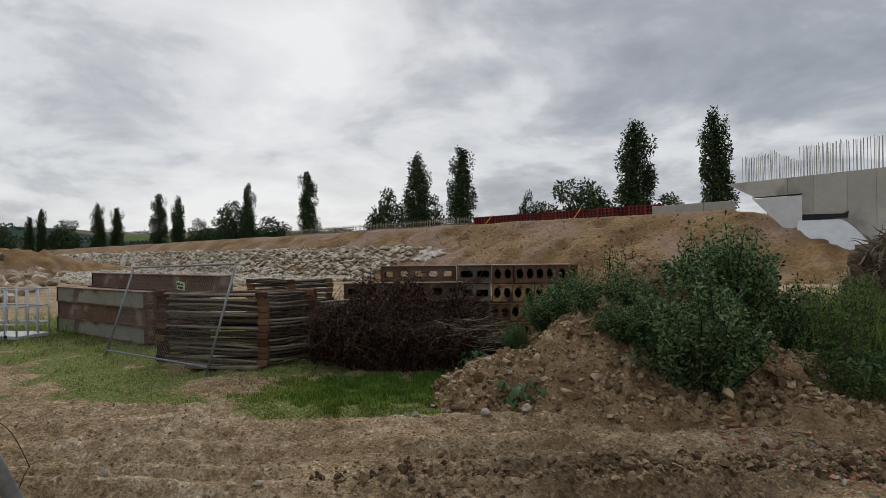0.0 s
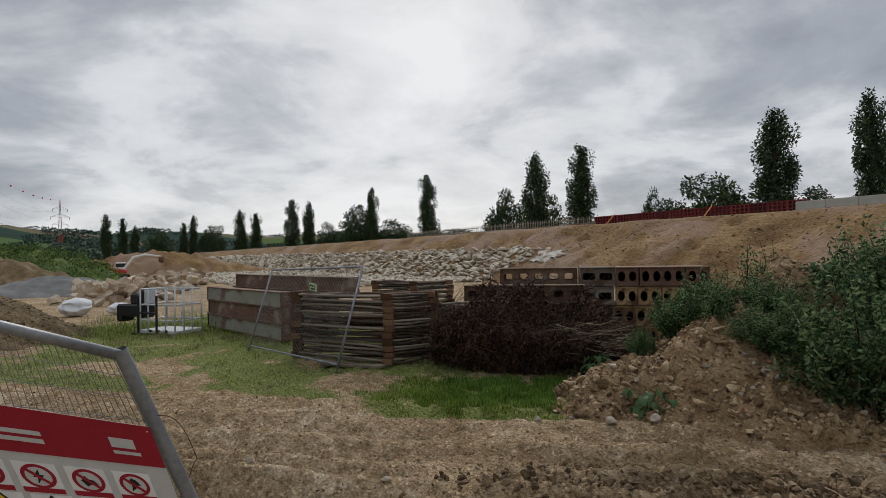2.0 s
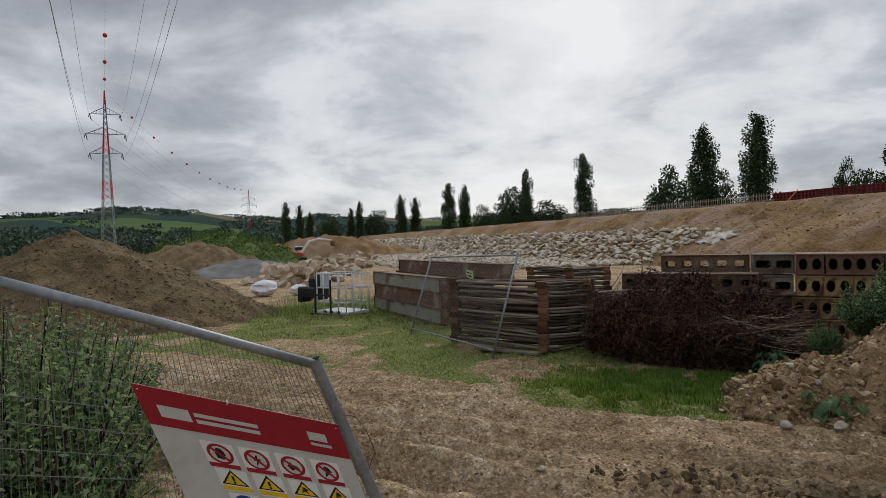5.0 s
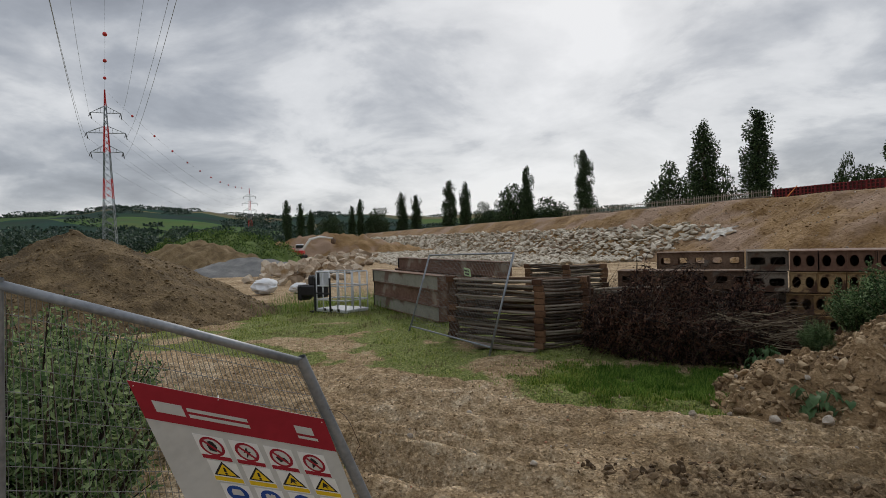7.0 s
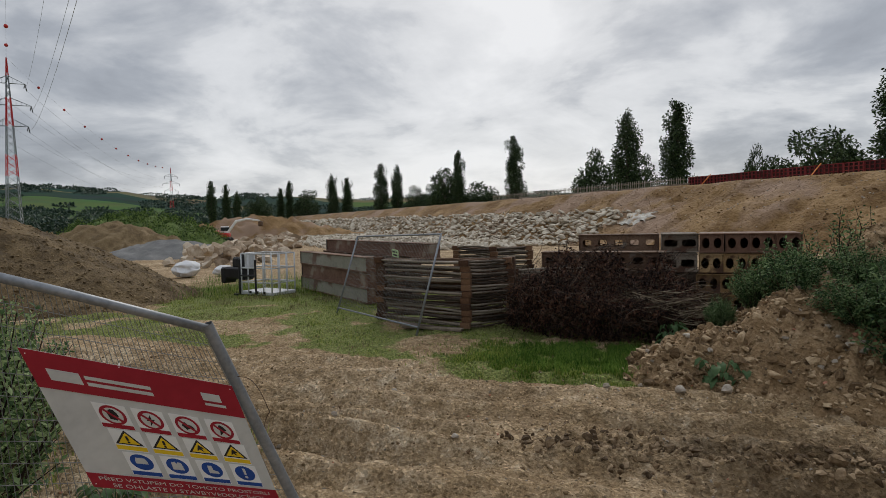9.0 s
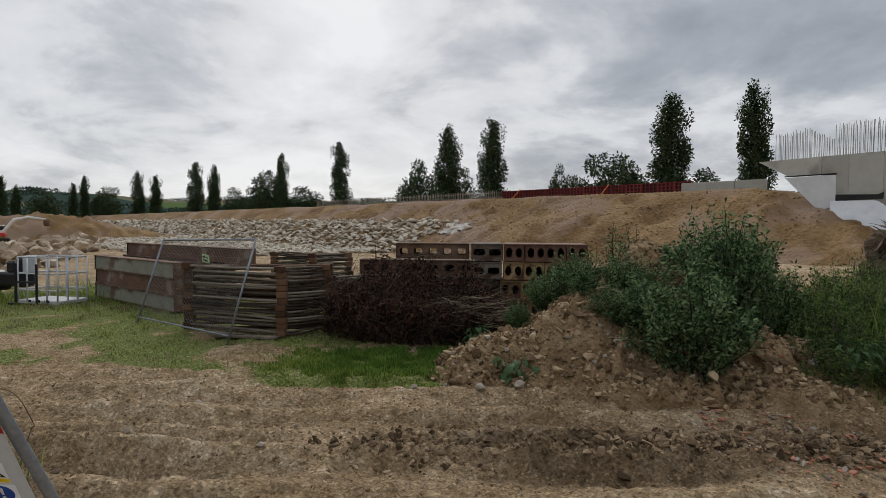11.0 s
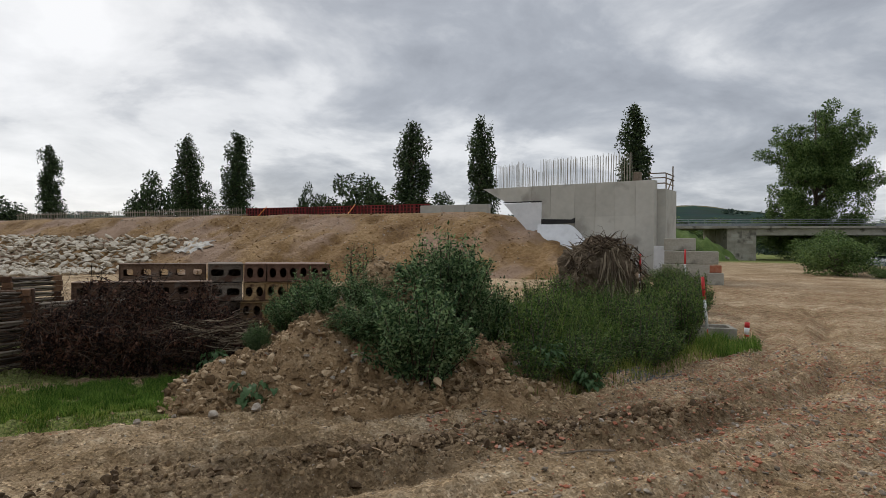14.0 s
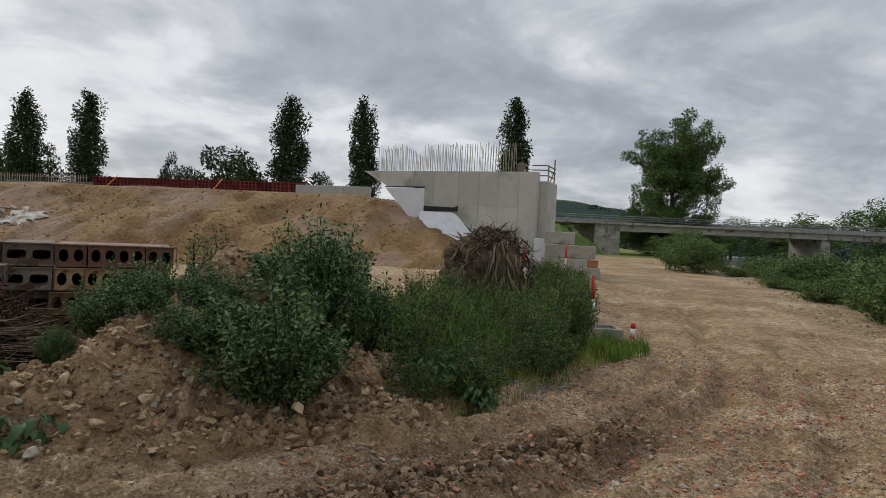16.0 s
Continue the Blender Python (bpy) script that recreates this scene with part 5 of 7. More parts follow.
# the board, drawn in its own slanted axes (u right, v down)
S0, SU, SV = Vector((-1.568, 1.032, 1.79)), Vector((0.387, 0.464, -0.211)), Vector((0.055, 0.185, -0.493))
SN = SU.cross(SV).normalized()
if SN.dot(Vector((0.2, -0.2, 2.1)) - S0) < 0:
    SN = -SN
SM = Matrix((SU.to_4d(), SV.to_4d(), SN.to_4d(), (0, 0, 0, 1))).transposed()
for i in range(3):
    SM[i][3] = (S0 + SN * 0.022)[i]
SM[3][0] = SM[3][1] = SM[3][2] = 0.0
board = thing("safety_board", "white and red site safety board with warning pictograms", "sign")


def sheet(pts, lift, mat, name, label=""):
    bm = bmesh.new()
    f = bm.faces.new([bm.verts.new((x, y, lift)) for x, y in pts])
    r = bmesh.ops.extrude_face_region(bm, geom=[f])
    for v in r["geom"]:
        if isinstance(v, bmesh.types.BMVert):
            v.co.z -= 0.0012
    for v in bm.verts:
        v.co = SM @ v.co
    bmesh.ops.recalc_face_normals(bm, faces=bm.faces[:])
    return part(name, bm, mat, board, label)


def rect(x0, y0, x1, y1):
    return [(x0, y0), (x1, y0), (x1, y1), (x0, y1)]


def disc(cx, cy, rx, ry, n=28):
    return [(cx + rx * math.cos(math.tau * k / n), cy + ry * math.sin(math.tau * k / n)) for k in range(n)]


sheet(rect(0, 0, 1, 1), 0.0, "signwhite", "panel", "white board sheet")
sheet(rect(0, 0, 1, 0.262), 0.0022, "signred", "header_band", "red header band")
sheet(rect(0, 0.885, 1, 1), 0.0022, "signred", "footer_band", "red footer band")


def words(text, x, y, w, h, mat, name, bold=0.0):
    """Lettering fitted into the box w by h at x, y (its lower left) on the board."""
    cu = bpy.data.curves.new(name, "FONT")
    cu.body = text
    cu.offset = bold
    tmp = new(name, cu)
    me = bpy.data.meshes.new_from_object(tmp.evaluated_get(bpy.context.evaluated_depsgraph_get()))
    bpy.data.objects.remove(tmp)
    xs = [v.co.x for v in me.vertices]
    ys = [v.co.y for v in me.vertices]
    for v in me.vertices:
        a, b = (v.co.x - min(xs)) / (max(xs) - min(xs)), (v.co.y - min(ys)) / (max(ys) - min(ys))
        v.co = SM @ Vector((x + a * w, y - b * h, 0.0034))
    me.materials.append(M[mat])
    ob = new(name, me)
    ob.parent = board
    return ob


# the maker's mark as plain bars
sheet(rect(.075, .115, .215, .195), 0.0034, "signwhite", "mark_bar")
sheet(rect(.235, .125, .54, .150), 0.0034, "signwhite", "mark_bar")
sheet(rect(.235, .170, .54, .195), 0.0034, "signwhite", "mark_bar")
sheet(rect(.80, .10, .90, .16), 0.0034, "signwhite", "mark_bar")
sheet(rect(.80, .18, .912, .20), 0.0034, "signwhite", "mark_bar")
GX = (.205, .385, .57, .755)
for c, x in enumerate(GX):
    # prohibition
    sheet(rect(x - .002, .318, x + .152, .502), 0.0016, "white", "pictogram_card")
    cx, cy = x + .075, .398
    sheet(disc(cx, cy, .062, .072), 0.0024, "signred", "prohibition_ring")
    sheet(disc(cx, cy, .047, .055), 0.0034, "signwhite", "prohibition_field")
    figs = ([(-.02, .03), (-.025, -.01), (-.012, -.04), (0, -.045), (.012, -.04), (.022, -.02), (.026, .0), (.012, .036)],
            [(.008, -.045), (-.02, .004), (-.004, .004), (-.012, .044), (.022, -.01), (.006, -.01)],
            [(-.03, .0), (-.01, -.03), (.002, -.01), (.02, -.005), (.034, .02), (.01, .018), (-.012, .034)],
            [(-.006, -.045), (.012, -.032), (.026, -.002), (.012, .0), (.024, .04), (.006, .014), (-.02, .042), (-.012, .0), (-.026, -.012)])[c]
    sheet([(cx + a, cy + b) for a, b in figs], 0.0044, "dark", "pictogram")
    sheet([(cx - .047, cy - .04), (cx - .036, cy - .05), (cx + .047, cy + .04), (cx + .036, cy + .05)], 0.0052, "signred", "prohibition_bar")
    sheet(rect(x, .468, x + .15, .498), 0.0026, "signred", "caption_bar")
    # warning
    sheet(rect(x + .012, .508, x + .164, .672), 0.0016, "white", "pictogram_card")
    cx, cy = x + .086, .57
    sheet([(cx, cy - .06), (cx + .068, cy + .052), (cx - .068, cy + .052)], 0.0024, "dark", "warning_border")
    sheet([(cx, cy - .042), (cx + .05, cy + .042), (cx - .05, cy + .042)], 0.0034, "signyellow", "warning_field")
    if c < 2:
        sheet(rect(cx - .006, cy - .016, cx + .006, cy + .018), 0.0044, "dark", "exclamation_mark")
        sheet(disc(cx, cy + .03, .007, .008, 12), 0.0044, "dark", "exclamation_mark")
    else:
        sheet([(cx - .004, cy - .02), (cx + .01, cy - .008), (cx + .024, cy + .01), (cx + .008, cy + .008), (cx + .016, cy + .034), (cx - .004, cy + .016), (cx - .02, cy + .034), (cx - .012, cy + .004)], 0.0044, "dark", "pictogram")
    sheet(rect(x + .014, .632, x + .162, .664), 0.0026, "signyellow", "caption_bar")
    # mandatory
    sheet(rect(x + .026, .684, x + .176, .866), 0.0016, "white", "pictogram_card")
    cx, cy = x + .100, .756
    sheet(disc(cx, cy, .056, .062), 0.0024, "signblue", "mandatory_disc")
    figs = ([(-.03, -.01), (-.022, -.034), (.022, -.034), (.03, -.01), (.03, .012), (-.03, .012)],
            [(-.026, -.03), (-.008, -.034), (0, -.02), (.008, -.034), (.026, -.03), (.03, .03), (-.03, .03)],
            [(-.02, -.034), (.004, -.034), (.006, .0), (.032, .012), (.032, .028), (-.022, .028)],
            [(-.009, -.042), (.009, -.042), (.006, .012), (-.006, .012)])[c]
    sheet([(cx + a, cy + b) for a, b in figs], 0.0034, "signwhite", "pictogram")
    if c == 3:
        sheet(disc(cx, cy + .032, .009, .010, 12), 0.0034, "signwhite", "pictogram")
    sheet(rect(x + .03, .832, x + .174, .862), 0.0026, "signblue", "caption_bar")
words("PŘED VSTUPEM DO TOHOTO PROSTORU", 0.05, 0.935, 0.90, 0.038, "signwhite", "lettering")
words("SE OHLASTE U STAVBYVEDOUCÍHO!", 0.10, 0.985, 0.80, 0.038, "signwhite", "lettering")
for u, v in ((.02, .03), (.98, .03), (.98, .97), (.02, .97), (.43, .01)):
    bm = bmesh.new()
    p = SM @ Vector((u, v, 0.004))
    tube(bm, [p, p - SN * .035], 0.002, 6)
    part("cable_tie", bm, "white", board)
# loose rope on the post
rope = []
for k in range(22):
    q = k / 21
    rope.append(FT.lerp(FB, 0.10 + 0.12 * q) + Vector((0.02 + .05 * math.sin(q * 3.1), .03 * math.sin(q * 3.1), 0.02 * math.sin(q * 9))))
bm = bmesh.new()
tube(bm, rope, 0.0014, 5)
solo("tie_wire", bm, "rust", "rusty loop of tie wire on the fence post", "wire")

# ---- formwork and bars along the crest ----
fw = thing("wall_formwork", "dark red steel wall formwork along the embankment crest", "formwork")
CR = math.degrees(math.atan2(CU.y, CU.x))
bm = bmesh.new()
box(bm, (0.59, 0, 0.36), (1.18, 0.03, 0.72))
panel_me = finish(bm, "form_panel", "formface")
bm = bmesh.new()
for z in (0.03, 0.24, 0.48, 0.69):
    box(bm, (0.59, -0.06, z), (1.18, 0.09, 0.05))
for x in (0.03, 0.3, 0.59, 0.88, 1.15):
    box(bm, (x, -0.065, 0.36), (0.05, 0.08, 0.72))
rib_me = finish(bm, "stiffening_rib", "red")
for k in range(14):
    x, y = bank_xy(0.6 + 1.2 * k, -1.5)
    m = pose(x, y, 4.42, 0, 0, CR) @ Matrix.Diagonal((1, -1, 1, 1))
    p = piece("form_panel", panel_me, fw, m)
    piece("stiffening_rib", rib_me, p, Matrix.Identity(4))
for k in (5, 12):
    x, y = bank_xy(0.6 + 1.2 * k, -1.15)
    x2, y2 = bank_xy(0.6 + 1.2 * k, -0.2)
    bm = bmesh.new()
    tube(bm, [(x, y, 5.2), (x2, y2, 4.4)], 0.035, 6)
    part("prop", bm, "orange", fw, "orange steel prop")
bars = thing("bar_palisade", "row of grey upright starter bars along the crest", "rebar row")
bm = bmesh.new()
tube(bm, [(0, 0, 0), (0, 0, 0.85)], 0.022, 5)
bar_me = finish(bm, "upright_bar", "oldconcrete")
for k in range(130):
    x, y = bank_xy(17.8 + 0.24 * k, -1.3 + .02 * (k % 3))
    piece("upright_bar", bar_me, bars, pose(x, y, 4.35, rnd.uniform(-2, 2), rnd.uniform(-2, 2), 0))
for z in (4.6, 5.0):
    bm = bmesh.new()
    tube(bm, [(*bank_xy(17.6, -1.25), z), (*bank_xy(49, -1.25), z)], 0.03, 5)
    part("tie_rail", bm, "timber", bars)
for k in range(7):
    bm = bmesh.new()
    box(bm, (0, 0, 0), (3.4, 0.14, 0.1), bevel=.01)
    x, y = bank_xy(18 + 4.2 * k, -0.35)
    solo("scaffold_plank", bm, "timber", "grey plank laid along the embankment crest", "plank", pose(x, y, bank_h(18 + 4.2 * k, -.35) + .06, 0, 0, CR + rnd.uniform(-3, 3)), group="crest planks")

# dusty tarpaulin on the bank
vs, fs = [], []
for j in range(13):
    for i in range(19):
        s, w = 15.4 + 2.6 * i / 18 + .5 * math.sin(j * .9), 3.6 + 1.6 * j / 12
        vs.append((*bank_xy(s, w), bank_h(s, w) + 0.06 + 0.2 * abs(fbm(s * 1.2, w * 3.0, 1.0, 3, 2.0))))
for j in range(12):
    for i in range(18):
        k = j * 19 + i
        fs.append((k, k + 1, k + 20, k + 19))
tagged(new("tarpaulin", mesh_from("tarpaulin", vs, fs, "tarp", True)), "crumpled dusty grey tarpaulin on the soil slope", "tarpaulin")

# concrete blocks
for (x, y, z, ln, rz) in ((21.75, 23.15, 2.10, 1.45, -42), (21.45, 22.05, 1.48, 2.35, -43), (21.3, 22.1, 0.86, 2.3, -42), (21.5, 22.4, 0.5, 2.4, -44)):
    bm = bmesh.new()
    box(bm, (0, 0, 0.3 if z > .6 else .17), (ln, 0.7, 0.6 if z > .6 else .36), bevel=0.025)
    solo("concrete_block", bm, "oldconcrete", "weathered stackable concrete block beside the abutment", "concrete block", pose(x, y, z, 0, 0, rz), group="concrete blocks")
bm = bmesh.new()
box(bm, (0, 0, 0.17), (0.5, 0.4, 0.34), bevel=0.02)
solo("brick_pack", bm, "brickbit", "small pack of red bricks on the concrete block", "bricks", pose(22.05, 21.15, ground_h(22, 21.1) + .55, 0, 0, -43))
bm = bmesh.new()
box(bm, (0, 0, 0.28), (0.7, 0.6, 0.58), bevel=0.03)
solo("concrete_block", bm, "oldconcrete", "weathered stackable concrete block beside the abutment", "concrete block", pose(22.05, 21.15, ground_h(22, 21.1) - .02, 0, 0, -43), group="concrete blocks")
bm = bmesh.new()
box(bm, (0, 0, 0.6), (0.9, 0.5, 1.2), bevel=0.02)
solo("white_panel", bm, "fabric", "white sheeted panel beside the abutment corner", "panel", pose(22.0, 24.6, ground_h(22, 24.6) + 0.6, 0, 0, -45))


# ---- marker posts ----
def marker_post(at, h, lean, label, rad=0.04):
    t = thing("marker_post", label, "marker post", at, "marker posts")
    d = Vector((lean[0], lean[1], 1)).normalized()
    for k, (a, b, mt) in enumerate(((0, .18, "postred"), (.18, .64, "white"), (.64, 1.0, "postred"))):
        bm = bmesh.new()
        tube(bm, [d * h * a, d * h * b], rad, 10)
        part("white_band" if mt == "white" else "red_band", bm, mt, t, smooth=True)


marker_post((11.75, 10.95, ground_h(11.7, 11)), 1.56, (-0.07, 0.06), "leaning red and white marker post in the weeds")
marker_post((14.2, 16.6, ground_h(14.2, 16.6)), 1.75, (0.0, 0), "red and white marker post among tall weeds")
marker_post((18.6, 19.3, ground_h(18.6, 19.3)), 1.7, (0.0, 0), "red and white marker post among tall weeds")
marker_post((12.6, 10.6, ground_h(12.6, 10.6)), 0.36, (0.06, 0), "short broken red and white marker stub", 0.06)
marker_post((12.25, 10.85, ground_h(12.3, 10.9)), 0.3, (0.0, 0), "short broken red and white marker stub", 0.06)
bm = bmesh.new()
for c, s in (((0, -.38, .1), (1.0, .12, .26)), ((0, .38, .1), (1.0, .12, .26)), ((-.44, 0, .1), (.12, .64, .26)), ((.44, 0, .1), (.12, .64, .26))):
    box(bm, c, s, bevel=.012)
solo("manhole_surround", bm, "oldconcrete", "square concrete manhole surround in the grass", "manhole", pose(12.1, 11.2, ground_h(12.1, 11.2), 0, 0, -35))

# ---- upturned root plate ----
stump = thing("tree_stump", "upturned dry tree stump with tangled roots", "tree stump", (10.3, 13.45, 0))
stump.scale = (1.22, 1.1, 1.05)
r_ = random.Random(17)
bm = bmesh.new()
bmesh.ops.create_icosphere(bm, subdivisions=5, radius=1.0)
for v in bm.verts:
    n = noise.fractal(v.co * 2.2, 1.0, 2.0, 5) * .22 + noise.fractal(v.co * 7, 1.0, 2.0, 3) * .08
    v.co *= 1 + n
    v.co = Vector((v.co.x * 0.95, v.co.y * .55, v.co.z * 0.95 + 1.35))
part("root_ball", bm, "root", stump)
vs, fs = [], []
bm = bmesh.new()
for k in range(620):
    a = r_.uniform(-.3, math.pi + .3)
    q = r_.uniform(.72, 1.04)
    p = Vector((math.cos(a) * .9 * q, r_.uniform(-.55, .1), 1.35 + math.sin(a) * .95 * q))
    sg = r_.choice((-1, 1))
    d = Vector((math.cos(a) * .35 - sg * math.sin(a) + r_.gauss(0, .4), r_.gauss(-.3, .4), math.sin(a) * .35 + sg * math.cos(a) + r_.gauss(-.1, .4))).normalized()
    ln = r_.uniform(.15, .5)
    pts = [p]
    for i in range(4):
        d = (d + Vector((r_.gauss(0, .4), r_.gauss(0, .4), r_.gauss(-.12, .4)))).normalized()
        pts.append(pts[-1] + d * ln / 4)
    w = r_.uniform(.006, .026)
    tube(bm, pts, [w, w * .85, w * .6, w * .4, w * .15], 5)
part("root_tangle", bm, "rootdark", stump)
bm = bmesh.new()
for k in range(80):   # pale roots hanging down the middle
    x = r_.gauss(.02, .16)
    z = 1.35 + .75 * r_.uniform(.2, 1.0) * math.sqrt(max(.05, 1 - (x / .9) ** 2))
    pts = [Vector((x, -.60 - .1 * r_.random(), z))]
    d = Vector((r_.gauss(0, .15), -.25, -1))
    ln = r_.uniform(.4, 1.2)
    for i in range(5):
        d = (d + Vector((r_.gauss(0, .2), r_.gauss(.02, .1), -.15))).normalized()
        pts.append(pts[-1] + d * ln / 5)
    w = r_.uniform(.006, .028)
    tube(bm, pts, [w, w, w * .85, w * .7, w * .5, w * .2], 5)
part("hanging_root", bm, "root", stump, "pale dried hanging roots")["kind"] = "stuff"


# ---- brush heap ----
heap_t = thing("brush_heap", "dark heap of dead brushwood and withered leaves", "brush heap")
r_ = random.Random(23)


def brush_spot():
    while True:
        x, y = r_.uniform(-2.6, 1.45), r_.uniform(9.65, 12.2)
        u, v = (x + 0.55) / 2.0, (y - 10.95) / 1.3
        q = u * u + v * v
        if q < 1:
            top = 1.08 * (1 - q ** 1.6) ** .45 * (1.0 - 0.22 * u)
            return Vector((x, y, top * (.9 + .75 * fbm(x, y, 1.6, 3, 4.0)))), q


vs, fs = [], []
for k in range(2300):
    p, q = brush_spot()
    p.z *= r_.uniform(.12, 1.03) if k % 3 else r_.uniform(.9, 1.05)
    p.y += .95 * max(0, .8 - p.z)
    d = Vector((r_.gauss(.4, .8), r_.gauss(0, .8), r_.gauss(.1, .35))).normalized()
    ln, w = r_.uniform(.3, 1.0), r_.uniform(.003, .010)
    n = 4
    for i in range(n):
        a = d.orthogonal().normalized()
        b = d.cross(a)
        base = len(vs)
        for e, ww in ((p, w * (1 - i / n * .8)), (p + d * ln / n, w * (1 - (i + 1) / n * .8))):
            for g in range(3):
                vs.append(tuple(e + (a * math.cos(g * 2.094) + b * math.sin(g * 2.094)) * ww))
        for g in range(3):
            fs.append((base + g, base + (g + 1) % 3, base + 3 + (g + 1) % 3, base + 3 + g))
        p = p + d * ln / n
        d = (d + Vector((r_.gauss(0, .25), r_.gauss(0, .25), r_.gauss(-.06, .25)))).normalized()
ob = new("brushwood", mesh_from("brushwood", vs, fs, "twig"))
ob["kind"] = "stuff"
ob.parent = heap_t
spots = []
for k in range(34000):
    p, q = brush_spot()
    p.z *= r_.uniform(.03, 1.04) if k % 2 else r_.uniform(.8, 1.08)
    p.y += .95 * max(0, .8 - p.z)
    spots.append((p, Vector((r_.gauss(0, 1), r_.gauss(-.4, 1), r_.gauss(0, 1))).normalized()))
vs, fs = leaf_cloud(spots, 0.034, r_, 2.1, .9)
ob = new("withered_foliage", mesh_from("withered_foliage", vs, fs, "deadleaf"))
ob["kind"] = "stuff"
ob.parent = heap_t
# arching shoots that stick out of the heap
bm = bmesh.new()
for k in range(330):
    p, q = brush_spot()
    d = Vector((r_.gauss(.1, .5), r_.gauss(-.3, .5), r_.uniform(.2, .9))).normalized()
    ln, w = r_.uniform(.25, .95), r_.uniform(.003, .008)
    pts = [p]
    for i in range(5):
        pts.append(pts[-1] + d * ln / 5)
        d = (d + Vector((r_.gauss(.05, .18), r_.gauss(0, .18), -.22))).normalized()
    tube(bm, pts, [w, w * .9, w * .75, w * .6, w * .4, w * .2], 4)
ob = part("arching_brushwood", bm, "twig", heap_t)
ob["kind"] = "stuff"
# pale cut branches beside it
bm = bmesh.new()
for k in range(230):
    p = Vector((r_.uniform(-.2, 1.75), r_.uniform(9.9, 11.4), r_.uniform(.45, .95)))
    p.z *= 1 - max(0, p.x - .6) * .6
    d = Vector((r_.gauss(1.0, .3), r_.gauss(-.4, .35), r_.gauss(.05, .2))).normalized()
    ln, w = r_.uniform(.4, 1.0), r_.uniform(.004, .010)
    tube(bm, [p - d * ln / 2, p + Vector((0, 0, r_.uniform(-.05, .05))), p + d * ln / 2], [w, w * .8, w * .4], 5)
part("cut_brushwood", bm, "root", heap_t, "pale cut branches")

# ---- bushes and weeds ----
def bush(name, label, h, rad, stems, leaf, per, mat, seed, group="", category="bush", up=0.75, length=1.7, low=0.08):
    """A shrub at the origin: curved stems, each with leaves from low to tip."""
    r = random.Random(seed)
    t = thing(name, label, category, group=group)
    bm = bmesh.new()
    spots = []
    for k in range(stems):
        a = k * 2.39996 + r.uniform(-.4, .4)
        q = math.sqrt((k + .5) / stems) * rad * r.uniform(.75, 1.15)
        hh = h * (r.uniform(.45, .95) if k % 7 else r.uniform(.95, 1.18)) * (1 - .35 * (q / rad) ** 3)
        b = Vector((math.cos(a) * q * .35, math.sin(a) * q * .35, -0.05))
        tip = Vector((math.cos(a) * q, math.sin(a) * q, hh))
        midp = b.lerp(tip, .5) + Vector((r.gauss(0, .05), r.gauss(0, .05), hh * .08))
        w = 0.006 + 0.004 * h
        tube(bm, [b, midp, tip], [w, w * .7, w * .2], 4)
        for i in range(per):
            f = low + (1 - low) * (i + r.random()) / per
            c = b.lerp(midp, f * 2) if f < .5 else midp.lerp(tip, f * 2 - 1)
            d = Vector((r.gauss(0, 1), r.gauss(0, 1), r.gauss(.15, .6))).normalized()
            spots.append((c + d * leaf * r.uniform(.3, 2.2), (d + Vector((0, 0, up - .5))).normalized()))
    part("branchwork", bm, "twig" if mat != "weed" else "bark", t)["kind"] = "stuff"
    vs, fs = leaf_cloud(spots, leaf, r, length)
    ob = new("foliage", mesh_from("foliage", vs, fs, mat))
    ob["kind"] = "stuff"
    ob.parent = t
    return t


GB = "bushes on the rubble mound"
bA = bush("shrub", "dense dark green shrub growing on the rubble mound", 1.32, 1.0, 130, 0.035, 125, "bush", 1, GB, length=2.1)
bA.matrix_basis = pose(3.3, 7.8, 0.28) @ Matrix.Diagonal((1.0, .92, .98, 1))
bB = bush("shrub", "tall dark green nettle shrub on top of the mound", 1.25, 0.95, 120, 0.035, 120, "bush", 2, GB, length=2.1)
bB.matrix_basis = pose(4.2, 9.0, 0.92) @ Matrix.Diagonal((.95, .95, 1.12, 1))
copy_thing(bA, pose(2.6, 8.3, 0.8, 0, 0, 33)).scale = (.62, .6, .45)
copy_thing(bB, pose(4.5, 9.5, 0.9, 0, 0, 250)).scale = (.7, .7, .9)
copy_thing(bB, pose(2.0, 9.15, mound_h(2.0, 9.15) - .12, 0, 0, 70)).scale = (.62, .6, .62)
copy_thing(bA, pose(2.85, 8.25, 0.75, 0, 0, 140)).scale = (.5, .5, .42)
copy_thing(bB, pose(4.75, 9.0, 0.35, 0, 0, 200)).scale = (.75, .8, .95)
copy_thing(bB, pose(1.6, 9.5, mound_h(1.6, 9.5) - .12, 0, 0, 30)).scale = (.4, .42, .5)
copy_thing(bB, pose(4.5, 10.2, 0.9, 0, 0, 99)).scale = (.8, .8, .7)
copy_thing(bB, pose(1.15, 9.7, mound_h(1.15, 9.7) - .1, 0, 0, 10)).scale = (.26, .28, .36)
copy_thing(bA, pose(2.75, 8.95, mound_h(2.75, 8.95) - .15, 0, 0, 310)).scale = (.5, .5, .45)
sp = bush("sapling", "thin green sapling on the mound", 0.7, 0.25, 9, 0.03, 26, "bush", 3, "saplings")
sp.matrix_basis = pose(2.7, 9.8, mound_h(2.7, 9.8) - .04)
for x, y in ((3.0, 10.1), (2.35, 10.3), (3.4, 7.35)):
    copy_thing(sp, pose(x, y, mound_h(x, y) - .05, 0, 0, 40 * x))

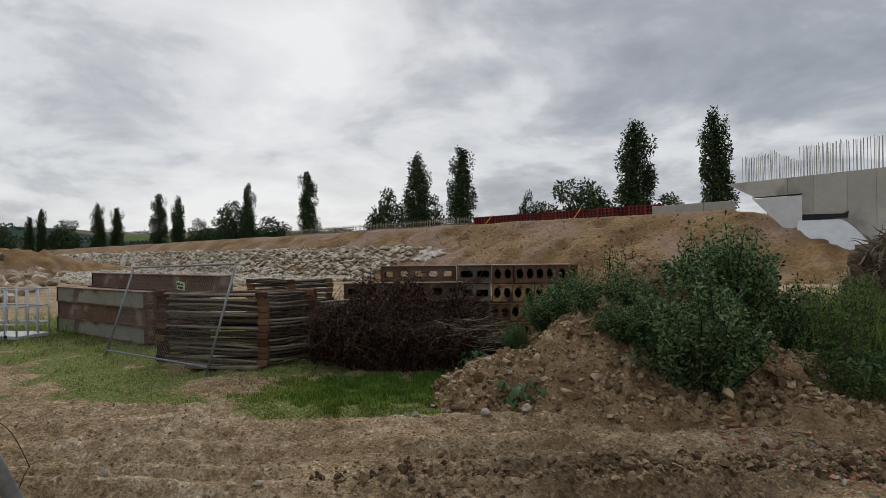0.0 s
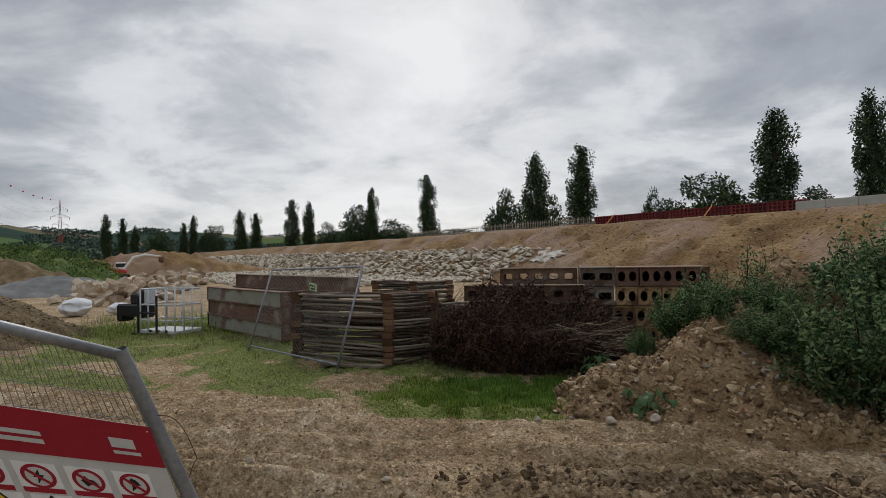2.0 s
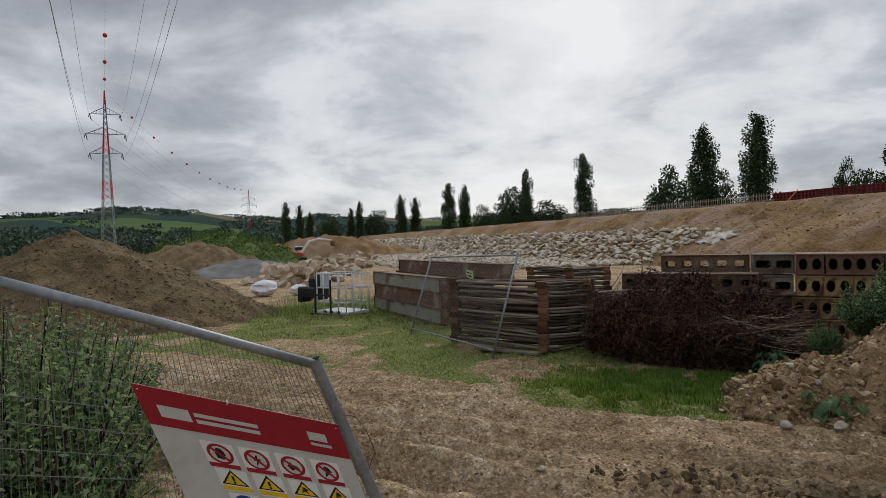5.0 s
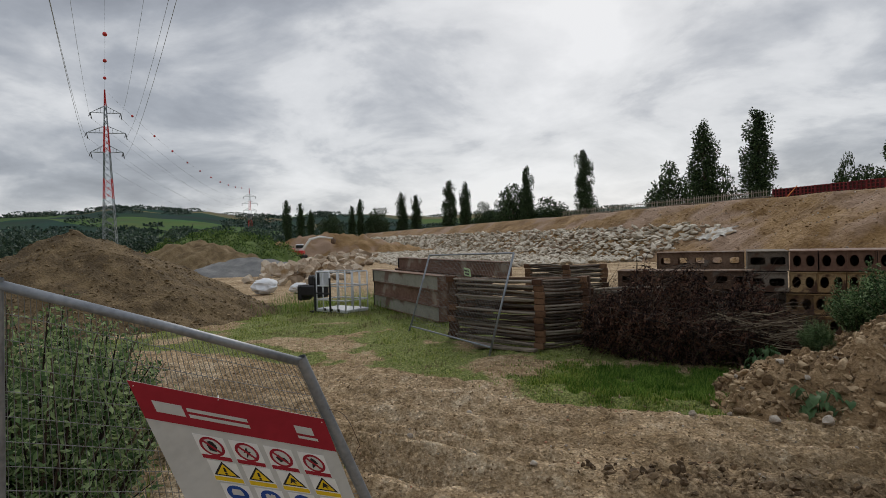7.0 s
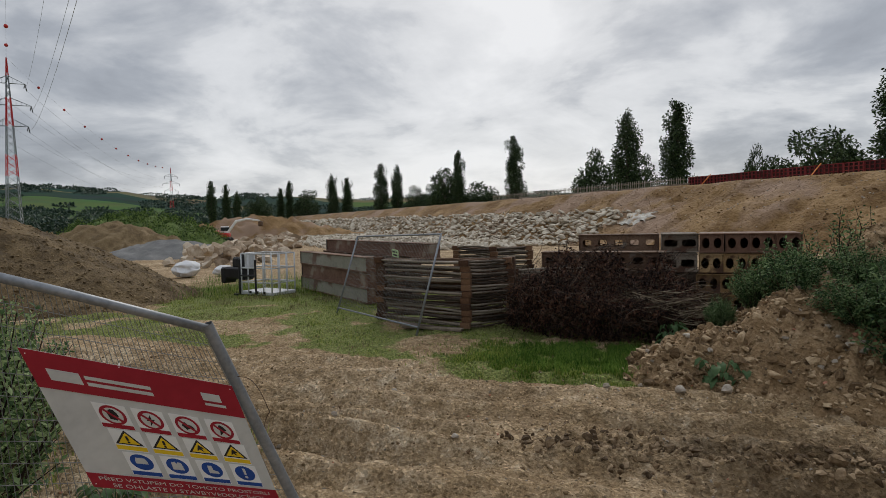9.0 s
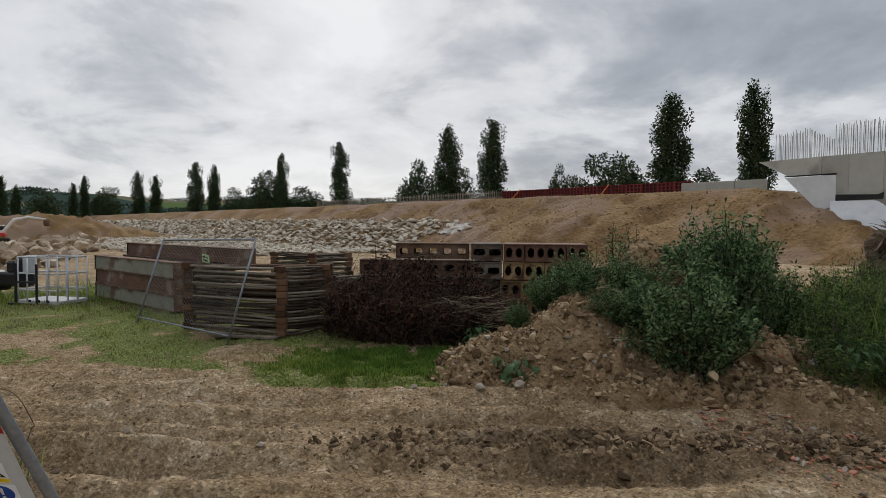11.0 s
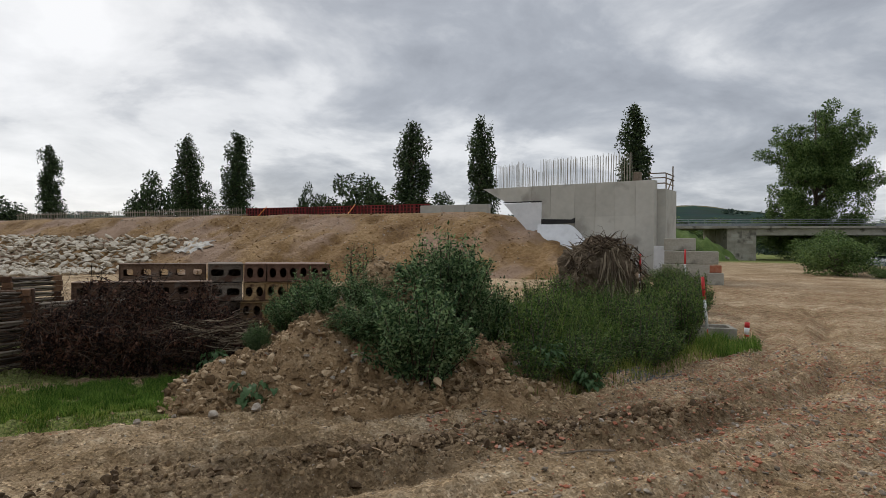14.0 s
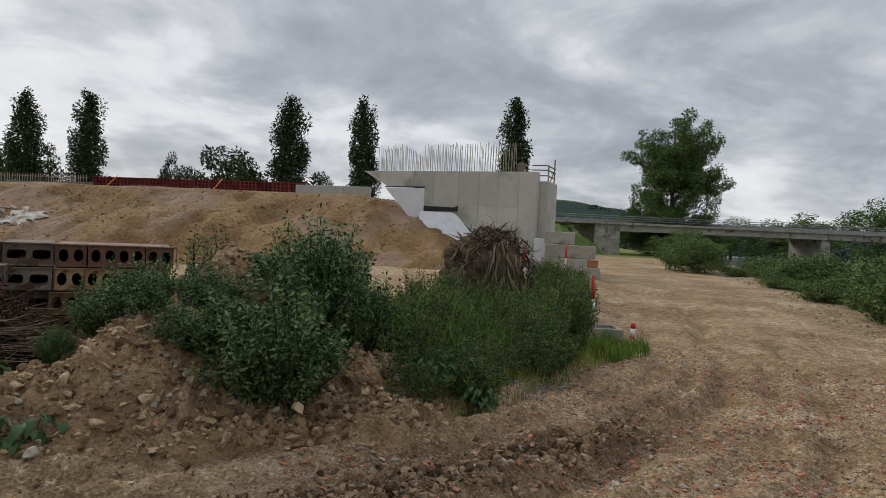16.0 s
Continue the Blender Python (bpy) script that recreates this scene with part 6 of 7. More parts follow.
GW = "tall weeds beside the road"
wA = bush("tall_weed", "tall feathery green weeds at the road bend", 1.30, 0.55, 70, 0.021, 80, "weed", 5, GW, "weeds", 1.1, 3.2)
wB = bush("tall_weed", "dark green leafy weeds at the road bend", 1.15, 0.55, 55, 0.026, 75, "weed", 6, GW, "weeds", .9, 2.4)
spots = []
r_ = random.Random(9)
for k in range(400):
    x, y = r_.uniform(4.9, 12.2), r_.uniform(7.2, 13.2)
    front = 7.45 + max(0, x - 5.2) * .36
    back = 9.8 + (x - 5) * .5
    if front < y < back + 1.2 and not (y / x < .99 and y < 11.6) and all((x - a) ** 2 + (y - b) ** 2 > .30 for a, b in spots):
        spots.append((x, y))
for k, (x, y) in enumerate(spots[:72]):
    src = (wA, wB)[k % 2]
    edge = min(1.0, (y - 7.2 - max(0, x - 5.2) * .36) / 0.9)
    sc = (0.55 + .45 * edge) * r_.uniform(.62, 1.22)
    if k < 2:
        src.matrix_basis = pose(x, y, ground_h(x, y), 0, 0, 40 * k)
    else:
        copy_thing(src, pose(x, y, ground_h(x, y), 0, 0, 47 * k)).scale = (1.0, 1.0, sc)
for k, (x, y, s) in enumerate(((15.0, 14.8, .9), (16.2, 16.4, .9), (13.6, 13.5, .9), (13.0, 14.6, 1.0), (17.2, 18.2, .9), (11.4, 15.2, 1.0), (9.4, 15.4, 1.0), (12.4, 16.6, 1.0), (18.4, 20.4, .8), (19.6, 21.2, .8), (7.6, 14.2, .8), (14.3, 16.0, 1.0))):
    copy_thing((wA, wB)[k % 2], pose(x, y, ground_h(x, y), 0, 0, 61 * k)).scale = (1.15, 1.15, s)


def rosette(label, n, size, seed, group):
    """Broad leaves on stalks round one root."""
    r = random.Random(seed)
    t = thing("broadleaf_weed", label, "weed", group=group)
    for k in range(n):
        a = k * 2.39996
        q = size * (.35 + .65 * math.sqrt((k + .5) / n))
        hgt = size * r.uniform(.15, 1.0)
        c = Vector((math.cos(a) * q * .8, math.sin(a) * q * .8, hgt))
        o = Vector((math.cos(a), math.sin(a), -.35)).normalized()
        sd = Vector((-math.sin(a), math.cos(a), 0))
        L, Wd = size * r.uniform(.28, .6), size * r.uniform(.11, .22)
        bm = bmesh.new()
        tube(bm, [(0, 0, -.03), c * .6 + Vector((0, 0, .05 * size)), c], size * .016, 4)
        rows = []
        for i in range(6):
            f = i / 5
            ww = Wd * math.sin(math.pi * min(1, f * .86 + .12)) ** .8
            mid = c + o * L * f + Vector((0, 0, .10 * size * math.sin(f * 2.5) - .12 * size * f * f))
            rows.append([bm.verts.new(mid - sd * ww + Vector((0, 0, .05 * size * (1 + .6 * math.sin(i * 2.1))))), bm.verts.new(mid), bm.verts.new(mid + sd * ww + Vector((0, 0, .05 * size * (1 + .6 * math.cos(i * 2.3)))))])
        for r0, r1 in zip(rows, rows[1:]):
            for j in range(2):
                bm.faces.new((r0[j], r0[j + 1], r1[j + 1], r1[j]))
        part("leaf", bm, "burdock", t, smooth=True)
    return t


GR = "broad-leaved weeds"
ra = rosette("low broad-leaved green weed at the foot of the mound", 52, 0.32, 4, GR)
ra.matrix_basis = pose(0.95, 7.78, ground_h(.95, 7.78)) @ Matrix.Diagonal((.85, .85, 1.25, 1))
copy_thing(ra, pose(1.25, 7.8, ground_h(1.25, 7.8), 0, 0, 60)).scale = (.8, .8, 1.1)
copy_thing(ra, pose(5.35, 7.75, 0.30, 0, 0, 130)).scale = (.9, .9, 1.1)
copy_thing(ra, pose(3.5, 9.3, mound_h(3.5, 9.3), 0, 0, 20)).scale = (.6, .6, .9)
copy_thing(ra, pose(0.45, 9.75, 0.0, 0, 0, 75)).scale = (.7, .7, 1.4)
copy_thing(ra, pose(5.9, 7.35, 0.0, 0, 0, 200)).scale = (.7, .7, .9)

# thicket behind the near fence
GN = "thicket by the fence"
nA = bush("thicket_bush", "dense green nettle thicket behind the mesh fence", 1.75, 0.95, 150, 0.029, 135, "nettle", 31, GN, length=2.0)
nA.matrix_basis = pose(-4.3, 2.15, 0)
copy_thing(nA, pose(-5.4, 3.2, 0, 0, 0, 80)).scale = (1.0, 1.0, .9)
copy_thing(nA, pose(-4.6, 1.0, 0, 0, 0, 150)).scale = (1.0, 1.0, .85)
copy_thing(nA, pose(-3.5, 1.25, 0, 0, 0, 210)).scale = (.7, .7, .55)
copy_thing(nA, pose(-6.6, 4.0, 0, 0, 0, 300)).scale = (.9, .9, .75)
for x, y, s in ((-3.0, 1.6, 1.3), (-3.3, 2.5, .9), (-3.7, 3.2, .7), (-2.9, 2.2, .6), (-5.2, 4.4, .8)):
    copy_thing(ra, pose(x, y, ground_h(x, y), 0, 0, 90 * x)).scale = (s, s, s)

# shrubs on the river bank
GS = "river bank shrubs"
sA = bush("bank_shrub", "leafy green shrub on the river bank", 2.2, 1.7, 80, 0.085, 60, "treeleaf", 41, GS)
k = 0
for q in range(16):
    for o in (1.2, 3.6):
        f = q / 15
        x, y = 22 + 22 * f + o * .65 + rnd.uniform(-.8, .8), 10.4 + 19 * f - o * .76 + rnd.uniform(-.8, .8)
        sc = rnd.uniform(.75, 1.25) * (0.6 if o < 2 else 1.15)
        m = pose(x, y, ground_h(x, y) - .1, 0, 0, 70 * k)
        if k == 0:
            sA.matrix_basis = m
        else:
            copy_thing(sA, m).scale = (sc, sc, sc * rnd.uniform(.42, .72))
        k += 1
for x, y, s in ((50, 37, 1.5), (52.5, 38, 1.5), (55, 41, 1.4), (58, 62, 1.3), (62, 66, 1.5), (52, 68, 1.6), (48, 66, 1.4), (44, 60, 1.2), (41, 55, 1.0)):
    copy_thing(sA, pose(x, y, ground_h(x, y) - .2, 0, 0, 33 * x)).scale = (s, s, s * .72)


# ---- grass ----
def blades(name, spots, mat, label, seed, wid=0.007):
    r = random.Random(seed)
    vs, fs = [], []
    for (x, y, z, h) in spots:
        a = r.uniform(0, math.tau)
        dx, dy = math.cos(a), math.sin(a)
        bend = h * r.uniform(.1, .6)
        b = r.uniform(0, math.tau)
        bx, by = math.cos(b) * bend, math.sin(b) * bend
        w = wid * r.uniform(.7, 1.5)
        i = len(vs)
        vs += [(x - dx * w, y - dy * w, z - .01), (x + dx * w, y + dy * w, z - .01), (x + bx * .4 + dx * w * .7, y + by * .4 + dy * w * .7, z + h * .6), (x + bx * .4 - dx * w * .7, y + by * .4 - dy * w * .7, z + h * .6), (x + bx, y + by, z + h)]
        fs += [(i, i + 1, i + 2, i + 3), (i + 3, i + 2, i + 4)]
    return tagged(new(name, mesh_from(name, vs, fs, mat)), label, "grass", kind="stuff")


r_ = random.Random(77)
lush, sparse, dry, deepgreen = [], [], [], []
for k in range(150000):
    x, y = r_.uniform(-3.6, 0.95), r_.uniform(7.2, 10.0)
    deep = smooth01(-3.3, -1.2, x + .8 * fbm(x, y, 1.2, 3, 1.0)) * smooth01(7.3, 8.3, y + .5 * fbm(x, y, 1.7, 3, 19.0) + .12 * x)
    tuft = smooth01(-.25, .3, fbm(x, y, 2.6, 3, 23.0) + .25 * deep)
    if r_.random() < grass_cover(x, y) * (.12 + .88 * deep) * tuft:
        (deepgreen if r_.random() < .25 + .75 * deep else lush).append((x, y, ground_h(x, y), r_.uniform(.02, .075) * (.7 + .9 * deep * tuft)))
for k in range(95000):
    x, y = r_.uniform(-14.5, 0.8), r_.uniform(7.0, 18)
    g = grass_cover(x, y)
    if r_.random() < g ** 1.5 * .8 * smooth01(-.25, .2, fbm(x, y, 1.6, 3, 14.0) + .08):
        n = fbm(x, y, .8, 3, 4.0)
        (sparse if n > -.12 else dry).append((x, y, ground_h(x, y), r_.uniform(.015, .06) * (1 + 1.3 * smooth01(11, 15, y))))
for k in range(5000):   # taller tufts round the beams and the basket
    x, y = r_.uniform(-15.5, -8), r_.uniform(13.4, 19.5)
    if fbm(x, y, .5, 2, 8.0) > -.05 and (x < -12 or y > 15.6):
        deepgreen.append((x, y, 0, r_.uniform(.15, .5)))
for k in range(7000):   # verge round the manhole
    x, y = r_.uniform(9.6, 12.0), r_.uniform(8.2, 11.4)
    if (x - 10.9) ** 2 / 1.3 + (y - 9.75 - (x - 10.9) * .3) ** 2 / .8 < 1:
        deepgreen.append((x, y, ground_h(x, y), r_.uniform(.08, .34)))
for k in range(3600):   # verge round the manhole and along the weeds
    q = r_.random() * .87
    x, y = 4.6 + 7.6 * q, 7.2 + 2.9 * q ** 1.15 + r_.uniform(-.25, .8)
    if x > 9.5 or r_.random() < .6:
        lush.append((x, y, ground_h(x, y), r_.uniform(.08, .32)))
for k in range(1800):
    x, y = r_.uniform(-5.8, -3.1), r_.uniform(.8, 4.6)
    if fbm(x, y, .9, 2, 3.0) > 0.0:
        lush.append((x, y, ground_h(x, y), r_.uniform(.05, .3)))
blades("green_grass", lush, "grass", "green grass tufts on the yard and verges", 1, .005)
blades("deep_grass", deepgreen, "lushgrass", "deep green grass along the brush heap", 9, .0036)
blades("short_grass", sparse, "grass", "short sparse turf on the yard", 2, .0045)
blades("dry_grass", dry, "drygrass", "short dry yellowish turf on the yard", 3, .006)
tall = []
for k in range(60000):
    x, y = r_.uniform(4.9, 12.0), r_.uniform(7.2, 13.2)
    front = 7.4 + max(0, x - 5.2) * .36
    if front + .45 < y < 11.0 + (x - 5) * .5 and not (y / x < 1.0 and y < 11.4) and len(tall) < 3000 and fbm(x, y, .9, 2, 16.0) > -.12:
        edge = min(1.0, (y - front) / .9)
        tall.append((x, y, ground_h(x, y), (.55 + .95 * r_.random() ** 1.4) * (.45 + .55 * edge) * (1 + .25 * fbm(x, y, .8, 2, 6.0))))
blades("tall_grass", tall, "feather", "tall feathery grass among the weeds", 4, .0045)
# weeds on the berm
r_ = random.Random(15)
spots = []
for k in range(26000):
    a, q = r_.uniform(0, math.tau), math.sqrt(r_.random())
    x, y = -53 + math.cos(a) * 13 * q, 51 + math.sin(a) * 10 * q
    z = berm_h(x, y)
    if z > 0.15 and fbm(x, y, .3, 2, 2.0) > -.35:
        spots.append((Vector((x, y, z + r_.uniform(0, .7))), Vector((0, -.3, 1))))
vs, fs = leaf_cloud(spots, 0.13, r_, 1.8)
tagged(new("berm_weeds", mesh_from("berm_weeds", vs, fs, "weed")), "green weeds covering the soil berm", "weeds", kind="stuff")

# ---- rubble, stones and clods ----
def rubble(name, label, spots, mat, seed, sub=1, flat=.7, kind="stuff", category="rubble"):
    """Many small broken stones in one mesh: spots of (x, y, z, size)."""
    r = random.Random(seed)
    forms = []
    for k in range(7):
        bm = bmesh.new()
        bmesh.ops.create_icosphere(bm, subdivisions=sub, radius=.5)
        cuts = [(Vector((r.gauss(0, 1), r.gauss(0, 1), r.gauss(0, 1))).normalized(), r.uniform(.14, .32)) for _ in range(7)]
        for v in bm.verts:
            v.co *= r.uniform(.72, 1.2)
            for d, h in cuts:
                e = v.co.dot(d)
                if e > h:
                    v.co -= d * (e - h)
        bm.verts.ensure_lookup_table()
        forms.append((np.array([v.co[:] for v in bm.verts]), [[v.index for v in f.verts] for f in bm.faces]))
        bm.free()
    vs, fs = [], []
    for (x, y, z, s) in spots:
        co, fa = forms[r.randrange(7)]
        m = np.array(Euler((r.uniform(0, 6.3), r.uniform(0, 6.3), r.uniform(0, 6.3))).to_matrix())
        c = (co * np.array([1.0, r.uniform(.6, 1), r.uniform(.5, .9)]) * s) @ m.T
        c[:, 2] *= flat
        c += np.array([x, y, z])
        b = len(vs)
        vs += c.tolist()
        fs += [tuple(b + i for i in f) for f in fa]
    return tagged(new(name, mesh_from(name, vs, fs, mat)), label, category, kind=kind)


r_ = random.Random(31)


def on_mound(n, lo, hi, clear=True):
    out = []
    while len(out) < n:
        x, y = r_.uniform(-.3, 5.4), r_.uniform(6.9, 10.6)
        z = mound_h(x, y)
        if z > ground_h(x, y) + .01:
            out.append((x, y, z + .004, lo + (hi - lo) * r_.random() ** 3))
    return out


def on_bank(n, lo, hi, s0, s1):
    out = []
    for _ in range(n):
        s, w = r_.uniform(s0, s1), r_.uniform(-.3, 8.2)
        z = bank_h(s, w)
        if z > 0.1:
            out.append((*bank_xy(s, w), z, lo + (hi - lo) * r_.random() ** 3))
    return out


def on_heap(n, lo, hi):
    out = []
    while len(out) < n:
        x, y = r_.uniform(-24, -12), r_.uniform(7, 18)
        z = heapL(x, y)
        if z > 0.03:
            out.append((x, y, z, lo + (hi - lo) * r_.random() ** 3))
    return out


rubble("bank_clod", "lumps of soil on the embankment slope", on_bank(5500, .04, .30, -8, 40), "bank", 11)
rubble("bank_rubble", "scattered stones on the embankment slope", on_bank(2600, .03, .22, -8, 32), "stone", 12)
rubble("heap_clod", "lumps of soil on the large heap", on_heap(7000, .03, .2), "heapsoil", 13)
rubble("mound_rubble", "small stones and lumps of soil on the mound", on_mound(520, .02, .12), "stone", 1)
rubble("mound_clod", "lumps of brown soil on the mound", on_mound(9000, .015, .15), "mud", 2)
rubble("mound_lump", "large broken lumps of brown soil on the mound", on_mound(1500, .07, .25), "mud", 8, 2, .8)
rubble("brick_rubble", "bits of broken red brick on the mound", on_mound(150, .02, .10), "brickbit", 3)
peb, red, clod, pale = [], [], [], []
fines = []
while len(fines) < 24000:
    x, y = r_.uniform(-9, 13), 2.7 + 7.5 * r_.random() ** 1.3
    o, s = road_offset(x, y)
    if -4.6 < o < 3.0:
        fines.append((x, y, ground_h(x, y) + .003, .010 + .06 * r_.random() ** 3.2))
rubble("road_grit", "crumbs of soil and grit on the dirt track", fines, "clod", 21, 1, .7)
while len(peb) < 6000:
    x, y = r_.uniform(-9, 14), r_.uniform(2.6, 13)
    o, s = road_offset(x, y)
    if -4.5 < o < 2.6 and r_.random() < .35 + .65 * smooth01(-2, 6, x):
        (red if r_.random() < .10 + .34 * smooth01(3, 7, x) else peb).append((x, y, ground_h(x, y) + .004, .012 + .05 * r_.random() ** 3))
ridge = []
while len(ridge) < 3200:
    x, y = r_.uniform(-1.4, 8), r_.uniform(4.3, 7.2)
    o, s = road_offset(x, y)
    if r_.random() < smooth01(-1.4, .6, x) * (1 - smooth01(5.2, 7.6, x)) * math.exp(-((o - .1 - .12 * fbm(x, y, .6, 2, 3.0)) / .24) ** 2) * (.35 + .65 * smooth01(-.1, .3, fbm(x, y, .7, 2, 13.0) + .1)):
        ridge.append((x, y, ground_h(x, y) + .01, .02 + .11 * r_.random() ** 2.4))
rubble("mud_clod", "dark crumbled clods along the muddy rut", ridge, "ridge", 22, 1, .85)
for k in range(420):
    x, y, z, s = ridge[r_.randrange(len(ridge))]
    ridge.append((x + r_.gauss(0, .08), y + r_.gauss(0, .08), z + .01, .08 + .11 * r_.random() ** 1.5))
rubble("mud_lump", "larger lumps of churned mud along the rut", ridge[-420:], "ridge", 23, 2, .8)
while len(clod) < 900:
    x, y = r_.uniform(-1.5, 9), r_.uniform(4.3, 7.2)
    o, s = road_offset(x, y)
    if r_.random() < math.exp(-((o - .15) / .55) ** 2):
        clod.append((x, y, ground_h(x, y) - .004, .025 + .12 * r_.random() ** 2.5))
for k in range(900):
    x, y = r_.uniform(-9, 0), r_.uniform(3.2, 9)
    clod.append((x, y, ground_h(x, y) + .004, .015 + .06 * r_.random() ** 3))
for k in range(260):
    x, y = 7.4 + r_.gauss(0, .35), 8.0 + r_.gauss(0, .18)
    pale.append((x, y, ground_h(x, y) + .01, r_.uniform(.03, .09)))
for k in range(160):
    x, y = 9.6 + r_.gauss(0, .7), 4.6 + r_.gauss(0, .6)
    pale.append((x, y, ground_h(x, y) + .005, r_.uniform(.02, .06)))
for k in range(9500):
    x, y = r_.uniform(3.0, 14), r_.uniform(2.6, 9.5)
    o, s = road_offset(x, y)
    if -4.6 < o < 1.6 and fbm(x, y, .8, 2, 21.0) > -.1:
        (red if r_.random() < .58 else peb).append((x, y, ground_h(x, y) + .008, .03 + .10 * r_.random() ** 2.4))
for k in range(600):
    s = r_.uniform(20, 60)
    x, y = 30 + (s - 40) * .76 + r_.gauss(0, .5) + 3, 20 + (s - 40) * .65 + r_.gauss(0, .5)
    peb.append((x, y, ground_h(x, y) + .01, r_.uniform(.04, .18)))
rubble("road_pebble", "pebbles trodden into the dirt road", peb, "stone", 4, 1, .6)
rubble("road_brick_bit", "bits of red brick trodden into the dirt road", red, "brickbit", 5, 1, .5)
rubble("soil_clod", "churned clods of damp soil along the rut", clod, "clod", 6, 1, .8)
rubble("grey_gravel", "small spill of grey gravel on the road edge", pale, "gravel", 7, 1, .7)

# larger stones that can be told apart
forms = [rock_mesh("stone", "stone", 400 + k, (1, .8, .75), .8, 3, .6) for k in range(5)]
bricks = [rock_mesh("brick_piece", "brickbit", 420 + k, (1, .7, .6), .8, 2, .3) for k in range(3)]


def lay(x, y, size, me, name, label, group, category, rz):
    z = max(mound_h(x, y), ground_h(x, y)) if (-.3 < x < 5.4 and 6.9 < y < 11) else ground_h(x, y)
    ob = new(name, me)
    ob.matrix_basis = pose(x, y, z + size * .12, r_.uniform(-15, 15), r_.uniform(-15, 15), rz) @ Matrix.Diagonal((size, size, size, 1))
    tagged(ob, label, category, group)


for x, y, s in ((1.55, 7.62, .20), (2.02, 7.72, .16), (3.98, 8.0, .36), (4.75, 7.62, .26), (4.9, 7.75, .2), (2.35, 7.95, .17), (2.5, 7.85, .2), (2.15, 8.1, .14), (.35, 8.6, .18), (.6, 8.2, .15), (1.0, 7.35, .22),
                (2.9, 7.6, .13), (1.3, 8.3, .14), (3.2, 7.45, .12), (.1, 8.75, .14), (1.9, 8.9, .15), (2.7, 10.2, .2), (4.4, 8.6, .2), (.85, 7.95, .12), (1.7, 8.0, .11)):
    lay(x, y, s, r_.choice(forms), "stone", "pale weathered field stone lying on the mound", "stones on the mound", "stone", r_.uniform(0, 360))
for x, y, s in ((2.02, 7.5, .10), (2.45, 8.05, .15), (2.6, 8.15, .13), (2.32, 8.2, .12), (4.45, 7.7, .12), (3.1, 7.9, .10), (1.2, 8.6, .09)):
    lay(x, y, s, r_.choice(bricks), "brick_piece", "broken red brick lying on the mound", "brick pieces", "brick", r_.uniform(0, 360))
for k in range(22):
    lay(2.45 + r_.gauss(0, .3), 8.02 + r_.gauss(0, .2), r_.uniform(.05, .14), r_.choice(bricks) if k % 3 else r_.choice(forms), "brick_piece" if k % 3 else "stone", "broken red brick lying on the mound" if k % 3 else "pale weathered field stone lying on the mound", "brick pieces" if k % 3 else "stones on the mound", "brick" if k % 3 else "stone", r_.uniform(0, 360))
for x, y, s in ((-2.34, 5.51, .13), (-3.13, 5.55, .10), (-2.98, 6.85, .11), (-1.6, 5.2, .10), (-4.6, 5.6, .09), (.5, 7.3, .2), (-.35, 7.35, .12), (.05, 7.42, .10), (-3.4, 4.9, .08), (6.6, 4.4, .09), (4.2, 4.4, .08), (8.4, 6.4, .1)):
    lay(x, y, s, r_.choice(forms), "stone", "small pale stone lying on the dirt track", "stones on the track", "stone", r_.uniform(0, 360))
bm = bmesh.new()
box(bm, (0, 0, 0), (.30, .05, .24), bevel=.012)
for v in bm.verts:
    v.co += noise.noise_vector(v.co * 5) * .03
solo("stone_slab", bm, "stone", "flat pale stone slab leaning at the foot of the mound", "stone", pose(1.28, 7.55, ground_h(1.28, 7.55) + .07, -38, 22, 12))
bm = bmesh.new()
tube(bm, [(0, 0, .02), (.3, .02, .03), (.62, -.02, .02)], .012, 6)
solo("broken_stick", bm, "timber", "pale broken stick lying on the road", "stick", pose(3.95, 4.95, ground_h(4, 4.95), 0, 0, -8))

# quarry boulders at the end of the riprap
bf_ = [rock_mesh("boulder", "boulder", 500 + k, (1.15, .85, .8), .85, 3, .7) for k in range(6)]
line_ = ((-20.5, 25.0), (-23.5, 28.5), (-26, 33), (-27, 38), (-30, 43), (-34, 50), (-40, 60))
for k in range(150):
    f = k / 150 * (len(line_) - 1)
    i = int(f)
    a, b = Vector(line_[i]), Vector(line_[min(i + 1, len(line_) - 1)])
    p = a.lerp(b, f - i) + Vector((r_.gauss(0, 1.1), r_.gauss(0, 1.0)))
    lv = r_.random()
    s = r_.uniform(.6, 1.3) * (1 + .012 * (p.length - 30))
    ob = new("boulder", bf_[r_.randrange(6)])
    ob.matrix_basis = pose(p.x, p.y, .2 + (.6 if lv > .66 else 0), r_.uniform(-30, 30), r_.uniform(-30, 30), r_.uniform(0, 360)) @ Matrix.Diagonal((s, s, s, 1))
    tagged(ob, "rough tan sandstone boulder in a loose pile", "boulder", "boulder pile")

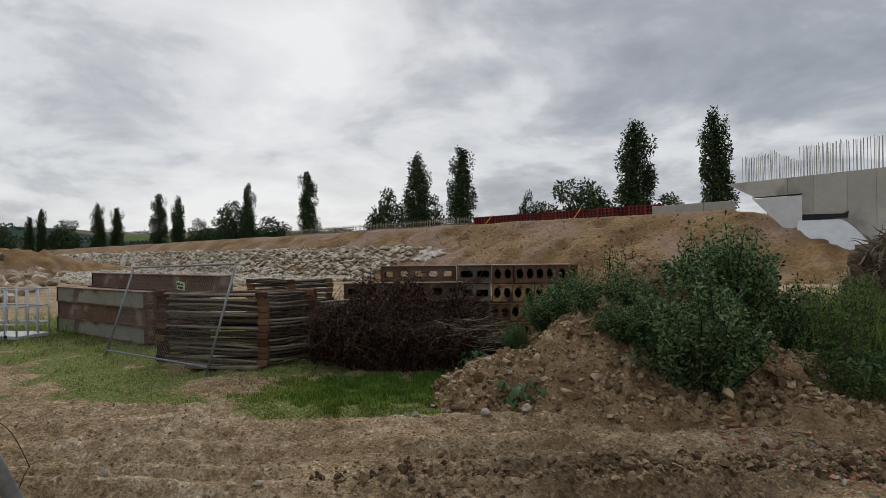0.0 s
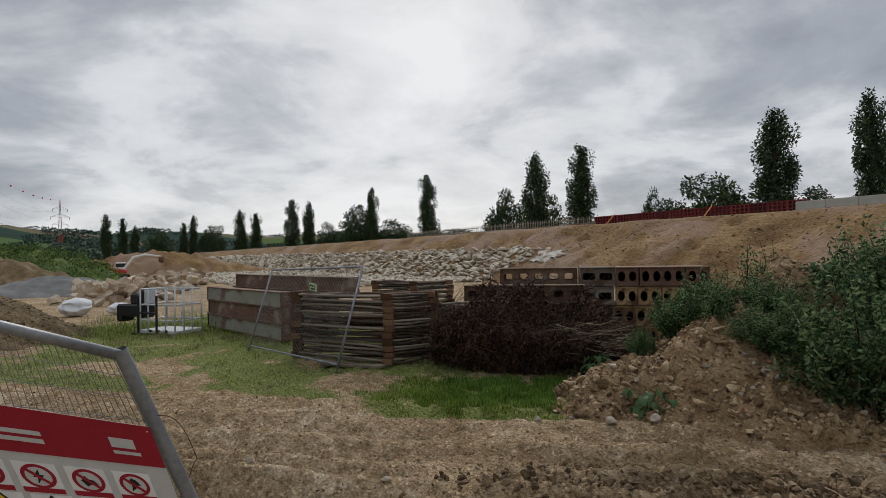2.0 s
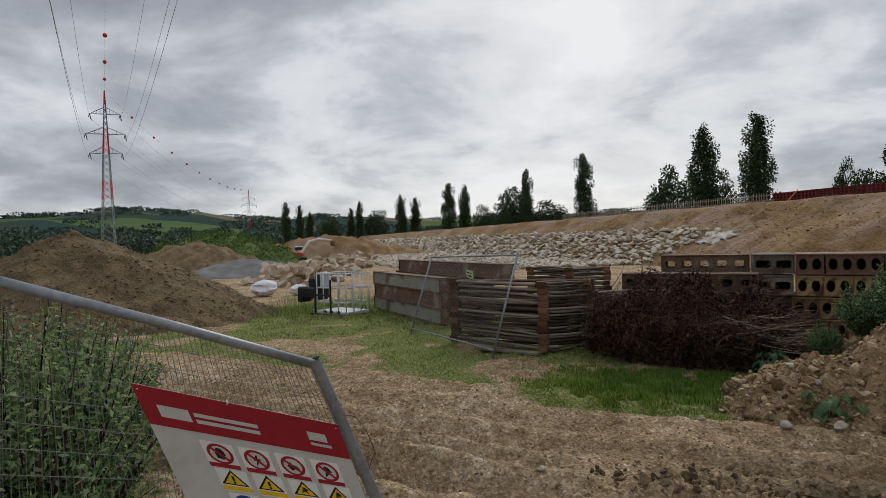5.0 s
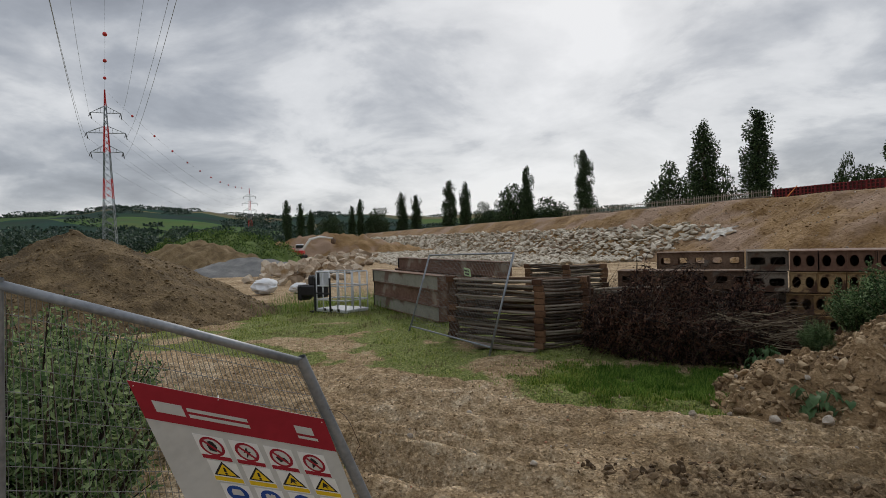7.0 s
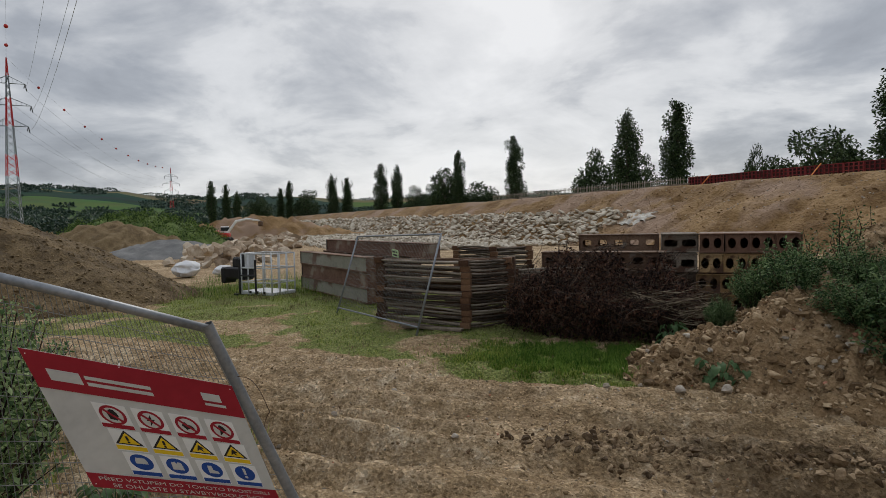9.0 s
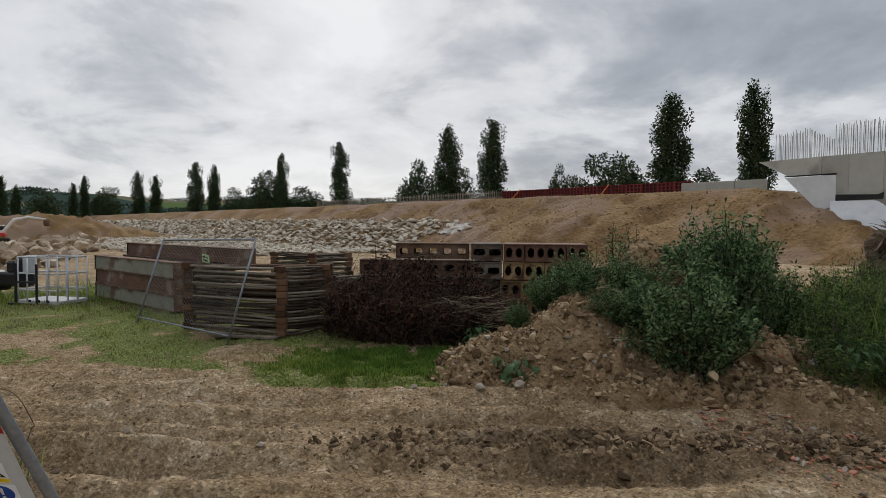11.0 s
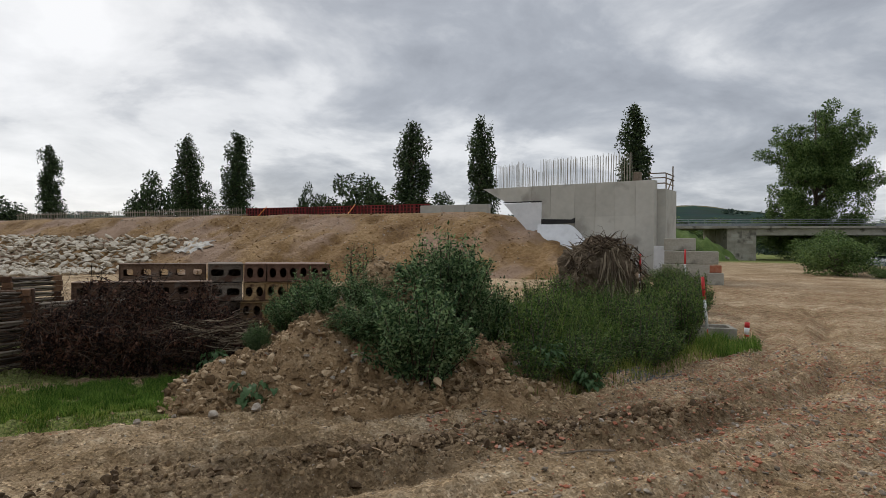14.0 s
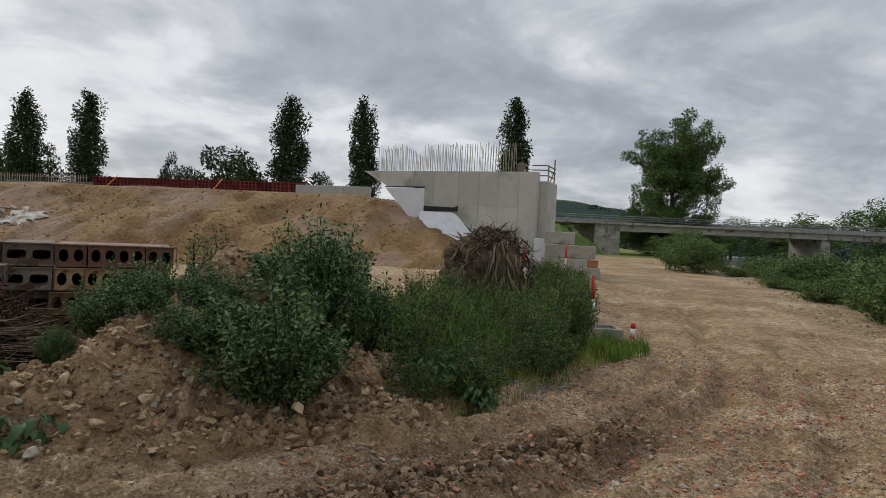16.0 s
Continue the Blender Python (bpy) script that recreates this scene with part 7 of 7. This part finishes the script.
# riprap on the lower slope
rip = thing("riprap", "pale quarry stone riprap on the embankment slope", "riprap")
rf_ = [rock_mesh("riprap_stone", "rock", 600 + k, (1.2, .85, .56), .85, 2, .3) for k in range(8)]
tilt = math.degrees(math.atan(1 / SLOPE))
face = Matrix(((CU.x, CN.x, 0, 0), (CU.y, CN.y, 0, 0), (0, 0, 1, 0), (0, 0, 0, 1)))


def rip_pose(s, w, size):
    x, y = bank_xy(s, w)
    return pose(x, y, max(bank_h(s, w), .05) + .05 + r_.uniform(-.03, .12), r_.uniform(-22, 22) - 20, r_.uniform(-20, 20) - 20, r_.uniform(0, 360)) @ Matrix.Diagonal((size, size * r_.uniform(.7, 1.1), size * r_.uniform(.7, 1.1), 1))


rows = []
s = 17.2
while s < 150:
    st = .52 * (1 + .010 * max(0, s - 34))
    w = 3.3 + .35 * fbm(s, 0.0, .3, 2, 3.0)
    while w < 24.0:
        if s - 17.2 > min(w - 3.3, 5.0) * .75:
            rows.append((s + r_.uniform(-.15, .15), w + r_.uniform(-.12, .12), st * r_.uniform(1.05, 1.75)))
        w += st * (.80 if w < 9 else 1.05)
    s += st
near = [q for q in rows if q[0] < 34][:300]
for q in near:
    piece("riprap_stone", rf_[r_.randrange(8)], rip, rip_pose(*q))
vs, fs = [], []
tabs = [(np.array([v.co[:] for v in me.vertices]), [tuple(p.vertices) for p in me.polygons]) for me in rf_]
rough_ = [rock_mesh("riprap_stone", "rock", 640 + k, (1.3, .95, .62), .85, 1, .3) for k in range(8)]
far_tabs = [(np.array([v.co[:] for v in me.vertices]), [tuple(p.vertices) for p in me.polygons]) for me in rough_]
for q in rows:
    if q in near:
        continue
    co, fa = (tabs if q[0] < 48 and q[1] < 9 else far_tabs)[r_.randrange(8)]
    m = np.array(rip_pose(*q))
    c = co @ m[:3, :3].T + m[:3, 3]
    b = len(vs)
    vs += c.tolist()
    fs += [tuple(b + i for i in f) for f in fa]
ob = new("far_riprap", mesh_from("far_riprap", vs, fs, "rock"))
ob.parent = rip
ob["kind"] = "stuff"
